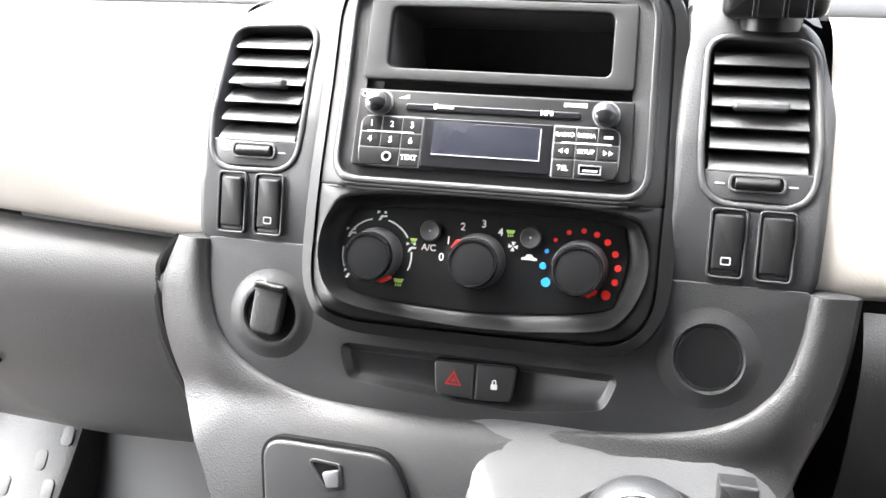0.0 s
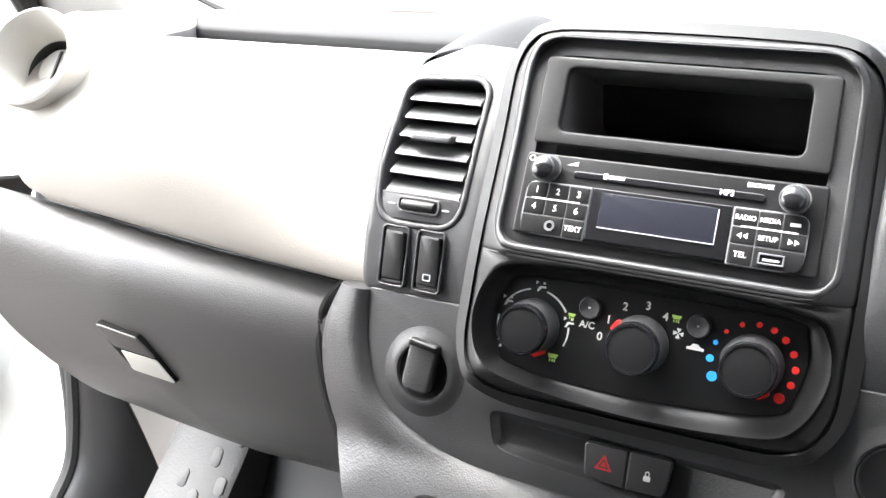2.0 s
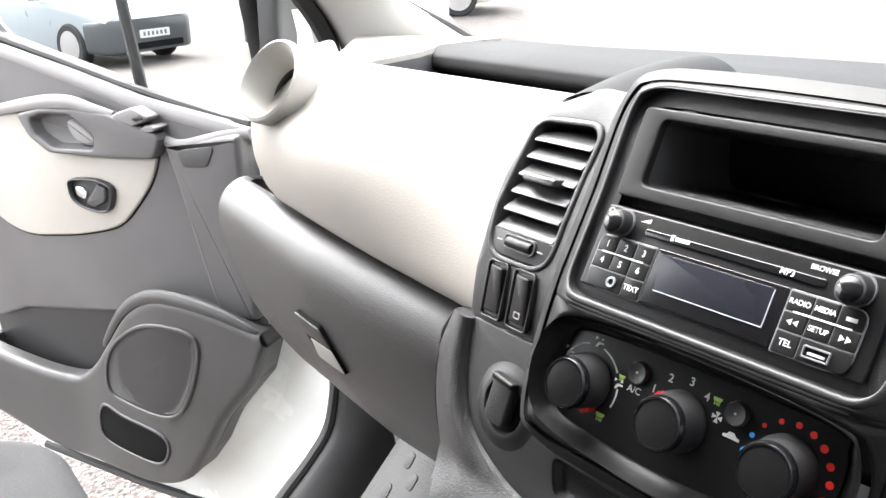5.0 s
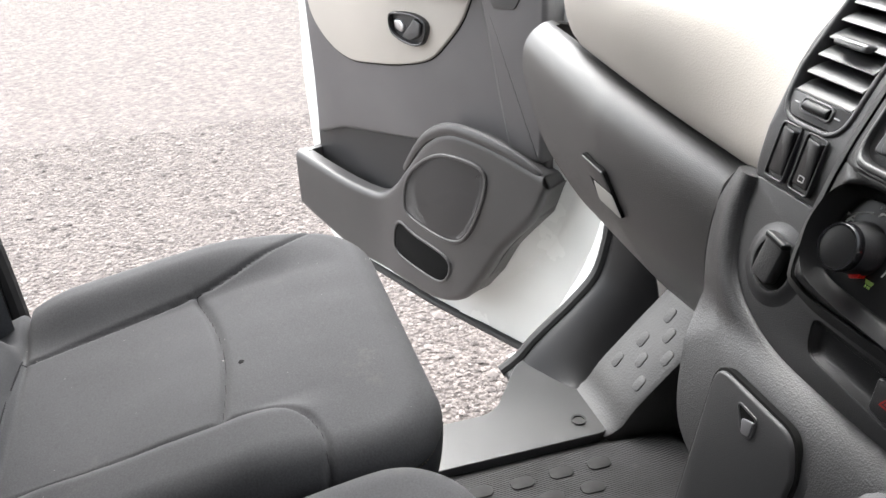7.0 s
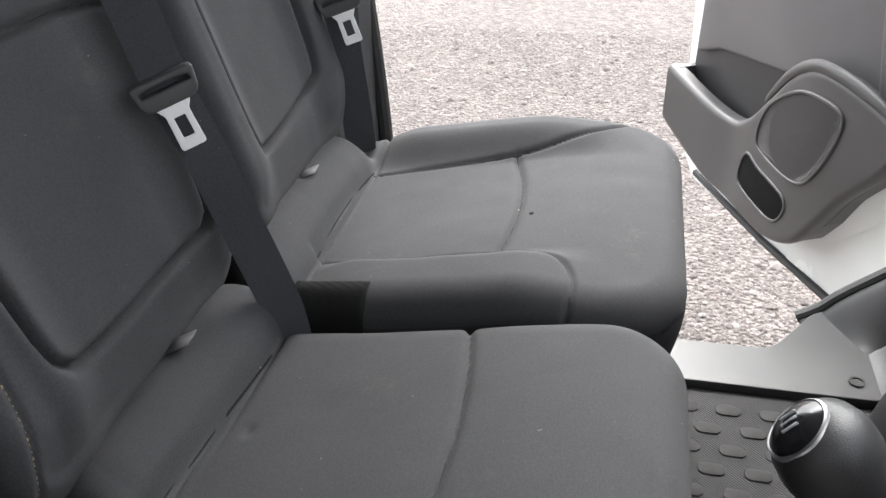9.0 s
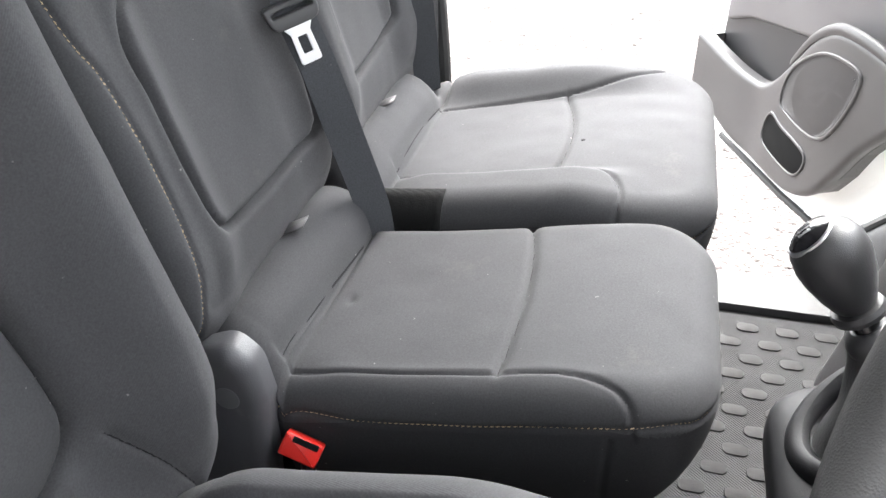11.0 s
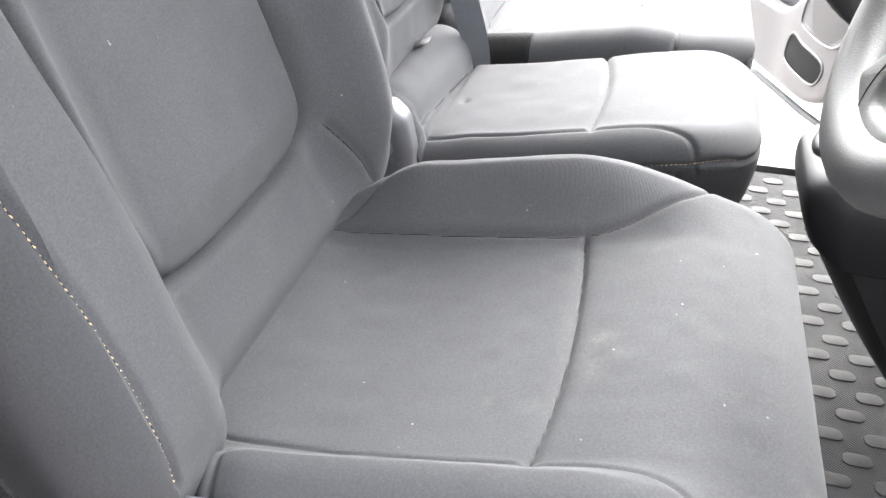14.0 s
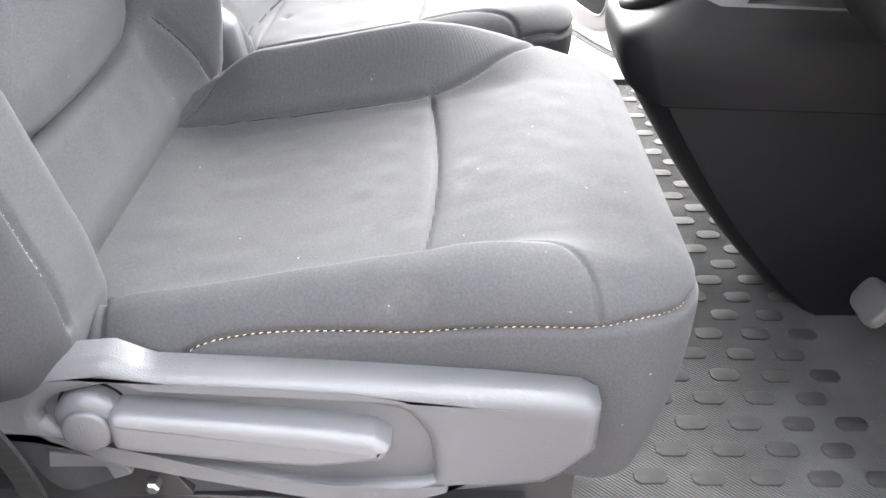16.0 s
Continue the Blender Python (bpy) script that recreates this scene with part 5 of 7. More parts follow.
# cubby lid low on the console
CL = STACK @ Matrix.Translation((0, 0, 0.010))
lid_o = rounded([(-0.146, -0.199), (-0.050, -0.199), (-0.036, -0.225), (-0.036, -0.36), (-0.128, -0.37)], [0.016, 0.03, 0.03, 0.01, 0.02], 8)
low = rounded([(-0.160, -0.200), (-0.012, -0.200), (-0.012, -0.45), (-0.13, -0.46)], [0.05, 0.03, 0.01, 0.03], 8)
part("lower_face", slab(low, -0.16, -0.0022, 0.02, 5), PLASTIC_SOFT, cons, "dark grey lower face of the console", CL)
cub = thing("cubby_lid", (-0.09, 0.53, 0.40), "dark grey cubby lid with a small finger pull", "cubby lid")
part("lid_panel", slab(lid_o, -0.002, 0.0035, 0.003), PLASTIC, cub, "", CL)
part("lid_gap", slab(shrink(lid_o, -0.0025), -0.006, 0.0004, 0.0003), PITCH, cub, "", CL)
pull = rounded([(-0.109, -0.209), (-0.085, -0.210), (-0.083, -0.226), (-0.094, -0.228)], [0.003, 0.003, 0.004, 0.01])
part("finger_pull", rim(shrink(pull, -0.0012), shrink(pull, 0.001), 0.002, 0.0048, 0.0, 0.0006), PLASTIC_SOFT, cub, "", CL)
part("pull_shadow", slab(shrink(pull, 0.0008), 0.0030, 0.0038, 0.0001), PITCH, cub, "", CL)
part("pull_lip", slab(rounded([(-0.098, -0.217), (-0.0855, -0.213), (-0.0845, -0.2255), (-0.0935, -0.2275)], 0.002), 0.0036, 0.0056, 0.0008), SATIN, cub, "pale moulded lip", CL)

# gear console: a horn-shaped moulding from the dash to the floor
gear = thing("gear_console", (0.12, 0.55, 0.0), "dark plastic gear lever console reaching from dash to floor", "gear console")
prof = spline([(0.600, 0.566), (0.553, 0.530), (0.512, 0.495), (0.440, 0.430), (0.402, 0.405), (0.394, 0.385), (0.400, 0.352), (0.424, 0.305), (0.490, 0.205), (0.570, 0.105), (0.640, 0.035), (0.70, -0.01)], 6)
rings = []
for k, y in enumerate(prof):
    s = k / (len(prof) - 1)
    x0, x1 = 0.010 + 0.02 * math.sin(s * math.pi) - 0.058 * max(0, 1 - s / 0.3), 0.232 + 0.01 * math.sin(s * math.pi) - 0.030 * max(0, 1 - s / 0.3)
    n_ = 30
    ring = []
    for i in range(n_ + 1):
        a = i / n_ * 2 - 1
        bulge = (1 - abs(a) ** 6)
        d = (0.018 + 0.032 * min(1, s / 0.3)) * (1 - bulge)
        ring.append(Vector(((x0 + x1) / 2 + a * (x1 - x0) / 2, y[0] + d * 0.8, y[1] - d * 0.25)))
    deep = 0.05 if y[1] > 0.45 else 0.34
    ring += [Vector((x1, y[0] + deep, y[1] - 0.02)), Vector((x0, y[0] + deep, y[1] - 0.02))]
    rings.append(ring)
split = next(i for i, y in enumerate(prof) if y[1] < 0.335 and i > 10)
topk = next(i for i, y in enumerate(prof) if y[1] < 0.455)
part("console_top_face", stack_rings(rings[:topk + 1], False, False), GEAR_GREY, gear, "pale satin grey upper face")
part("console_side_upper", stack_rings(rings[topk:split + 1], False, False), CONSOLE_BLACK, gear, "black upper shell")
part("console_seam", stack_rings([[v + Vector((0.0, 0.003, 0)) for v in rings[split]], [v + Vector((0, 0.004, -0.002)) for v in rings[split]]], False, False), PITCH, gear)
part("console_side_lower", stack_rings([[v + Vector((-0.004 if v.x > 0.12 else 0.004, 0.006, -0.0015)) for v in r] for r in rings[split:]], False, False), CONSOLE_BLACK, gear, "black lower shell")
part("switch_blank", slab(box2(0.166, 0.190, -0.205, -0.180, 0.002), 0.0, 0.022, 0.002), PLASTIC, gear, "small square blanking switch", STACK)

lever = thing("gear_lever", (0.125, 0.478, 0.45), "gear lever with black rounded knob and leather gaiter", "gear lever")
GLM = Matrix.Translation((0.128, 0.480, 0.473)) @ Vector((0, 0, 1)).rotation_difference(Vector((-0.05, -0.55, 0.83)).normalized()).to_matrix().to_4x4()
part("knob", lathe([(0.012, 0.100), (0.0160, 0.105), (0.0212, 0.117), (0.0256, 0.132), (0.0278, 0.146), (0.0268, 0.158), (0.0222, 0.1678), (0.0140, 0.1740), (0.0060, 0.1765), (0.0005, 0.1768)], 44), PLASTIC, lever, "smooth dark grey egg-shaped knob", GLM)
capm = GLM @ Matrix.Translation((0, 0, 0.1475)) @ pose(0, 0, 0, 18, 0, 0)
part("shift_pattern_plate", lathe([(0.0180, 0.0200), (0.0172, 0.0248), (0.0110, 0.0284), (0.001, 0.0300)], 36), GLOSS, lever, "gloss black round cap", capm)
part("cap_ring", lathe([(0.0196, 0.0205), (0.0192, 0.0240), (0.0180, 0.0250), (0.0172, 0.0235)], 36, cap0=False, cap1=False), STEEL, lever, "thin bright ring round the cap", capm)
for k in range(3):
    part("shift_mark", slab(box2(-0.006 + 0.005 * k, -0.005 + 0.005 * k, -0.005, 0.005, 0.0004), 0.0280, 0.0304, 0.0002), MARK_DIM, lever, "", capm)
part("collar", lathe([(0.0120, 0.092), (0.0195, 0.094), (0.0205, 0.098), (0.0190, 0.102), (0.0120, 0.103)], 36), PLASTIC, lever, "flared collar under the knob", GLM)
part("collar", lathe([(0.013, 0.060), (0.0200, 0.064), (0.0205, 0.070), (0.0180, 0.077), (0.012, 0.082)], 36), PLASTIC, lever, "lower collar", GLM)
part("shaft", lathe([(0.0105, 0.02), (0.0105, 0.102)], 20), GLOSS, lever, "black shaft", GLM)
gait = []
for k in range(12):
    s = k / 11
    r_ = 0.054 * (1 - s) ** 1.5 + 0.0165
    gait.append([GLM @ Vector((r_ * 0.92 * math.cos(a) * (1 + 0.05 * math.sin(5 * a + 9 * s)), r_ * 1.05 * math.sin(a) * (1 + 0.05 * math.cos(4 * a - 7 * s)), -0.012 + 0.088 * s)) for a in np.linspace(0, 2 * math.pi, 41)[:-1]])
part("gaiter", stack_rings(gait, False, False), LEATHER, lever, "creased black leather gaiter")
part("gaiter_ring", sweep([Vector((0.124 + 0.064 * math.cos(a), 0.478 + 0.064 * math.sin(a), 0.462 + 0.054 * math.sin(a))) for a in np.linspace(0, 2 * math.pi, 49)[:-1]], 0.011, 12, 1.2, closed=True), CONSOLE_BLACK, lever, "smooth oval base ring")

# round side vent at the dash's outer end
rv = thing("side_vent", (-0.57, 0.62, 0.79), "round pale grey side air vent", "air vent")
RVM = Matrix.Translation((-0.574, 0.6205, 0.792)) @ Vector((0, 0, 1)).rotation_difference(Vector((0.135, -0.865, 0.53)).normalized()).to_matrix().to_4x4()
part("vent_ring", lathe([(0.040, -0.040), (0.0445, -0.010), (0.0475, 0.004), (0.0465, 0.009), (0.0435, 0.0108), (0.040, 0.008), (0.030, -0.018), (0.0285, -0.030)], 56, cap0=False, cap1=False), RING, rv, "smooth pale grey ring", RVM)
part("vent_bowl", lathe([(0.0292, -0.024), (0.026, -0.038), (0.002, -0.042)], 40, cap0=False), PLASTIC, rv, "dark bowl", RVM)
part("vent_flap", slab(disc2(0.003, 0, 0.0225), -0.038, -0.024, 0.004), RING, rv, "pale centre vane", RVM)
for k in (-1, 1):
    part("vent_flap", slab([Vector((0.005 + k * 0.004 + p.x, p.y)) for p in box2(-0.0012, 0.0012, -0.019, 0.019, 0.001)], -0.030, -0.022, 0.0005), PLASTIC, rv, "", RVM)

# black holder standing on the dash above the right vent
ph = thing("phone_holder", (0.18, 0.70, 0.80), "black phone holder on top of the dash", "phone holder")
PM = Matrix.Translation((0.174, 0.670, 0.841))
part("holder_body", slab(rounded([(-0.032, -0.032), (0.032, -0.030), (0.034, 0.030), (-0.030, 0.028)], 0.008), -0.020, 0.020, 0.006), SATINBLACK, ph, "rounded black cradle", PM @ pose(0, 0, 0, 90, 0, 0))
part("holder_foot", lathe([(0.022, -0.03), (0.020, -0.016), (0.012, -0.012)], 28), SATINBLACK, ph, "", Matrix.Translation((0.175, 0.693, 0.830)))
for dx in (-0.012, 0.006, 0.020):
    part("holder_rib", slab(box2(dx - 0.002, dx + 0.002, -0.03, 0.028, 0.001), -0.022, 0.0225, 0.001), GLOSS, ph, "", PM @ pose(0, 0, 0, 90, 0, 0))

# steering wheel
st = thing("steering_wheel", (0.466, 0.43, 0.60), "dark grey plastic steering wheel with broad spokes", "steering wheel")
tilt = radians(65)
SWM = Matrix.Translation((0.466, 0.451, 0.742)) @ Matrix(((1, 0, 0, 0), (0, math.cos(tilt), -math.sin(tilt), 0), (0, math.sin(tilt), math.cos(tilt), 0), (0, 0, 0, 1)))
part("rim", sweep([SWM @ Vector((0.197 * math.cos(a), 0.197 * math.sin(a), 0)) for a in np.linspace(0, 2 * math.pi, 73)[:-1]], 0.0245, 16, 0.85, SWM.to_3x3() @ Vector((0, 0, 1)), closed=True), WHEEL, st, "thick grained rim")
for a0 in (0, 180):
    a = radians(a0)
    d_ = Vector((math.cos(a), math.sin(a), 0))
    t_ = Vector((-math.sin(a), math.cos(a), 0))
    rows = []
    for k in range(9):
        s = k / 8
        w_ = 0.034 + 0.022 * s ** 3
        c_ = d_ * (0.05 + 0.135 * s) + Vector((0, 0, -0.030 + 0.028 * s))
        rows.append([SWM @ (c_ + t_ * w_ * math.cos(b) + Vector((0, 0, 0.012 * math.sin(b)))) for b in np.linspace(0, 2 * math.pi, 17)[:-1]])
    part("spoke", stack_rings(rows), WHEEL, st, "broad moulded spoke")
low_o = rounded([(-0.085, -0.176), (-0.046, -0.110), (-0.046, -0.045), (0.056, -0.045), (0.060, -0.110), (0.105, -0.166), (0.06, -0.200), (-0.04, -0.205)], [0.01, 0.03, 0.01, 0.01, 0.03, 0.01, 0.05, 0.05], 6)
low_h = rounded([(-0.014, -0.160), (0.050, -0.155), (0.036, -0.100), (-0.010, -0.100)], 0.014, 6)
part("spoke", holed(low_o, low_h, -0.022, 0.010, -0.030, 0.012), WHEEL, st, "double lower spoke with an opening", SWM)
part("spoke_groove", rim(shrink(low_h, -0.024), shrink(low_h, -0.0226), 0.004, 0.0106, 0.004, 0.0002), PITCH, st, "fine groove round the opening", SWM)
part("hub_cover", lathe([(0.078, -0.05), (0.082, -0.030), (0.076, -0.012), (0.05, -0.003), (0.002, 0.0)], 44), WHEEL, st, "round airbag cover", SWM)
part("column_shroud", sweep([SWM @ Vector((0, 0, -0.045)), SWM @ Vector((0, 0.0, -0.12)), SWM @ Vector((0, 0.0, -0.24))], [0.062, 0.066, 0.075], 24, 0.9), PLASTIC, st, "black column shroud")
for sx in (-1, 1):
    part("stalk", sweep([SWM @ Vector((sx * 0.05, 0.01, -0.06)), SWM @ Vector((sx * 0.12, 0.02, -0.055)), SWM @ Vector((sx * 0.19, 0.03, -0.045))], [0.008, 0.007, 0.010], 12), PLASTIC, st, "black column stalk")

# lower dash on the driver's side
part("knee_panel", dash_rows(np.linspace(0.245, 0.80, 16), lambda x: [(0.606, 0.636), (0.585, 0.60), (0.60, 0.50), (0.66, 0.42), (0.80, 0.38)]), PLASTIC, dash, "black knee panel below the wheel")

# clutch pedal
cp = thing("clutch_pedal", (0.34, 0.72, 0.10), "worn rubber clutch pedal on a steel arm", "pedal")
PMx = Matrix.Translation((0.338, 0.715, 0.105)) @ pose(0, 0, 0, 58, 0, 0)
part("pedal_pad", slab(rounded([(-0.032, -0.024), (0.032, -0.024), (0.036, 0.024), (-0.036, 0.024)], 0.02), -0.008, 0.006, 0.006), DOOR_GREY, cp, "worn metal pad", PMx)
part("pedal_arm", sweep(spline([(0.338, 0.725, 0.105), (0.338, 0.80, 0.16), (0.338, 0.84, 0.30), (0.338, 0.82, 0.45)], 6), 0.009, 10), PLASTIC, cp, "black arm")

# ---- open passenger door ----
DOOR = Matrix(((-0.902, 0, 0.432, -0.89), (-0.432, 0, -0.902, 0.865), (0, 1, 0, 0), (0, 0, 0, 1)))
door = thing("passenger_door", (-1.35, 0.64, -0.18), "open white van door with grey and cream inner trim", "door")


def dpart(name, bm, mat, label="", parent=door):
    return part(name, bm, mat, parent, label, DOOR)


def oriented(ln):
    area = sum(ln[i - 1].x * ln[i].y - ln[i].x * ln[i - 1].y for i in range(len(ln)))
    return ln if area > 0 else ln[::-1]


def loop(points, n=8):
    """A smooth closed outline through points."""
    return oriented([Vector((p.x, p.y)) for p in spline([Vector((*p, 0)) for p in points], n, True)])


shell = rounded([(0.03, -0.20), (0.97, -0.20), (1.06, -0.12), (1.08, 0.30), (1.045, 0.70), (1.02, 0.755), (0.86, 0.735), (0.22, 0.600), (0.06, 0.56), (0.02, 0.20)], [0.05, 0.06, 0.06, 0.1, 0.06, 0.03, 0.02, 0.03, 0.03, 0.05])
dpart("door_shell", slab(shell, -0.16, -0.045, 0.012), WHITE, "white painted steel shell")
# pressed ripples in the painted steel near the hinges
rows = []
for a in np.linspace(0.035, 0.50, 34):
    rows.append([Vector((a, z, -0.040 + 0.020 * math.sin((a * 0.8 + z * 0.55) * 24) * math.exp(-((a - 0.2) / 0.2) ** 2) + 0.008 * math.sin(z * 16))) for z in np.linspace(-0.19, 0.42, 40)])
dpart("steel_pressing", ruled(rows), WHITE, "rippled white painted steel by the hinges")
dpart("bottom_seal", sweep([(0.05, -0.165, -0.045), (0.30, -0.180, -0.042), (0.60, -0.185, -0.042), (0.95, -0.170, -0.045)], 0.010, 8), RUBBER, "black rubber strip along the bottom")

trim = oriented(rounded([(0.985, 0.165), (0.980, 0.32), (0.990, 0.60), (1.006, 0.766), (0.86, 0.782), (0.63, 0.733), (0.44, 0.686), (0.25, 0.655), (0.20, 0.632), (0.205, 0.27), (0.40, 0.24), (0.56, 0.25), (0.87, 0.208), (0.90, 0.197)], [0.02, 0.05, 0.05, 0.025, 0.05, 0.05, 0.05, 0.03, 0.02, 0.02, 0.02, 0.02, 0.02, 0.02]))
dpart("trim_panel", slab(trim, -0.05, -0.012, 0.012, 5), DOOR_GREY, "grey plastic trim panel")
dpart("sill_ledge", sweep(spline([(0.985, 0.757, -0.024), (0.86, 0.772, -0.022), (0.63, 0.723, -0.020), (0.44, 0.677, -0.020), (0.25, 0.643, -0.022), (0.19, 0.628, -0.034)], 8), 0.016, 10, 0.7, (0, 0, 1)), DOOR_PALE, "pale ledge under the window")

# cream inlay
cream_low = spline([Vector((*p, 0)) for p in ((0.402, 0.582), (0.425, 0.538), (0.469, 0.489), (0.53, 0.440), (0.624, 0.413), (0.72, 0.398), (0.809, 0.392), (0.884, 0.416), (0.944, 0.469), (0.965, 0.535), (0.972, 0.606))], 5)
cream_top = spline([Vector((*p, 0)) for p in ((0.970, 0.608), (0.857, 0.633), (0.750, 0.646))], 5)
cream_arm = spline([Vector((*p, 0)) for p in ((0.746, 0.643), (0.722, 0.608), (0.685, 0.577), (0.60, 0.573), (0.50, 0.575), (0.408, 0.582))], 5)
cream = oriented([Vector((p.x, p.y)) for p in list(cream_low) + list(cream_top) + list(cream_arm)])
dpart("cream_inlay", slab(cream, -0.02, -0.006, 0.005), CREAM, "smooth cream inlay")
dpart("inlay_groove", rim(shrink(cream, -0.003), cream, -0.013, -0.0105, -0.013, 0.001), PITCH, "")
# grip with armrest
arm = oriented(rounded([(0.742, 0.648), (0.668, 0.664), (0.58, 0.666), (0.496, 0.663), (0.366, 0.629), (0.389, 0.586), (0.544, 0.577), (0.668, 0.577), (0.716, 0.605)], [0.008, 0.03, 0.03, 0.03, 0.01, 0.008, 0.03, 0.03, 0.03]))
grip = oriented(rounded([(0.708, 0.640), (0.668, 0.652), (0.592, 0.654), (0.531, 0.618), (0.542, 0.592), (0.652, 0.588), (0.696, 0.610)], [0.015, 0.03, 0.025, 0.015, 0.015, 0.03, 0.02]))
dpart("grip_panel", holed(arm, grip, -0.015, 0.015, -0.012, 0.006), DOOR_GREY, "moulded grip panel")
dpart("grip_bowl", stack_rings([lift(grip, 0.011), lift(shrink(grip, 0.002), 0.002), lift(shrink(grip, 0.006), -0.008), lift(shrink(grip, 0.012), -0.0105)], False, True), DOOR_GREY, "hollow of the grip")
dpart("grip_bulge", slab(loop([(0.612, 0.640), (0.585, 0.640), (0.545, 0.612), (0.552, 0.597), (0.585, 0.598), (0.606, 0.615)]), -0.011, 0.006, 0.009, 5), DOOR_PALE, "pale rounded pull")
dpart("pale_ledge", sweep(spline([(0.970, 0.616, -0.008), (0.823, 0.648, -0.004), (0.675, 0.672, 0.006), (0.59, 0.677, 0.008), (0.535, 0.668, 0.008), (0.48, 0.660, 0.006)], 8), [0.006 + 0.008 * math.sin(k / 40 * math.pi) for k in range(41)], 10, 0.8, (0, 0, 1)), DOOR_PALE, "pale ledge over the inlay")
wsw = oriented(rounded([(0.486, 0.658), (0.421, 0.677), (0.377, 0.661), (0.423, 0.644)], [0.008, 0.008, 0.006, 0.006]))
dpart("switch_plate", slab(wsw, -0.012, 0.0195, 0.003), DOOR_PALE, "pale window switch plate")
dpart("blank_plate", slab(loop([(0.408, 0.638), (0.389, 0.647), (0.370, 0.644), (0.386, 0.635)]), -0.012, 0.0172, 0.002), DOOR_PALE, "small oval blank")
dpart("window_switch", slab([Vector((p.x, p.y)) for p in oriented(rounded([(0.425, 0.659), (0.402, 0.665), (0.390, 0.658), (0.412, 0.653)], 0.003))], 0.018, 0.0225, 0.002), GLOSS, "black window switch")
# inner door handle
lo = shrink(loop([(0.643, 0.520), (0.612, 0.531), (0.555, 0.532), (0.519, 0.515), (0.535, 0.472), (0.58, 0.463), (0.635, 0.480)]), 0.007)
dpart("handle_frame", rim(shrink(lo, -0.005), lo, -0.008, 0.006, -0.02, 0.003), PLASTIC, "black handle frame")
dpart("handle_bowl", slab(lo, -0.008, -0.0045, 0.0004), PLASTIC, "")
lv = oriented(rounded([(0.562, 0.522), (0.540, 0.514), (0.546, 0.488), (0.575, 0.474), (0.604, 0.478), (0.588, 0.494), (0.574, 0.508)], [0.006, 0.008, 0.015, 0.015, 0.006, 0.02, 0.015]))
dpart("handle_lever", slab(lv, -0.006, 0.003, 0.004), PLASTIC_MID, "curved black lever")
# the shine inside the handle, added as a bright steel slab
dpart("lever_end", slab(oriented(rounded([(0.630, 0.512), (0.606, 0.512), (0.596, 0.498), (0.606, 0.485), (0.628, 0.492)], 0.008)), -0.006, 0.000, 0.004), STEEL, "bright slab painting the shine in the handle")
# front corner panel
fp = oriented(rounded([(0.377, 0.620), (0.331, 0.614), (0.248, 0.634), (0.200, 0.640), (0.205, 0.30), (0.290, 0.29), (0.324, 0.414), (0.353, 0.538)], [0.012, 0.03, 0.03, 0.01, 0.01, 0.01, 0.05, 0.05]))
dpart("corner_panel", slab(fp, -0.02, 0.004, 0.012, 5), DOOR_GREY, "moulded front corner panel")
dpart("corner_top", sweep(spline([(0.374, 0.616, -0.008), (0.331, 0.612, -0.006), (0.248, 0.631, -0.010), (0.190, 0.638, -0.020)], 6), 0.010, 10, 0.8, (0, 0, 1)), DOOR_PALE, "pale top of the corner panel")
# shade of the corner recess, painted as a darker slab on the panel
dpart("corner_notch", slab(oriented(rounded([(0.343, 0.602), (0.328, 0.575), (0.273, 0.580), (0.250, 0.618), (0.31, 0.609)], [0.012, 0.012, 0.015, 0.008, 0.02])), -0.002, 0.0062, 0.001), PLASTIC_MID, "darker patch painting the hollow's shade")

# map pocket with loudspeaker and bottle hollow
rim_line = [(1.02, 0.125), (0.905, 0.102), (0.80, 0.088), (0.735, 0.086), (0.69, 0.100), (0.635, 0.140), (0.575, 0.205), (0.510, 0.275), (0.44, 0.318), (0.36, 0.326), (0.27, 0.312), (0.185, 0.287)]
low_line = [(0.172, 0.262), (0.205, 0.19), (0.285, 0.095), (0.34, 0.01), (0.40, -0.065), (0.50, -0.106), (0.62, -0.112), (0.79, -0.108), (0.96, -0.055), (1.02, -0.03)]
inner_fill = oriented(rounded([(0.99, -0.02), (0.72, -0.06), (0.66, 0.08), (0.575, 0.190), (0.510, 0.270), (0.44, 0.312), (0.36, 0.320), (0.27, 0.306), (0.19, 0.280), (0.178, 0.262), (0.205, 0.19), (0.285, 0.095), (0.34, 0.01), (0.40, -0.062), (0.50, -0.100), (0.79, -0.100), (0.95, -0.05)], 0.01, 3))
dpart("pocket_body", slab(inner_fill, -0.06, 0.010, 0.004), POCKET_GREY, "moulded lower body of the pocket")


def pocket_swell(a, z):
    """How far the pocket's moulding stands out: a bulge round the loudspeaker, a fold beside it, and a flare at the free end."""
    return 0.018 * math.exp(-((a - 0.39) / 0.17) ** 2) - 0.009 * math.exp(-((a - 0.72) / 0.07) ** 2) + 0.014 * max(0, (a - 0.78) / 0.24) ** 1.5


def swell(ob):
    back = DOOR.inverted()
    for o in (ob, *ob.children_recursive):
        for vert in o.data.vertices:
            p = back @ vert.co
            vert.co = DOOR @ Vector((p.x, p.y, p.z + pocket_swell(p.x, p.y)))
    return ob


def evenly(points, n):
    line = spline([Vector((*p, 0)) for p in points], 8)
    far = np.concatenate([[0], np.cumsum([(q - p).length for p, q in zip(line, line[1:])])])
    at = np.linspace(0, far[-1], n)
    return [Vector((float(np.interp(t, far, [p.x for p in line])), float(np.interp(t, far, [p.y for p in line])), 0)) for t in at]


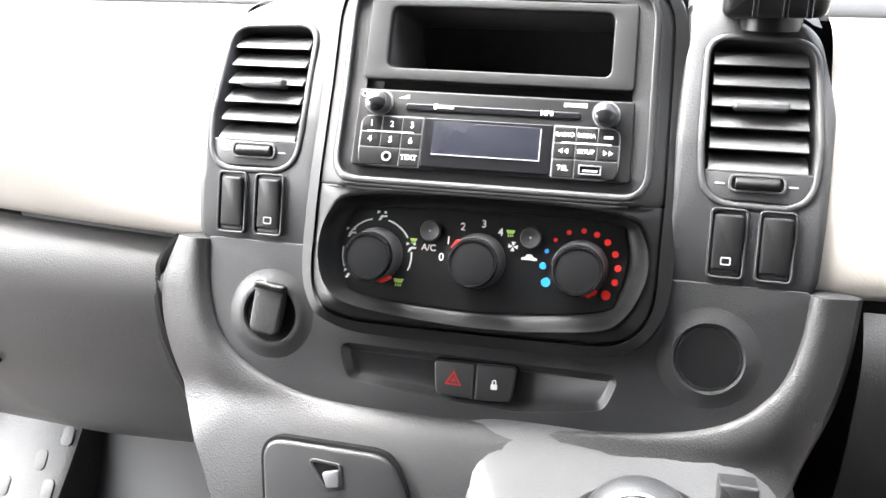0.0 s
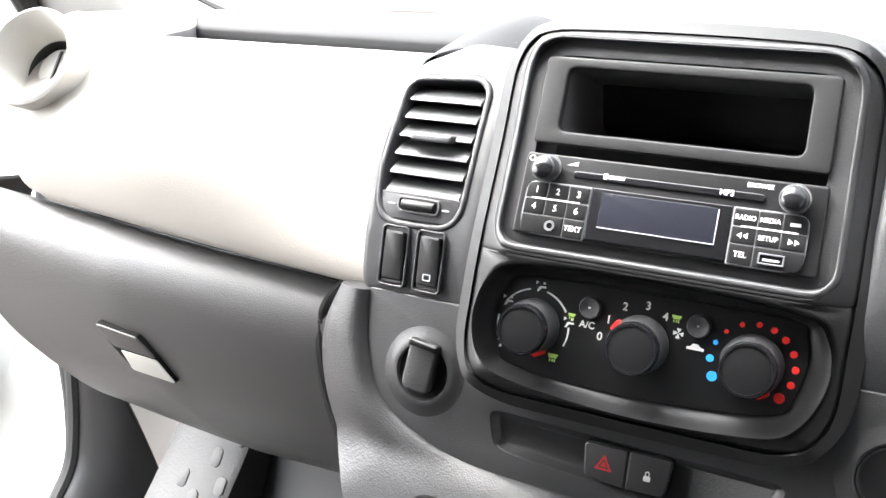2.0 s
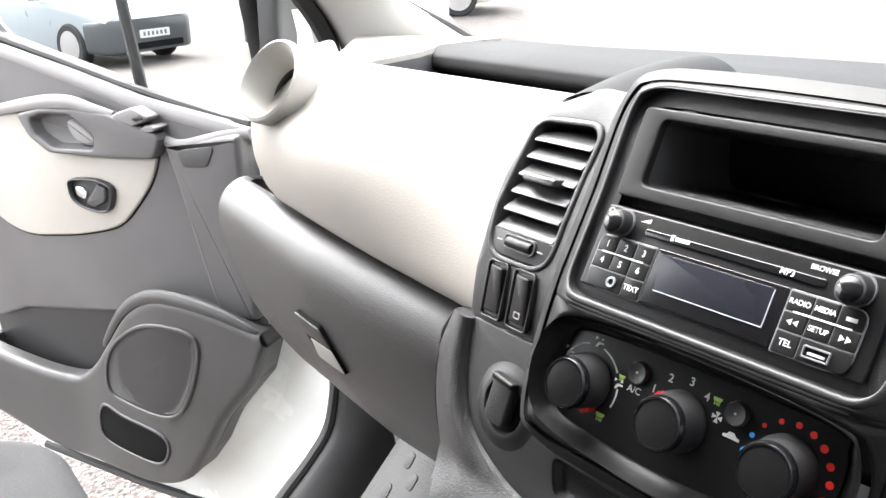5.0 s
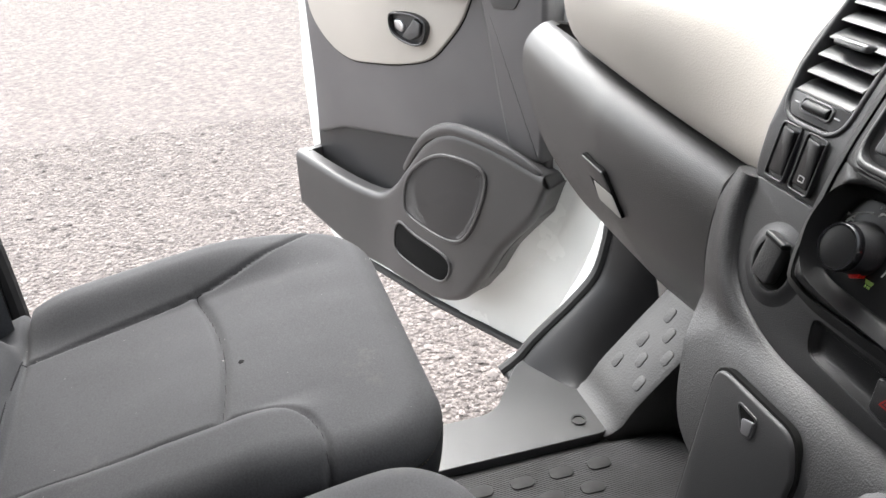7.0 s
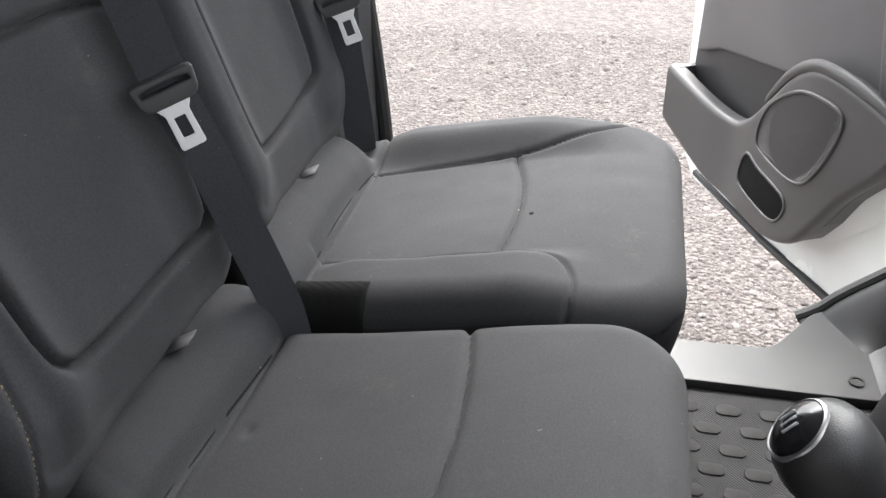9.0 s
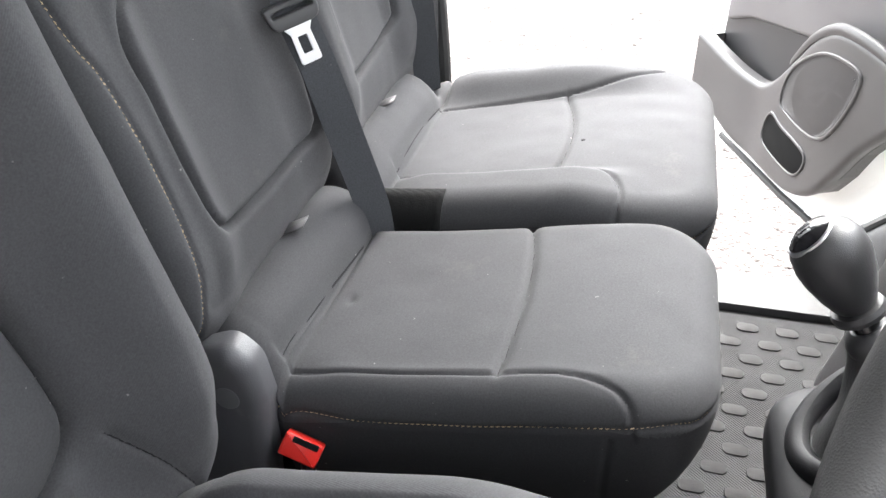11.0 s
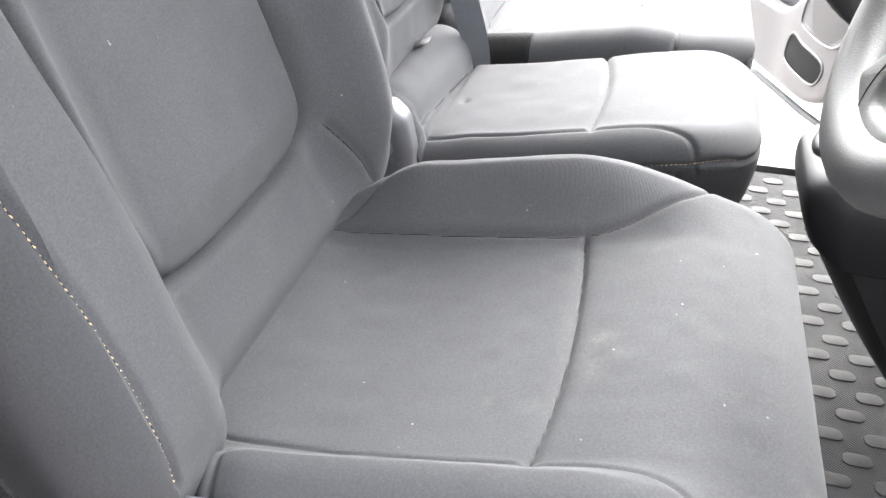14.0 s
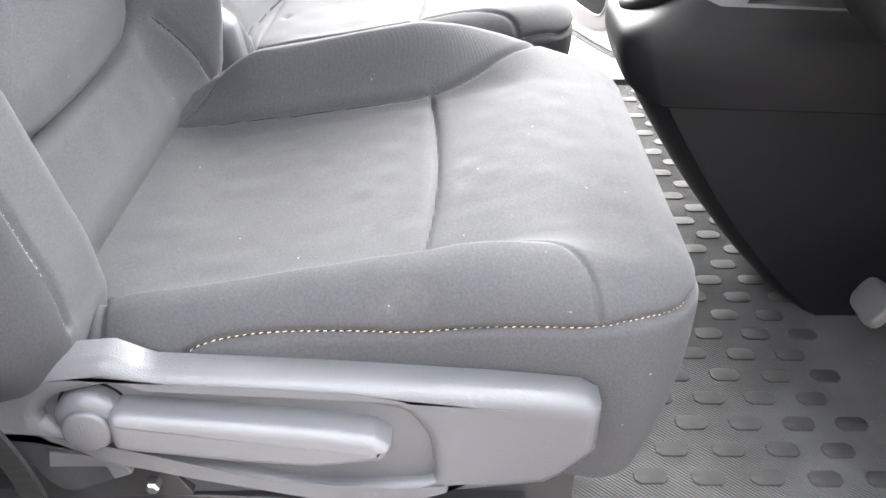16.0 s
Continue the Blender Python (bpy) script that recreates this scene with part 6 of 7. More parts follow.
upper_, under_ = evenly(rim_line, 64), evenly(low_line[::-1], 64)
rows = []
for t in [0.0, 0.004, 0.012, 0.024, 0.04, 0.06] + list(np.linspace(0.09, 0.91, 20)) + [0.94, 0.96, 0.976, 0.988, 0.996, 1.0]:
    row = []
    for p, q in zip(upper_, under_):
        e = min(min(t, 1 - t) * (q - p).length / 0.016, 1)
        m = p.lerp(q, t)
        row.append(Vector((m.x, m.y, 0.026 - 0.016 * (1 - math.sqrt(max(0, 1 - (1 - e) ** 2))))))
    rows.append(row)
rows.insert(0, [v_ + Vector((0, 0.0, -0.022)) for v_ in rows[0]])
rows.append([v_ + Vector((0, 0.006, -0.045)) for v_ in rows[-1]])
swell(dpart("pocket_front", ruled(rows), POCKET_GREY, "curved front wall of the map pocket"))
dpart("pocket_end", prism([Vector(p) for p in ((1.000, -0.03), (1.018, -0.03), (1.018, 0.122), (1.000, 0.122))], "z", -0.05, 0.018), POCKET_GREY, "pocket end wall")
dpart("pocket_back", slab(oriented(rounded([(1.012, -0.02), (1.006, 0.19), (0.90, 0.23), (0.87, 0.235), (0.56, 0.27), (0.60, -0.02)], 0.02)), -0.06, -0.030, 0.002), PLASTIC, "dark pocket lining")
shoulder = spline([(0.60, 0.185, 0.016), (0.520, 0.275, 0.018), (0.44, 0.322, 0.018), (0.36, 0.330, 0.018), (0.27, 0.316, 0.018), (0.19, 0.288, 0.016)], 8)
swell(dpart("pocket_shoulder", sweep(shoulder, [0.004 + 0.010 * math.sin(k / (len(shoulder) - 1) * math.pi) ** 0.5 for k in range(len(shoulder))], 10, 0.8, (0, 0, 1)), POCKET_GREY, "raised shoulder over the speaker"))
spk = [p - Vector((0.012, 0)) for p in loop([(0.602, 0.10), (0.575, 0.185), (0.47, 0.258), (0.36, 0.268), (0.335, 0.235), (0.375, 0.13), (0.43, 0.080), (0.55, 0.078)])]
swell(dpart("speaker_frame", rim(shrink(spk, -0.008), spk, 0.022, 0.031, 0.024, 0.003), POCKET_GREY, "raised speaker frame"))
sg = dpart("speaker_grille", stack_rings([lift(shrink(spk, 0.10 * k * 0.12), 0.0275) for k in range(7)], False, True), PLASTIC, "dark perforated speaker grille")
ribs_v, ribs_f = [], []
xs = [p.x for p in spk]
for k in range(52):
    zz = 0.084 + k * 0.0035
    cross = sorted(a.x + (b.x - a.x) * (zz - a.y) / (b.y - a.y) for a, b in zip(spk, spk[1:] + spk[:1]) if (a.y - zz) * (b.y - zz) < 0)
    if len(cross) >= 2:
        n0 = len(ribs_v)
        ribs_v += [(cross[0] + 0.003, zz - 0.0007, 0.0272), (cross[-1] - 0.003, zz - 0.0007, 0.0272), (cross[-1] - 0.003, zz, 0.0285), (cross[0] + 0.003, zz, 0.0285), (cross[-1] - 0.003, zz + 0.0007, 0.0272), (cross[0] + 0.003, zz + 0.0007, 0.0272)]
        ribs_f += [(n0, n0 + 1, n0 + 2, n0 + 3), (n0 + 3, n0 + 2, n0 + 4, n0 + 5)]
rb_ = solid("grille_ribs", ribs_v, ribs_f, PLASTIC, sg, "", m=DOOR)
rb_["kind"] = "stuff"
swell(sg)
cup = [p - Vector((0.012, 0)) for p in loop([(0.655, 0.006), (0.632, 0.046), (0.575, 0.035), (0.46, 0.023), (0.458, -0.020), (0.505, -0.046), (0.64, -0.036)])]
swell(dpart("bottle_hollow_lip", rim(shrink(cup, -0.007), cup, 0.022, 0.030, 0.010, 0.003), POCKET_GREY, "rounded lip of the bottle hollow"))
# no hole here: the hollow's darkness is painted as a flush plate
swell(dpart("bottle_hollow", slab(cup, 0.020, 0.0268, 0.0003), PITCH, "flat black plate painting the bottle hollow's shade"))

# window
win = oriented(rounded([(0.885, 0.788), (0.659, 0.732), (0.481, 0.688), (0.291, 0.649), (0.205, 0.655), (0.190, 0.852), (0.26, 1.02), (0.48, 1.20), (0.95, 1.22), (0.945, 0.90), (0.915, 0.815)], [0.03, 0.05, 0.05, 0.05, 0.02, 0.08, 0.1, 0.1, 0.08, 0.05, 0.03], 6))
fo = shrink(win, -0.013)
dpart("window_frame", rim(fo, win, -0.11, -0.058, -0.11, 0.004), RUBBER, "black window seal")
dpart("window_frame_outer", rim(shrink(fo, -0.04), fo, -0.13, -0.085, -0.13, 0.008), WHITE, "white painted window frame")
dpart("mirror_corner", slab(oriented(rounded([(0.196, 0.66), (0.186, 0.852), (0.25, 1.02), (0.20, 1.03), (0.128, 0.86), (0.150, 0.66)], 0.012)), -0.10, -0.050, 0.014, 5), PLASTIC_MID, "dark plastic corner trim behind the mirror")
pn = dpart("pane", slab(win, -0.096, -0.092, 0.0005), CLEAR, "clear side window")
pn.visible_shadow = False
dpart("divider", sweep([(0.494, 0.66, -0.085), (0.518, 0.853, -0.085), (0.555, 1.19, -0.085)], 0.011, 8, 1.0), RUBBER, "black upright window divider")

dpart("window_sill_seal", sweep(spline([(0.925, 0.86, -0.056), (0.906, 0.812, -0.056), (0.862, 0.790, -0.054), (0.659, 0.742, -0.050), (0.481, 0.699, -0.048), (0.291, 0.660, -0.048), (0.21, 0.648, -0.048)], 8), 0.0085, 8), RUBBER, "black rubber lip along the window sill")

# ---- seats ----
def seat_height(y, rear, seam, front):
    """The cushion's level along the van, from its rear edge to its front edge."""
    ys = np.linspace(-0.35, 0.55, 451)
    level = np.interp(ys, [-0.20, -0.10, 0.0, seam[0] - 0.03, seam[0], seam[0] + 0.02, 0.28, 0.34, 0.40], [rear + 0.012, rear, rear + 0.015, seam[1] - 0.003, seam[1], seam[1] + 0.008, front, front - 0.001, front - 0.012])
    for _ in range(2):
        level = np.convolve(np.pad(level, 12, mode="edge"), np.ones(25) / 25, mode="valid")
    return np.interp(y, ys, level)


def smooth(a, b, x):
    t = np.clip((x - a) / (b - a), 0, 1)
    return t * t * (3 - 2 * t)


def flat(points, n=8):
    return [(p.x, p.y) for p in spline([Vector((*p, 0)) for p in points], n)]


GROUPB = "passenger bench seats"
ID = Matrix()

# driver's seat
s3 = thing("driver_seat", (0.465, 0.10, 0.0), "charcoal cloth driver's seat with pale stitching and grey side trim", "seat")


def h3(x, y):
    base = seat_height(y, 0.306, (0.171, 0.352), 0.384)
    inner = smooth(0.322, 0.240, x) * (0.075 * smooth(-0.18, -0.02, y) * smooth(0.345, 0.14, y))
    outer = smooth(0.632, 0.690, x) * (0.040 * smooth(-0.16, -0.04, y) * smooth(0.34, 0.18, y))
    hollow = -0.010 * np.exp(-(((x - 0.47) / 0.13) ** 2) - ((y - 0.03) / 0.12) ** 2)
    return base + inner + outer + hollow


cross = flat([(0.304, 0.170), (0.37, 0.176), (0.47, 0.180), (0.57, 0.176), (0.641, 0.167)])
left = flat([(0.292, -0.15), (0.298, -0.05), (0.302, 0.06), (0.304, 0.171), (0.290, 0.225), (0.255, 0.275), (0.215, 0.300)])
right = flat([(0.630, -0.15), (0.636, -0.05), (0.640, 0.06), (0.641, 0.170), (0.646, 0.225), (0.662, 0.262), (0.695, 0.290), (0.742, 0.300)])
ES = 0.045
# the cloth's edge beyond the top: outer stitch line
q_st = 0.055
def on_side(h, x_edge, edge, y, z):
    """Where on the flat cloth a point of the right-hand side lies, from its place along the van and its height."""
    return x_edge - edge + edge * math.pi / 2 + float(h(np.array(x_edge - edge), np.array(y))) - edge - z


stitch3 = flat([(on_side(h3, 0.722, ES, y, z), y) for y, z in ((-0.016, 0.303), (0.004, 0.328), (0.050, 0.341), (0.112, 0.345), (0.193, 0.347), (0.265, 0.350), (0.305, 0.352))] + [(0.716, 0.358), (0.690, 0.385), (0.645, 0.400), (0.55, 0.402), (0.40, 0.402), (0.30, 0.400)])
seams3 = [(cross, 0.0062, 0.0085), (left, 0.005, 0.0040), (right, 0.0026, 0.0028), (stitch3, 0.004, 0.005), (flat([(0.66, -0.09), (0.70, -0.085), (0.78, -0.08)]), 0.004, 0.005), (flat([(0.66, -0.075), (0.70, -0.07), (0.78, -0.062)]), 0.003, 0.004), (flat([(0.215, -0.065), (0.255, -0.082), (0.292, -0.126)]), 0.004, 0.005), (flat([(0.13, -0.055), (0.18, -0.06), (0.215, -0.065)]), 0.004, 0.005)]


def r3(x, y, q):
    lx = np.interp(y, [-0.15, 0.171, 0.225, 0.275, 0.300], [0.292, 0.304, 0.290, 0.255, 0.215], right=-1)
    rx = np.interp(y, [-0.15, 0.170, 0.225, 0.262, 0.290, 0.300], [0.630, 0.641, 0.646, 0.662, 0.695, 0.742], right=9)
    cy = 0.169 + 0.011 * np.clip(1 - ((x - 0.472) / 0.168) ** 2, 0, 1)
    lab = np.where(x < lx, 2, np.where(x > rx, 3, np.where(y < cy, 0, 1)))
    return np.where(q > q_st + 0.012, 4, lab)


pl = pad(s3, ["cushion_centre", "cushion_front", "cushion_bolster", "cushion_bolster", "cushion_skirt"], (0.205, 0.722, -0.20, 0.388), 0.035, ES, 0.17, h3, seams3, r3, ID, [CLOTH, CLOTH, CLOTH_RIB, CLOTH, CLOTH], step=0.002, tuck=0.16)
stitching(pl, stitch3, s3, THREAD)

LEAN = Matrix(((1, 0, 0, 0), (0, -0.287, 0.958, -0.15), (0, 0.958, 0.287, 0.42), (0, 0, 0, 1)))


def d3(x, w):
    side = smooth(0.145, 0.235, np.abs(x - 0.430))
    rise = 0.062 * side * np.where(x > 0.43, smooth(-0.20, -0.03, w), smooth(-0.17, 0.0, w)) + 0.012 * smooth(-0.02, -0.12, w)
    left_only = 0.022 * smooth(0.30, 0.20, x) * smooth(-0.14, 0.05, w)
    puff = 0.010 * smooth(0.0, 0.05, w) * smooth(0.20, 0.13, np.abs(x - 0.435))
    return -0.008 + rise + left_only + puff


ins3 = flat([(0.290, 0.60), (0.279, 0.26), (0.273, 0.15), (0.269, 0.07), (0.276, 0.022), (0.306, 0.000), (0.345, -0.007), (0.43, -0.010), (0.545, -0.005), (0.590, 0.012), (0.613, 0.06), (0.637, 0.14), (0.660, 0.26), (0.688, 0.60)], 10)
fold = flat([(0.258, 0.006), (0.235, -0.05), (0.212, -0.105)])
outer3 = flat([(0.726, -0.085), (0.725, -0.06), (0.722, 0.002), (0.727, 0.074), (0.736, 0.137), (0.752, 0.26), (0.77, 0.60)])


def rb3(x, w, q):
    lx = np.interp(w, [-0.008, 0.0, 0.022, 0.07, 0.15, 0.26, 0.6], [0.345, 0.306, 0.276, 0.269, 0.273, 0.279, 0.290])
    rx = np.interp(w, [-0.005, 0.012, 0.06, 0.14, 0.26, 0.6], [0.545, 0.590, 0.613, 0.637, 0.660, 0.688])
    ins = (w > -0.008) & (x > lx) & (x < rx)
    lab = np.where(ins, 0, np.where(x > 0.73, 2, np.where((x < 0.30) & (w > -0.1), 1, 3)))
    return lab


# the outer side's shade is painted with the darker cloth
pb = pad(s3, ["backrest_centre", "backrest_bolster", "backrest_side", "backrest_lower"], (0.150, 0.782, -0.135, 0.62), 0.03, 0.05, 0.10, d3, [(ins3, 0.020, 0.008), (fold, 0.004, 0.004), (outer3, 0.004, 0.0035)], rb3, LEAN, [CLOTH, CLOTH_RIB, CLOTH_SHADED, CLOTH], tuck=0.0)
stitching(pb, outer3, s3, THREAD)

# side trim of the driver's seat with its height lever
SX = Matrix(((0, 0, 1, 0.700), (1, 0, 0, 0), (0, 1, 0, 0), (0, 0, 0, 1)))
tr = rounded([(-0.26, 0.300), (-0.145, 0.329), (-0.046, 0.3405), (-0.026, 0.3275), (0.113, 0.321), (0.234, 0.313), (0.303, 0.306), (0.303, 0.256), (0.270, 0.222), (0.160, 0.207), (0.056, 0.213), (-0.045, 0.244), (-0.12, 0.262), (-0.26, 0.262)], [0.02, 0.05, 0.02, 0.02, 0.03, 0.03, 0.010, 0.010, 0.03, 0.05, 0.06, 0.05, 0.02, 0.02])
hollow = rounded([(-0.112, 0.285), (-0.092, 0.306), (-0.044, 0.3185), (-0.032, 0.3105), (0.036, 0.308), (0.118, 0.303), (0.160, 0.296), (0.178, 0.268), (0.182, 0.222), (0.10, 0.217), (0.0, 0.240), (-0.060, 0.256)], [0.012, 0.02, 0.012, 0.012, 0.03, 0.03, 0.022, 0.03, 0.008, 0.03, 0.04, 0.03])
part("side_trim", holed(tr, hollow, 0.022, 0.052, 0.036, 0.012), SEATTRIM, s3, "smooth grey plastic side trim", SX)
part("pivot_gap", slab(disc2(-0.069, 0.287, 0.0275, 48), 0.034, 0.0405, 0.0004), PITCH, s3, "", SX)
part("hollow_floor", slab(shrink(hollow, -0.003), 0.022, 0.040, 0.0005), SEATTRIM, s3, "hollow behind the lever", SX)
part("height_lever", slab(rounded([(-0.052, 0.303), (0.036, 0.2955), (0.10, 0.289), (0.138, 0.2825), (0.151, 0.272), (0.145, 0.260), (0.094, 0.2525), (0.029, 0.2575), (-0.052, 0.268)], [0.01, 0.03, 0.03, 0.008, 0.006, 0.008, 0.02, 0.04, 0.01]), 0.036, 0.066, 0.0085, 6), LEVER, s3, "pale grey height lever", SX)
part("lever_pivot", slab(disc2(-0.069, 0.287, 0.0255, 48), 0.028, 0.058, 0.010, 5), SEATTRIM, s3, "round lever pivot", SX)
part("pivot_cap", slab(disc2(-0.069, 0.284, 0.0185, 40), 0.056, 0.0625, 0.003), SEATTRIM, s3, "", SX)
# frame under the seat
part("seat_rail", slab(rounded([(-0.26, 0.165), (0.26, 0.150), (0.26, 0.11), (-0.26, 0.11)], 0.004), -0.02, 0.006, 0.002), PLASTIC, s3, "black steel seat rail", SX)
part("frame_bracket", slab(rounded([(-0.125, 0.226), (-0.072, 0.220), (-0.062, 0.203), (-0.078, 0.196), (-0.082, 0.210), (-0.128, 0.209)], 0.0015), 0.010, 0.024, 0.001), SATIN, s3, "bent grey steel bracket", SX)
part("frame_plate", slab(rounded([(-0.150, 0.203), (-0.040, 0.205), (-0.020, 0.165), (-0.150, 0.160)], 0.003), 0.000, 0.012, 0.001), PLASTIC, s3, "black frame plate", SX)
part("bolt", lathe([(0.006, 0.02), (0.006, 0.029), (0.004, 0.031)], 6, (-0.047, 0.191)), STEEL, s3, "hexagon bolt", SX)
part("adjuster_bar", sweep(spline([(0.66, 0.24, 0.16), (0.66, 0.30, 0.15), (0.62, 0.33, 0.14), (0.45, 0.33, 0.14)], 6), 0.006, 10), CHROME, s3, "bright adjuster bar")
part("seat_pan", block(0.25, 0.69, -0.20, 0.30, 0.06, 0.20), PLASTIC, s3, "black seat base")

# middle seat
s2 = thing("passenger_seat", (-0.12, 0.10, 0.0), "charcoal cloth middle seat with pale stitching", "seat", GROUPB)


def h2(x, y):
    base = seat_height(y, 0.312, (0.142, 0.350), 0.378)
    roll = 0.064 * np.clip(1 - ((y + 0.140) / 0.055) ** 2, 0, 1) ** 0.6
    ridge = 0.005 * np.exp(-(((x - 0.040) / 0.020) ** 2)) * smooth(-0.10, 0.0, y) * smooth(0.34, 0.12, y)
    dip = -0.010 * smooth(0.0, 0.06, x) * smooth(-0.02, -0.10, y)
    dimple = -0.004 * np.exp(-(((x + 0.110) / 0.010) ** 2) - ((y + 0.062) / 0.006) ** 2)
    return base + roll + ridge + dip + dimple - 0.006 * np.exp(-(((x + 0.13) / 0.11) ** 2) - ((y - 0.02) / 0.08) ** 2)


cross2 = flat([(-0.345, 0.128), (-0.288, 0.134), (-0.20, 0.147), (-0.10, 0.151), (0.025, 0.143)])
left2 = flat([(0.028, -0.095), (0.027, 0.0), (0.025, 0.143), (0.024, 0.205), (0.036, 0.250), (0.058, 0.276), (0.095, 0.286)])
rear2 = flat([(-0.36, -0.086), (-0.255, -0.086), (-0.10, -0.090), (0.028, -0.095)])
stitch2 = flat([(0.010, -0.225), (0.045, -0.200), (0.070, -0.165)] + [(on_side(h2, 0.062, 0.04, y, z), y) for y, z in ((-0.115, 0.292), (-0.075, 0.282), (0.0, 0.286), (0.12, 0.305), (0.23, 0.328), (0.28, 0.338))] + [(0.066, 0.330), (0.044, 0.365), (-0.01, 0.386), (-0.15, 0.392), (-0.28, 0.390)])


def r2(x, y, q):
    lx = np.interp(y, [-0.10, 0.143, 0.205, 0.25, 0.276], [0.028, 0.025, 0.024, 0.036, 0.058], right=9)
    cy = np.interp(x, [-0.345, -0.288, -0.20, -0.10, 0.026], [0.128, 0.134, 0.147, 0.151, 0.143])
    lab = np.where(y < -0.088, 3, np.where(x > lx, 2, np.where(y < cy, 0, 1)))
    return np.where(q > 0.068, 4, lab)


# shade on the skirt comes from the darker cloth copy
p2 = pad(s2, ["cushion_centre", "cushion_front", "cushion_bolster", "cushion_roll", "cushion_skirt"], (-0.298, 0.062, -0.205, 0.368), 0.045, 0.04, 0.19, h2, [(cross2, 0.006, 0.007), (left2, 0.0036, 0.0030), (rear2, 0.011, 0.006), (stitch2, 0.003, 0.004), (flat([(0.100, 0.262), (0.16, 0.262), (0.25, 0.262)]), 0.004, 0.003)], r2, ID, [CLOTH, CLOTH, CLOTH, CLOTH, CLOTH_SHADED], tuck=0.35)
stitching(p2, stitch2, s2, THREAD)


def d2(x, w):
    return 0.000 + (0.022 - 0.010 * smooth(0.0, 0.04, x)) * smooth(0.085, 0.16, np.abs(x + 0.128)) * smooth(-0.08, 0.06, w) - 0.014 * smooth(0.04, -0.05, w)


ins2 = flat([(-0.13, 0.300), (-0.25, 0.292), (-0.283, 0.262), (-0.280, 0.21), (-0.272, 0.075), (-0.262, 0.045), (-0.235, 0.034), (-0.13, 0.032), (-0.04, 0.036), (-0.005, 0.050), (0.012, 0.085), (0.016, 0.20), (0.017, 0.262), (-0.015, 0.292), (-0.13, 0.300)], 10)


def rb2(x, w, q):
    rx = np.interp(w, [0.035, 0.05, 0.085, 0.2, 0.6], [-0.04, -0.005, 0.012, 0.016, 0.02])
    lx = np.interp(w, [0.035, 0.045, 0.075, 0.21, 0.6], [-0.235, -0.262, -0.272, -0.28, -0.288])
    return np.where((w > 0.034) & (w < 0.297) & (x > lx) & (x < rx), 0, np.where(w > 0.04, 1, 2))


edge2 = flat([(0.082, -0.045), (0.070, 0.0), (0.058, 0.086), (0.057, 0.162), (0.065, 0.24), (0.086, 0.32), (0.10, 0.6)])
b2 = pad(s2, ["backrest_centre", "backrest_border", "backrest_lower"], (-0.318, 0.100, -0.056, 0.62), 0.03, 0.035, 0.11, d2, [(ins2, 0.013, 0.006), (edge2, 0.003, 0.003)], rb2, LEAN, [CLOTH, CLOTH, CLOTH], tuck=0.0)
stitching(b2, edge2, s2, THREAD)
part("hinge_cover", slab(rounded([(-0.25, 0.325), (-0.172, 0.366), (-0.124, 0.386), (-0.098, 0.364), (-0.089, 0.315), (-0.092, 0.25), (-0.098, 0.12), (-0.25, 0.12)], [0.03, 0.03, 0.022, 0.03, 0.03, 0.03, 0.01, 0.01]), 0.006, 0.044, 0.018, 6), SEATTRIM, s2, "smooth grey hinge cover", Matrix(((0, 0, 1, 0.050), (1, 0, 0, 0), (0, 1, 0, 0), (0, 0, 0, 1))))
part("cover_plug", slab(disc2(-0.128, 0.322, 0.015, 28), 0.036, 0.0445, 0.002), SATIN, s2, "", Matrix(((0, 0, 1, 0.050), (1, 0, 0, 0), (0, 1, 0, 0), (0, 0, 0, 1))))
part("seat_base", block(-0.60, 0.02, -0.20, 0.30, 0.0, 0.16), PLASTIC, s2, "black bench base")

# outer seat
s1 = thing("passenger_seat", (-0.54, 0.10, 0.0), "charcoal cloth outer seat with faint dusty stains", "seat", GROUPB)


def h1(x, y):
    base = seat_height(y, 0.318, (0.138, 0.355), 0.382)
    roll = 0.062 * np.clip(1 - ((y + 0.142) / 0.055) ** 2, 0, 1) ** 0.6 * smooth(-0.72, -0.66, x)
    outer = smooth(-0.680, -0.750, x) * 0.036 * smooth(-0.16, -0.02, y) * smooth(0.36, 0.12, y)
    inner = smooth(-0.425, -0.380, x) * 0.022 * smooth(-0.12, -0.03, y) * smooth(0.28, 0.16, y)
    return base + roll + outer + inner - 0.006 * np.exp(-(((x + 0.56) / 0.11) ** 2) - ((y - 0.02) / 0.08) ** 2)


cross1 = flat([(-0.698, 0.130), (-0.62, 0.148), (-0.55, 0.155), (-0.48, 0.152), (-0.419, 0.143)])
rt1 = flat([(-0.412, -0.09), (-0.415, 0.0), (-0.419, 0.143), (-0.405, 0.195), (-0.375, 0.228), (-0.335, 0.240), (-0.300, 0.238), (-0.26, 0.236)])
lt1 = flat([(-0.668, -0.09), (-0.685, 0.0), (-0.698, 0.130), (-0.712, 0.19), (-0.745, 0.255), (-0.79, 0.31)])
rear1 = flat([(-0.80, -0.088), (-0.668, -0.090), (-0.54, -0.094), (-0.412, -0.092)])


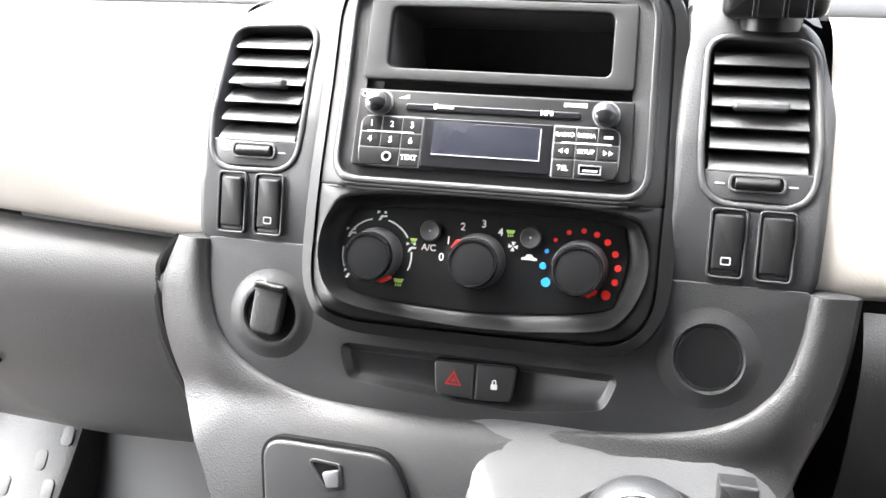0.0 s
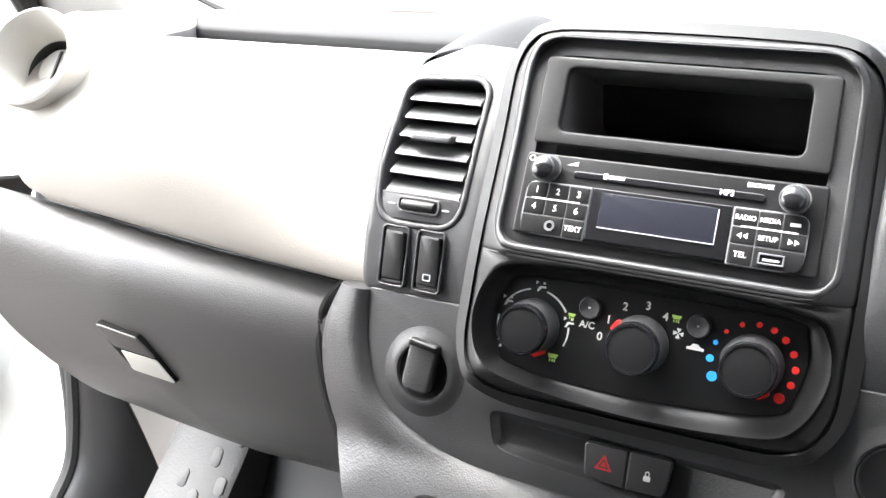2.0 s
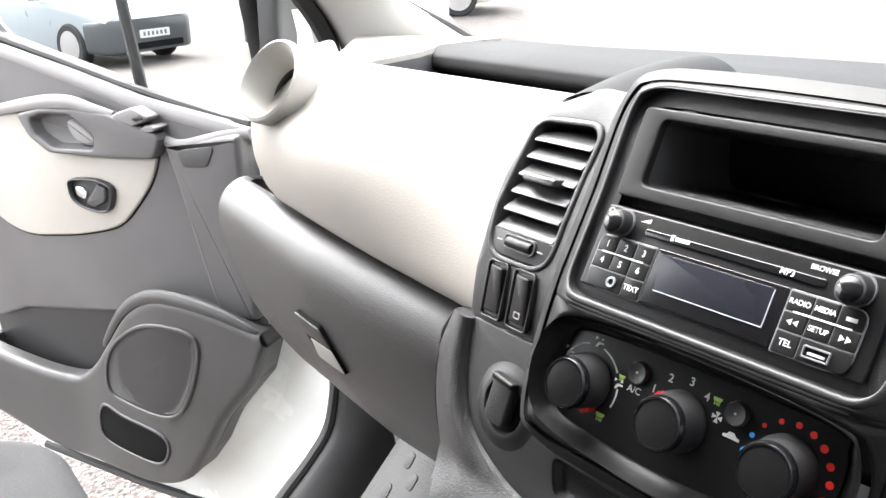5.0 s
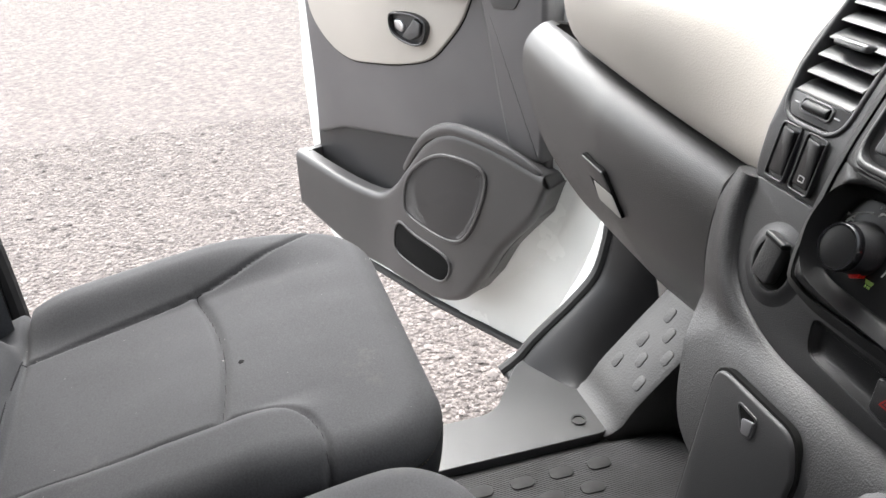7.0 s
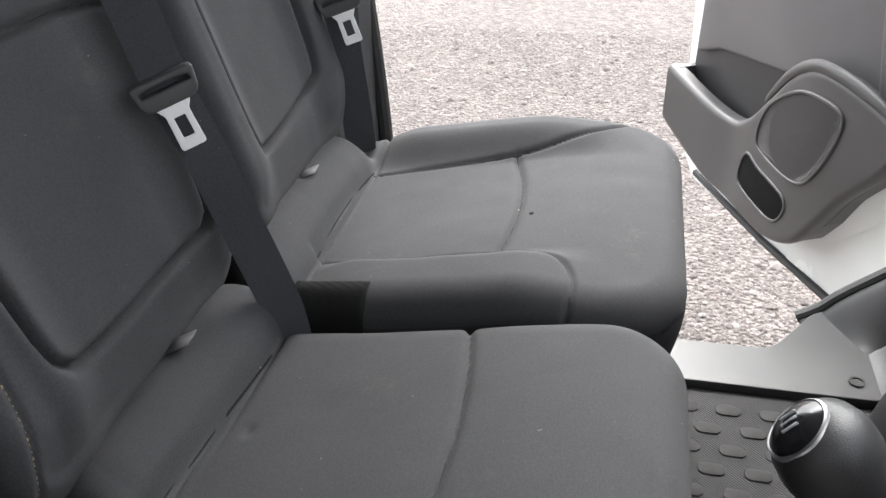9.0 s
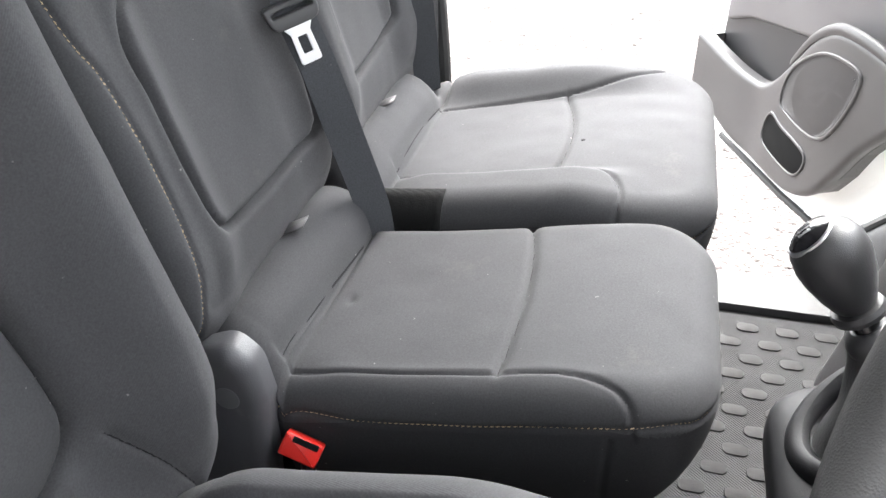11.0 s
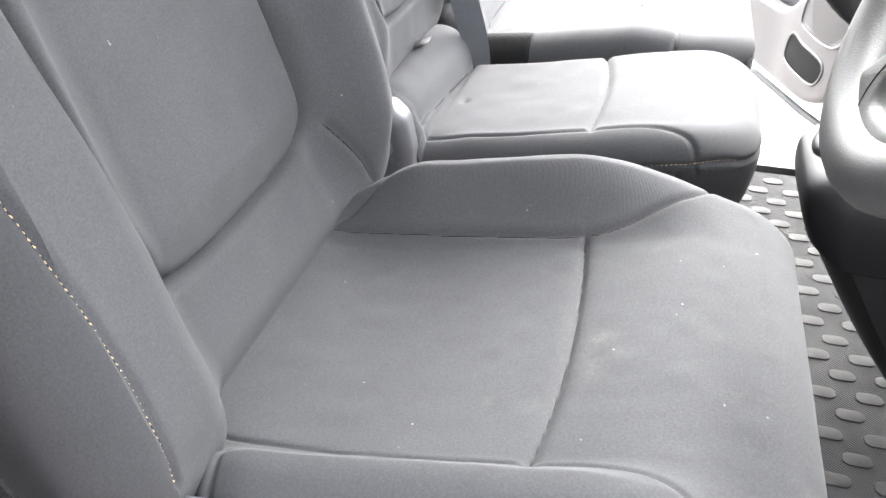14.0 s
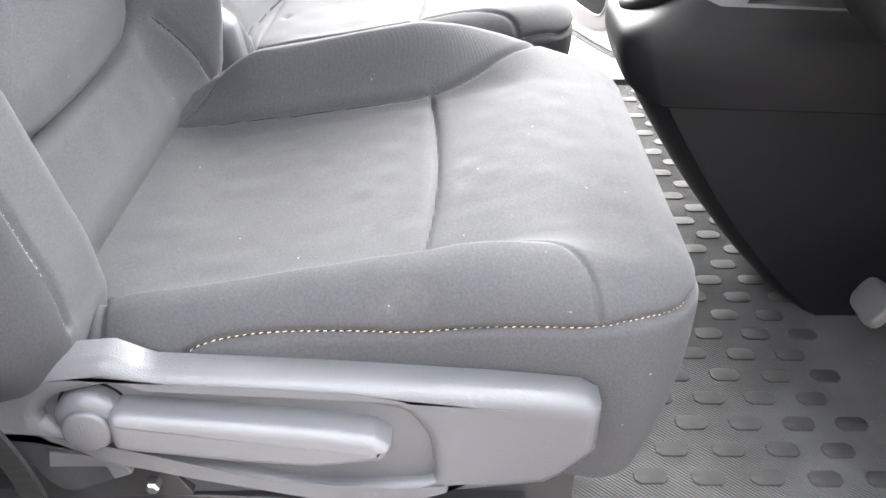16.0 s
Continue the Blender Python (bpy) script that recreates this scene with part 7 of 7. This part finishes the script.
def r1(x, y, q):
    rx = np.interp(y, [-0.09, 0.143, 0.195, 0.228, 0.24], [-0.412, -0.419, -0.405, -0.375, -0.30], right=9)
    lx = np.interp(y, [-0.09, 0.130, 0.19, 0.255, 0.31], [-0.668, -0.698, -0.712, -0.745, -0.79], right=-9)
    cy = np.interp(x, [-0.698, -0.62, -0.55, -0.48, -0.419], [0.130, 0.148, 0.155, 0.152, 0.143])
    lab = np.where((y < -0.091) & (x > -0.70) & (x < -0.40), 3, np.where((x > rx) | (x < lx), 2, np.where(y < cy, 0, 1)))
    return np.where(q > 0.068, 4, lab)


st1 = flat([(-0.27, 0.28), (-0.277, 0.335), (-0.31, 0.375), (-0.37, 0.393), (-0.55, 0.396), (-0.72, 0.394)])
# skirt shade painted as on the middle seat
p1 = pad(s1, ["cushion_centre", "cushion_front", "cushion_bolster", "cushion_roll", "cushion_skirt"], (-0.800, -0.300, -0.205, 0.372), 0.05, 0.04, 0.19, h1, [(cross1, 0.006, 0.007), (rt1, 0.0045, 0.0035), (lt1, 0.0045, 0.0035), (rear1, 0.011, 0.006), (st1, 0.003, 0.004)], r1, ID, [CLOTH, CLOTH, CLOTH, CLOTH, CLOTH_SHADED], tuck=0.35)
stitching(p1, st1, s1, THREAD)
speck = p1(-0.515, 0.174)
part("burn_mark", lathe([(0.004, -0.0005), (0.003, 0.0006), (0.001, 0.0008)], 10), PITCH, s1, "small dark burn mark", Matrix.Translation(speck[0]) @ pose(0, 0, 0, 0, 0, 30))


def d1(x, w):
    return 0.002 + 0.024 * smooth(0.075, 0.15, np.abs(x + 0.538)) * smooth(-0.08, 0.06, w) - 0.014 * smooth(0.04, -0.05, w)


ins1 = flat([(-0.53, 0.300), (-0.63, 0.290), (-0.660, 0.262), (-0.660, 0.21), (-0.655, 0.09), (-0.640, 0.062), (-0.60, 0.052), (-0.53, 0.044), (-0.455, 0.042), (-0.425, 0.058), (-0.414, 0.10), (-0.412, 0.20), (-0.415, 0.262), (-0.445, 0.290), (-0.53, 0.300)], 10)


def rb1(x, w, q):
    rx = np.interp(w, [0.042, 0.058, 0.10, 0.2], [-0.455, -0.425, -0.414, -0.412])
    lx = np.interp(w, [0.05, 0.062, 0.09, 0.21], [-0.60, -0.64, -0.655, -0.66])
    return np.where((w > 0.044) & (w < 0.297) & (x > lx) & (x < rx), 0, np.where(w > 0.05, 1, 2))


pad(s1, ["backrest_centre", "backrest_border", "backrest_lower"], (-0.738, -0.342, -0.052, 0.62), 0.03, 0.035, 0.11, d1, [(ins1, 0.013, 0.006)], rb1, LEAN, [CLOTH, CLOTH, CLOTH], tuck=0.0)
for s_, x_ in ((s1, -0.538), (s2, -0.150)):
    tagv = [(x_ - 0.004, -0.152, 0.384), (x_ + 0.021, -0.150, 0.383), (x_ + 0.008, -0.129, 0.390), (x_ - 0.016, -0.131, 0.391)]
    t_ = solid("fabric_tag", tagv, [(0, 1, 2, 3)], DOOR_GREY, s_, "small grey cloth tag")
    thicken(t_, 0.0015)
patch_rows = [[Vector((x, y, z + 0.12 * min(y, 0.0))) for x, z in spline([(-0.293, 0.268), (-0.2945, 0.310), (-0.297, 0.329), (-0.306, 0.3425), (-0.320, 0.3545), (-0.334, 0.357)], 4)] for y in np.linspace(-0.088, 0.004, 12)]
thicken(part("side_patch", ruled(patch_rows), VELCRO, s1, "black fuzzy fabric patch"), 0.003)

# ---- belts ----
def ribbon(path, width, across, t=0.0014):
    """A strap: a flat band along a path, its width along the direction across."""
    rings = []
    pts = spline(path, 8)
    for i, p in enumerate(pts):
        tg = (pts[min(i + 1, len(pts) - 1)] - pts[max(i - 1, 0)]).normalized()
        w_ = (Vector(across) - tg * Vector(across).dot(tg)).normalized() * width / 2
        n_ = tg.cross(w_).normalized() * t
        rings.append([p - w_ - n_, p + w_ - n_, p + w_ + n_, p - w_ + n_])
    return stack_rings(rings)


def belt(name, path, across, tongue_at, tongue_dir, label):
    b_ = thing(name, path[-1], label, "seat belt", "seat belts")
    part("strap", ribbon(path, 0.047, across), WEBBING, b_, "black woven strap")
    d_ = Vector(tongue_dir).normalized()
    w_ = (Vector(across) - d_ * Vector(across).dot(d_)).normalized()
    n_ = d_.cross(w_)
    if n_.x < 0:
        n_, w_ = -n_, -w_
    m_ = Matrix((w_.to_4d(), (-d_).to_4d(), n_.to_4d(), (0, 0, 0, 1))).transposed()
    m_.translation = Vector(tongue_at)
    for c in range(3):
        m_[3][c] = 0
    m_[3][3] = 1
    grip_o, grip_i = rounded([(-0.030, -0.009), (0.030, -0.009), (0.034, 0.020), (0.028, 0.022), (-0.028, 0.022), (-0.034, 0.020)], [0.014, 0.014, 0.006, 0.004, 0.004, 0.006]), rounded([(-0.026, 0.008), (0.026, 0.008), (0.026, 0.013), (0.020, 0.014), (-0.020, 0.014), (-0.026, 0.013)], 0.002)
    part("tongue_grip", rim(grip_o, grip_i, -0.004, 0.010, -0.004, 0.003), PLASTIC_MID, b_, "grey plastic grip", m_)
    to = rounded([(-0.020, -0.006), (0.020, -0.006), (0.0125, -0.018), (0.0135, -0.056), (-0.0135, -0.056), (-0.0125, -0.018)], [0.001, 0.001, 0.006, 0.004, 0.004, 0.006])
    ti = rounded([(-0.006, -0.022), (0.006, -0.022), (0.006, -0.028), (0.006, -0.044), (-0.006, -0.044), (-0.006, -0.028)], 0.0015)
    part("tongue_plate", rim(to, ti, 0.003, 0.006, 0.003, 0.0006), TONGUE, b_, "bright metal tongue", m_)
    return b_


belt("middle_seat_belt", [(-0.235, -0.335, 1.10), (-0.245, -0.248, 0.88), (-0.255, -0.194, 0.728), (-0.260, -0.165, 0.615), (-0.263, -0.140, 0.545), (-0.268, -0.112, 0.45), (-0.275, -0.085, 0.35), (-0.28, -0.078, 0.28)], (0.605, -0.744, -0.283), (-0.252, -0.163, 0.612), (-0.03, 0.32, -0.95), "black webbing belt hanging by the middle seat, tongue unfastened")
belt("outer_seat_belt", [(-0.754, -0.290, 1.116), (-0.739, -0.215, 0.896), (-0.726, -0.165, 0.711), (-0.724, -0.140, 0.596), (-0.726, -0.137, 0.50), (-0.730, -0.129, 0.40), (-0.735, -0.125, 0.30), (-0.745, -0.125, 0.16)], (0.382, -0.915, -0.128), (-0.716, -0.136, 0.568), (0.0, 0.30, -0.95), "black webbing belt hanging by the door pillar, tongue unfastened")

db = thing("hanging_seat_belt", (0.80, -0.088, 0.20), "black webbing belt running down beside the driver's seat", "seat belt", "seat belts")
part("strap", ribbon([(0.84, -0.245, 0.70), (0.82, -0.185, 0.52), (0.805, -0.137, 0.385), (0.80, -0.114, 0.325), (0.80, -0.098, 0.27), (0.80, -0.092, 0.20)], 0.022, (0.25, 0.95, 0.2)), VELCRO, db, "black woven strap")
part("strap_anchor", block(0.792, 0.806, -0.105, -0.060, 0.0, 0.205), PLASTIC, db, "black anchor bracket")
carpet_ = part("carpet", prism(rounded([(0.20, -0.60), (0.795, -0.60), (0.795, -0.20), (0.20, -0.20)], 0.01), "z", -0.003, 0.004), CARPET, None)
tagged(carpet_, "grey looped carpet behind the driver's seat", "carpet", kind="structure")

bk_ = thing("belt_buckle", (0.085, -0.07, 0.13), "bright red seat belt buckle between the seats", "seat belt buckle")
bx_, bz_ = Vector((0.0, 0.934, -0.357)), Vector((0.78, 0.22, 0.585)).normalized()
by_ = bz_.cross(bx_).normalized()
bz_ = bx_.cross(by_)
BM = Matrix.Translation((0.090, -0.053, 0.263)) @ Matrix((bx_, by_, bz_)).transposed().to_4x4()
part("buckle_body", slab(box2(-0.019, 0.019, -0.010, 0.010, 0.004), -0.060, -0.012, 0.003), PLASTIC, bk_, "black buckle body", BM)
part("release_button", slab(box2(-0.0215, 0.0215, -0.0125, 0.0125, 0.003), -0.014, 0.010, 0.003), RED, bk_, "red release button", BM)
part("buckle_slot", slab(box2(-0.012, 0.017, 0.005, 0.0115, 0.001), 0.004, 0.0106, 0.0004), PITCH, bk_, "", BM)
part("buckle_stalk", sweep(spline([BM @ Vector((0, 0, -0.055)), Vector((0.06, -0.07, 0.12)), Vector((0.08, -0.09, 0.0))], 6), 0.009, 10), PLASTIC, bk_, "black stalk")

# ---- rubber mat with raised studs ----
mat_line = rounded([(-0.630, -0.20), (-0.626, 0.818), (-0.45, 0.825), (0.78, 0.825), (0.78, -0.20)], 0.03)
fm = part("floor_mat", slab(mat_line, -0.003, 0.0035, 0.002), MAT, None)
tagged(fm, "dark ribbed rubber floor mat with raised studs", "floor mat")
HOME[fm] = Matrix()
so = rounded([(-0.0185, -0.0060), (-0.0125, -0.0115), (0.0125, -0.0115), (0.0185, -0.0060), (0.0185, 0.0060), (0.0125, 0.0115), (-0.0125, 0.0115), (-0.0185, 0.0060)], 0.003, 2)
stud_me = None
rs = random.Random(4)
for i in range(-25, 9):
    x = 0.405 + 0.0432 * i
    for j in range(-2, 5):
        y = 0.5135 + 0.0640 * j + (0.0320 if i % 2 else 0.0)
        if not (-0.600 < x < 0.76 and 0.36 < y < 0.70):
            continue
        if stud_me is None:
            ob = part("stud", slab([Vector((p.y, p.x)) for p in so][::-1], 0.0, 0.0026, 0.0012, 2), STUD, fm)
            stud_me = ob.data
        else:
            ob = new("stud", stud_me)
            ob.parent = fm
        ob.location = (x + rs.uniform(-0.001, 0.001), y + rs.uniform(-0.001, 0.001), 0.0036)
        ob.rotation_euler = (0, 0, rs.uniform(-0.04, 0.04))

# fine ribs of the mat, diagonal
rv_, rf_ = [], []
for k in range(-260, 420):
    c0 = k * 0.0052
    pts = []
    for y in (0.33, 0.81):
        pts.append((c0 + (y - 0.33) * 0.9 - 0.55, y))
    (xa, ya), (xb, yb) = pts
    if xb < -0.63 or xa > 0.77:
        continue
    if xa < -0.63:
        ya, xa = ya + (-0.63 - xa) / 0.9, -0.63
    if xb > 0.77:
        yb, xb = yb - (xb - 0.77) / 0.9, 0.77
    n0 = len(rv_)
    rv_ += [(xa, ya, 0.0034), (xb, yb, 0.0034), (xb + 0.0010, yb, 0.0046), (xa + 0.0010, ya, 0.0046), (xb + 0.0018, yb, 0.0034), (xa + 0.0018, ya, 0.0034)]
    rf_ += [(n0, n0 + 1, n0 + 2, n0 + 3), (n0 + 3, n0 + 2, n0 + 4, n0 + 5)]
ribs = solid("mat_ribs", rv_, rf_, MAT, fm, smooth=False)
ribs["kind"] = "stuff"

# raised foot pad with studs beside the wheel arch
tb_ = thing("foot_pad", (-0.68, 0.73, 0.012), "worn grey rubber foot pad with raised studs", "foot pad")
pad_line = spline([(0.705, 0.006), (0.730, 0.026), (0.752, 0.066), (0.80, 0.125), (0.87, 0.205), (0.93, 0.29), (0.95, 0.36)], 6)
pad_rows = []
for k, (y, z) in enumerate([(p[0], p[1]) for p in pad_line]):
    s = k / (len(pad_line) - 1)
    xl, xr = -0.775 + 0.045 * s, -0.640 + 0.045 * s
    pad_rows.append([Vector((xl - 0.02, y + 0.02, z - 0.03)), Vector((xl, y + 0.002, z - 0.002)), Vector((xl + 0.012, y, z)), Vector((xr - 0.012, y, z)), Vector((xr - 0.003, y + 0.003, z - 0.003)), Vector((xr, y + 0.012, z - 0.012)), Vector((xr + 0.004, y + 0.09, z - 0.09))])
part("pad_body", ruled(pad_rows), FOOTPAD, tb_, "worn grey moulded block")
for x, y in ((-0.725, 0.768), (-0.682, 0.787), (-0.641, 0.808), (-0.709, 0.803), (-0.670, 0.826), (-0.632, 0.845), (-0.652, 0.769), (-0.698, 0.842), (-0.655, 0.868), (-0.625, 0.890)):
    z = float(np.interp(y, [p[0] for p in pad_line], [p[1] for p in pad_line]))
    part("stud", slab([Vector((p.y, p.x)) * 0.72 for p in so][::-1], -0.003, 0.0020, 0.001, 2), FOOTPAD, tb_, "", Matrix.Translation((x, y, z)) @ pose(0, 0, 0, 49, 0, 3))

# ---- gravel near the van ----
rs = np.random.default_rng(11)
ico_v = np.array([(0, 0, 0.55), (0.9, 0.1, 0), (0.25, 0.85, 0.05), (-0.75, 0.5, 0), (-0.7, -0.55, 0.05), (0.3, -0.9, 0), (0.1, 0.0, -0.5)])
ico_f = np.array([(0, 1, 2), (0, 2, 3), (0, 3, 4), (0, 4, 5), (0, 5, 1), (6, 2, 1), (6, 3, 2), (6, 4, 3), (6, 5, 4), (6, 1, 5)])
gv, gf = [], []
N = 80000
dist = rs.random(N) ** 1.6
px, py = -0.75 - dist * 3.6, rs.uniform(-1.1, 1.9, N)
keep = (px < -0.80)
k0 = 0
for x, y, s, a, t in zip(px[keep], py[keep], rs.lognormal(math.log(0.0052), 0.45, N), rs.random(N) * 6.28, rs.random(N)):
    c, d = math.cos(a), math.sin(a)
    v = ico_v * s * (0.8 + 0.4 * rs.random((7, 1)))
    gv.append(np.stack([x + v[:, 0] * c - v[:, 1] * d, y + v[:, 0] * d + v[:, 1] * c, GROUND + 0.35 * s * t + v[:, 2] * 0.8], 1))
    gf.append(ico_f + k0)
    k0 += 7
gm = bpy.data.meshes.new("gravel")
gm.from_pydata(np.concatenate(gv).tolist(), [], np.concatenate(gf).tolist())
gm.materials.append(STONE)
tagged(new("gravel", gm), "loose grey and beige gravel stones on the yard", "gravel", kind="stuff")


# ---- parked cars beyond the door ----
def parked_car(at, yaw, paint, label, scale=1.0):
    """A parked hatchback: lofted body, glasshouse, wheels, lamps and plates."""
    c = tagged(new("parked_car"), label, "car", "parked cars")

    def cp_(name, bm, mat, lab="", parent=c):
        ob = part(name, bm, mat, None, lab)
        ob.parent = parent
        return ob

    secs = [(-2.05, 0.62, 0.32, 0.62), (-1.98, 0.74, 0.24, 0.82), (-1.70, 0.82, 0.20, 0.93), (-0.9, 0.86, 0.18, 1.00), (0.3, 0.86, 0.18, 0.99), (0.9, 0.85, 0.19, 0.96), (1.55, 0.82, 0.20, 0.86), (1.92, 0.74, 0.24, 0.74), (2.05, 0.60, 0.34, 0.60)]
    rings = []
    for x, w, z0, z1 in secs:
        rings.append([Vector((x, p.x, p.y)) for p in box2(-w, w, z0, z1, min(0.14, (z1 - z0) * 0.4), 5)])
    cp_("body", stack_rings(rings), paint, "painted body")
    roof = []
    for x, w, z in ((-1.75, 0.74, 0.92), (-1.35, 0.60, 1.42), (-0.5, 0.60, 1.50), (0.35, 0.59, 1.45), (1.05, 0.74, 0.93)):
        roof.append([Vector((x, -w, z)), Vector((x, -w * 0.6, z + 0.03)), Vector((x, w * 0.6, z + 0.03)), Vector((x, w, z)), Vector((x, w * 1.08, 0.90)), Vector((x, -w * 1.08, 0.90))])
    cp_("glasshouse", stack_rings(roof), CAR_GLASS, "dark windows")
    cp_("roof", ruled([[Vector((x, y, z + 0.045)) for y in np.linspace(-w, w, 5)] for x, w, z in ((-1.35, 0.58, 1.42), (-0.5, 0.58, 1.50), (0.30, 0.57, 1.46))]), paint, "painted roof")
    cp_("bumper", stack_rings([[Vector((x, p.x, p.y)) for p in box2(-w, w, z0, 0.64, 0.08, 4)] for x, w, z0 in ((1.62, 0.835, 0.20), (1.84, 0.81, 0.18), (2.0, 0.72, 0.17), (2.09, 0.56, 0.19))]), CAR_DARK, "dark lower bumper")
    cp_("grille", prism(box2(-0.50, 0.50, 0.22, 0.31, 0.03), "x", 1.98, 2.096), PITCH, "black grille")
    cp_("number_plate", prism(box2(-0.26, 0.26, 0.37, 0.48, 0.01), "x", 2.06, 2.105), MARK, "white number plate")
    for k in range(6):
        cp_("plate_bar", prism(box2(-0.21 + 0.075 * k, -0.17 + 0.075 * k, 0.395, 0.455, 0.004), "x", 2.104, 2.108), SATIN)
    for s in (-1, 1):
        cp_("headlamp", stack_rings([[Vector((x, s * (p.x), p.y)) for p in box2(0.46, 0.74, 0.60, 0.76, 0.05, 4)] for x in (1.80, 1.985)]), LAMP_GLASS, "clear headlamp")
        cp_("door_mirror", stack_rings([[Vector((0.72 + d, s * (0.90 + p.x), 0.98 + p.y)) for p in box2(-0.07, 0.09, -0.05, 0.06, 0.03, 3)] for d in (-0.05, 0.08)]), paint, "door mirror")
        for wx in (-1.28, 1.28):
            WM = Matrix.Translation((wx, s * 0.76, 0.31)) @ pose(0, 0, 0, -90 * s, 0, 0)
            ty = cp_("wheel", lathe([(0.20, -0.09), (0.29, -0.10), (0.315, -0.07), (0.315, 0.07), (0.29, 0.10), (0.21, 0.095)], 32), TYRE, "black tyre")
            ty.data.transform(WM)
            ri = cp_("wheel_rim", lathe([(0.215, 0.098), (0.20, 0.097), (0.06, 0.101), (0.002, 0.104)], 24), STEEL, "silver wheel rim", ty)
            ri.data.transform(WM)
    c.matrix_world = pose(at[0], at[1], GROUND, 0, 0, yaw) @ Matrix.Scale(scale, 4)
    return c


parked_car((-15.94, 4.12, 0), 20, CAR_SILVER, "silver parked car with a dark lower bumper", 1.08)
parked_car((-12.9, 8.3, 0), -122, WHITE, "white car parked beside the silver one")
parked_car((-16.5, -1.0, 0), -30, WHITE, "white car parked in the yard")
parked_car((-14.0, 18.0, 0), -60, CAR_DARK, "dark grey car parked ahead of the van")
parked_car((-9.5, 17.5, 0), -75, WHITE, "white car parked ahead of the van")
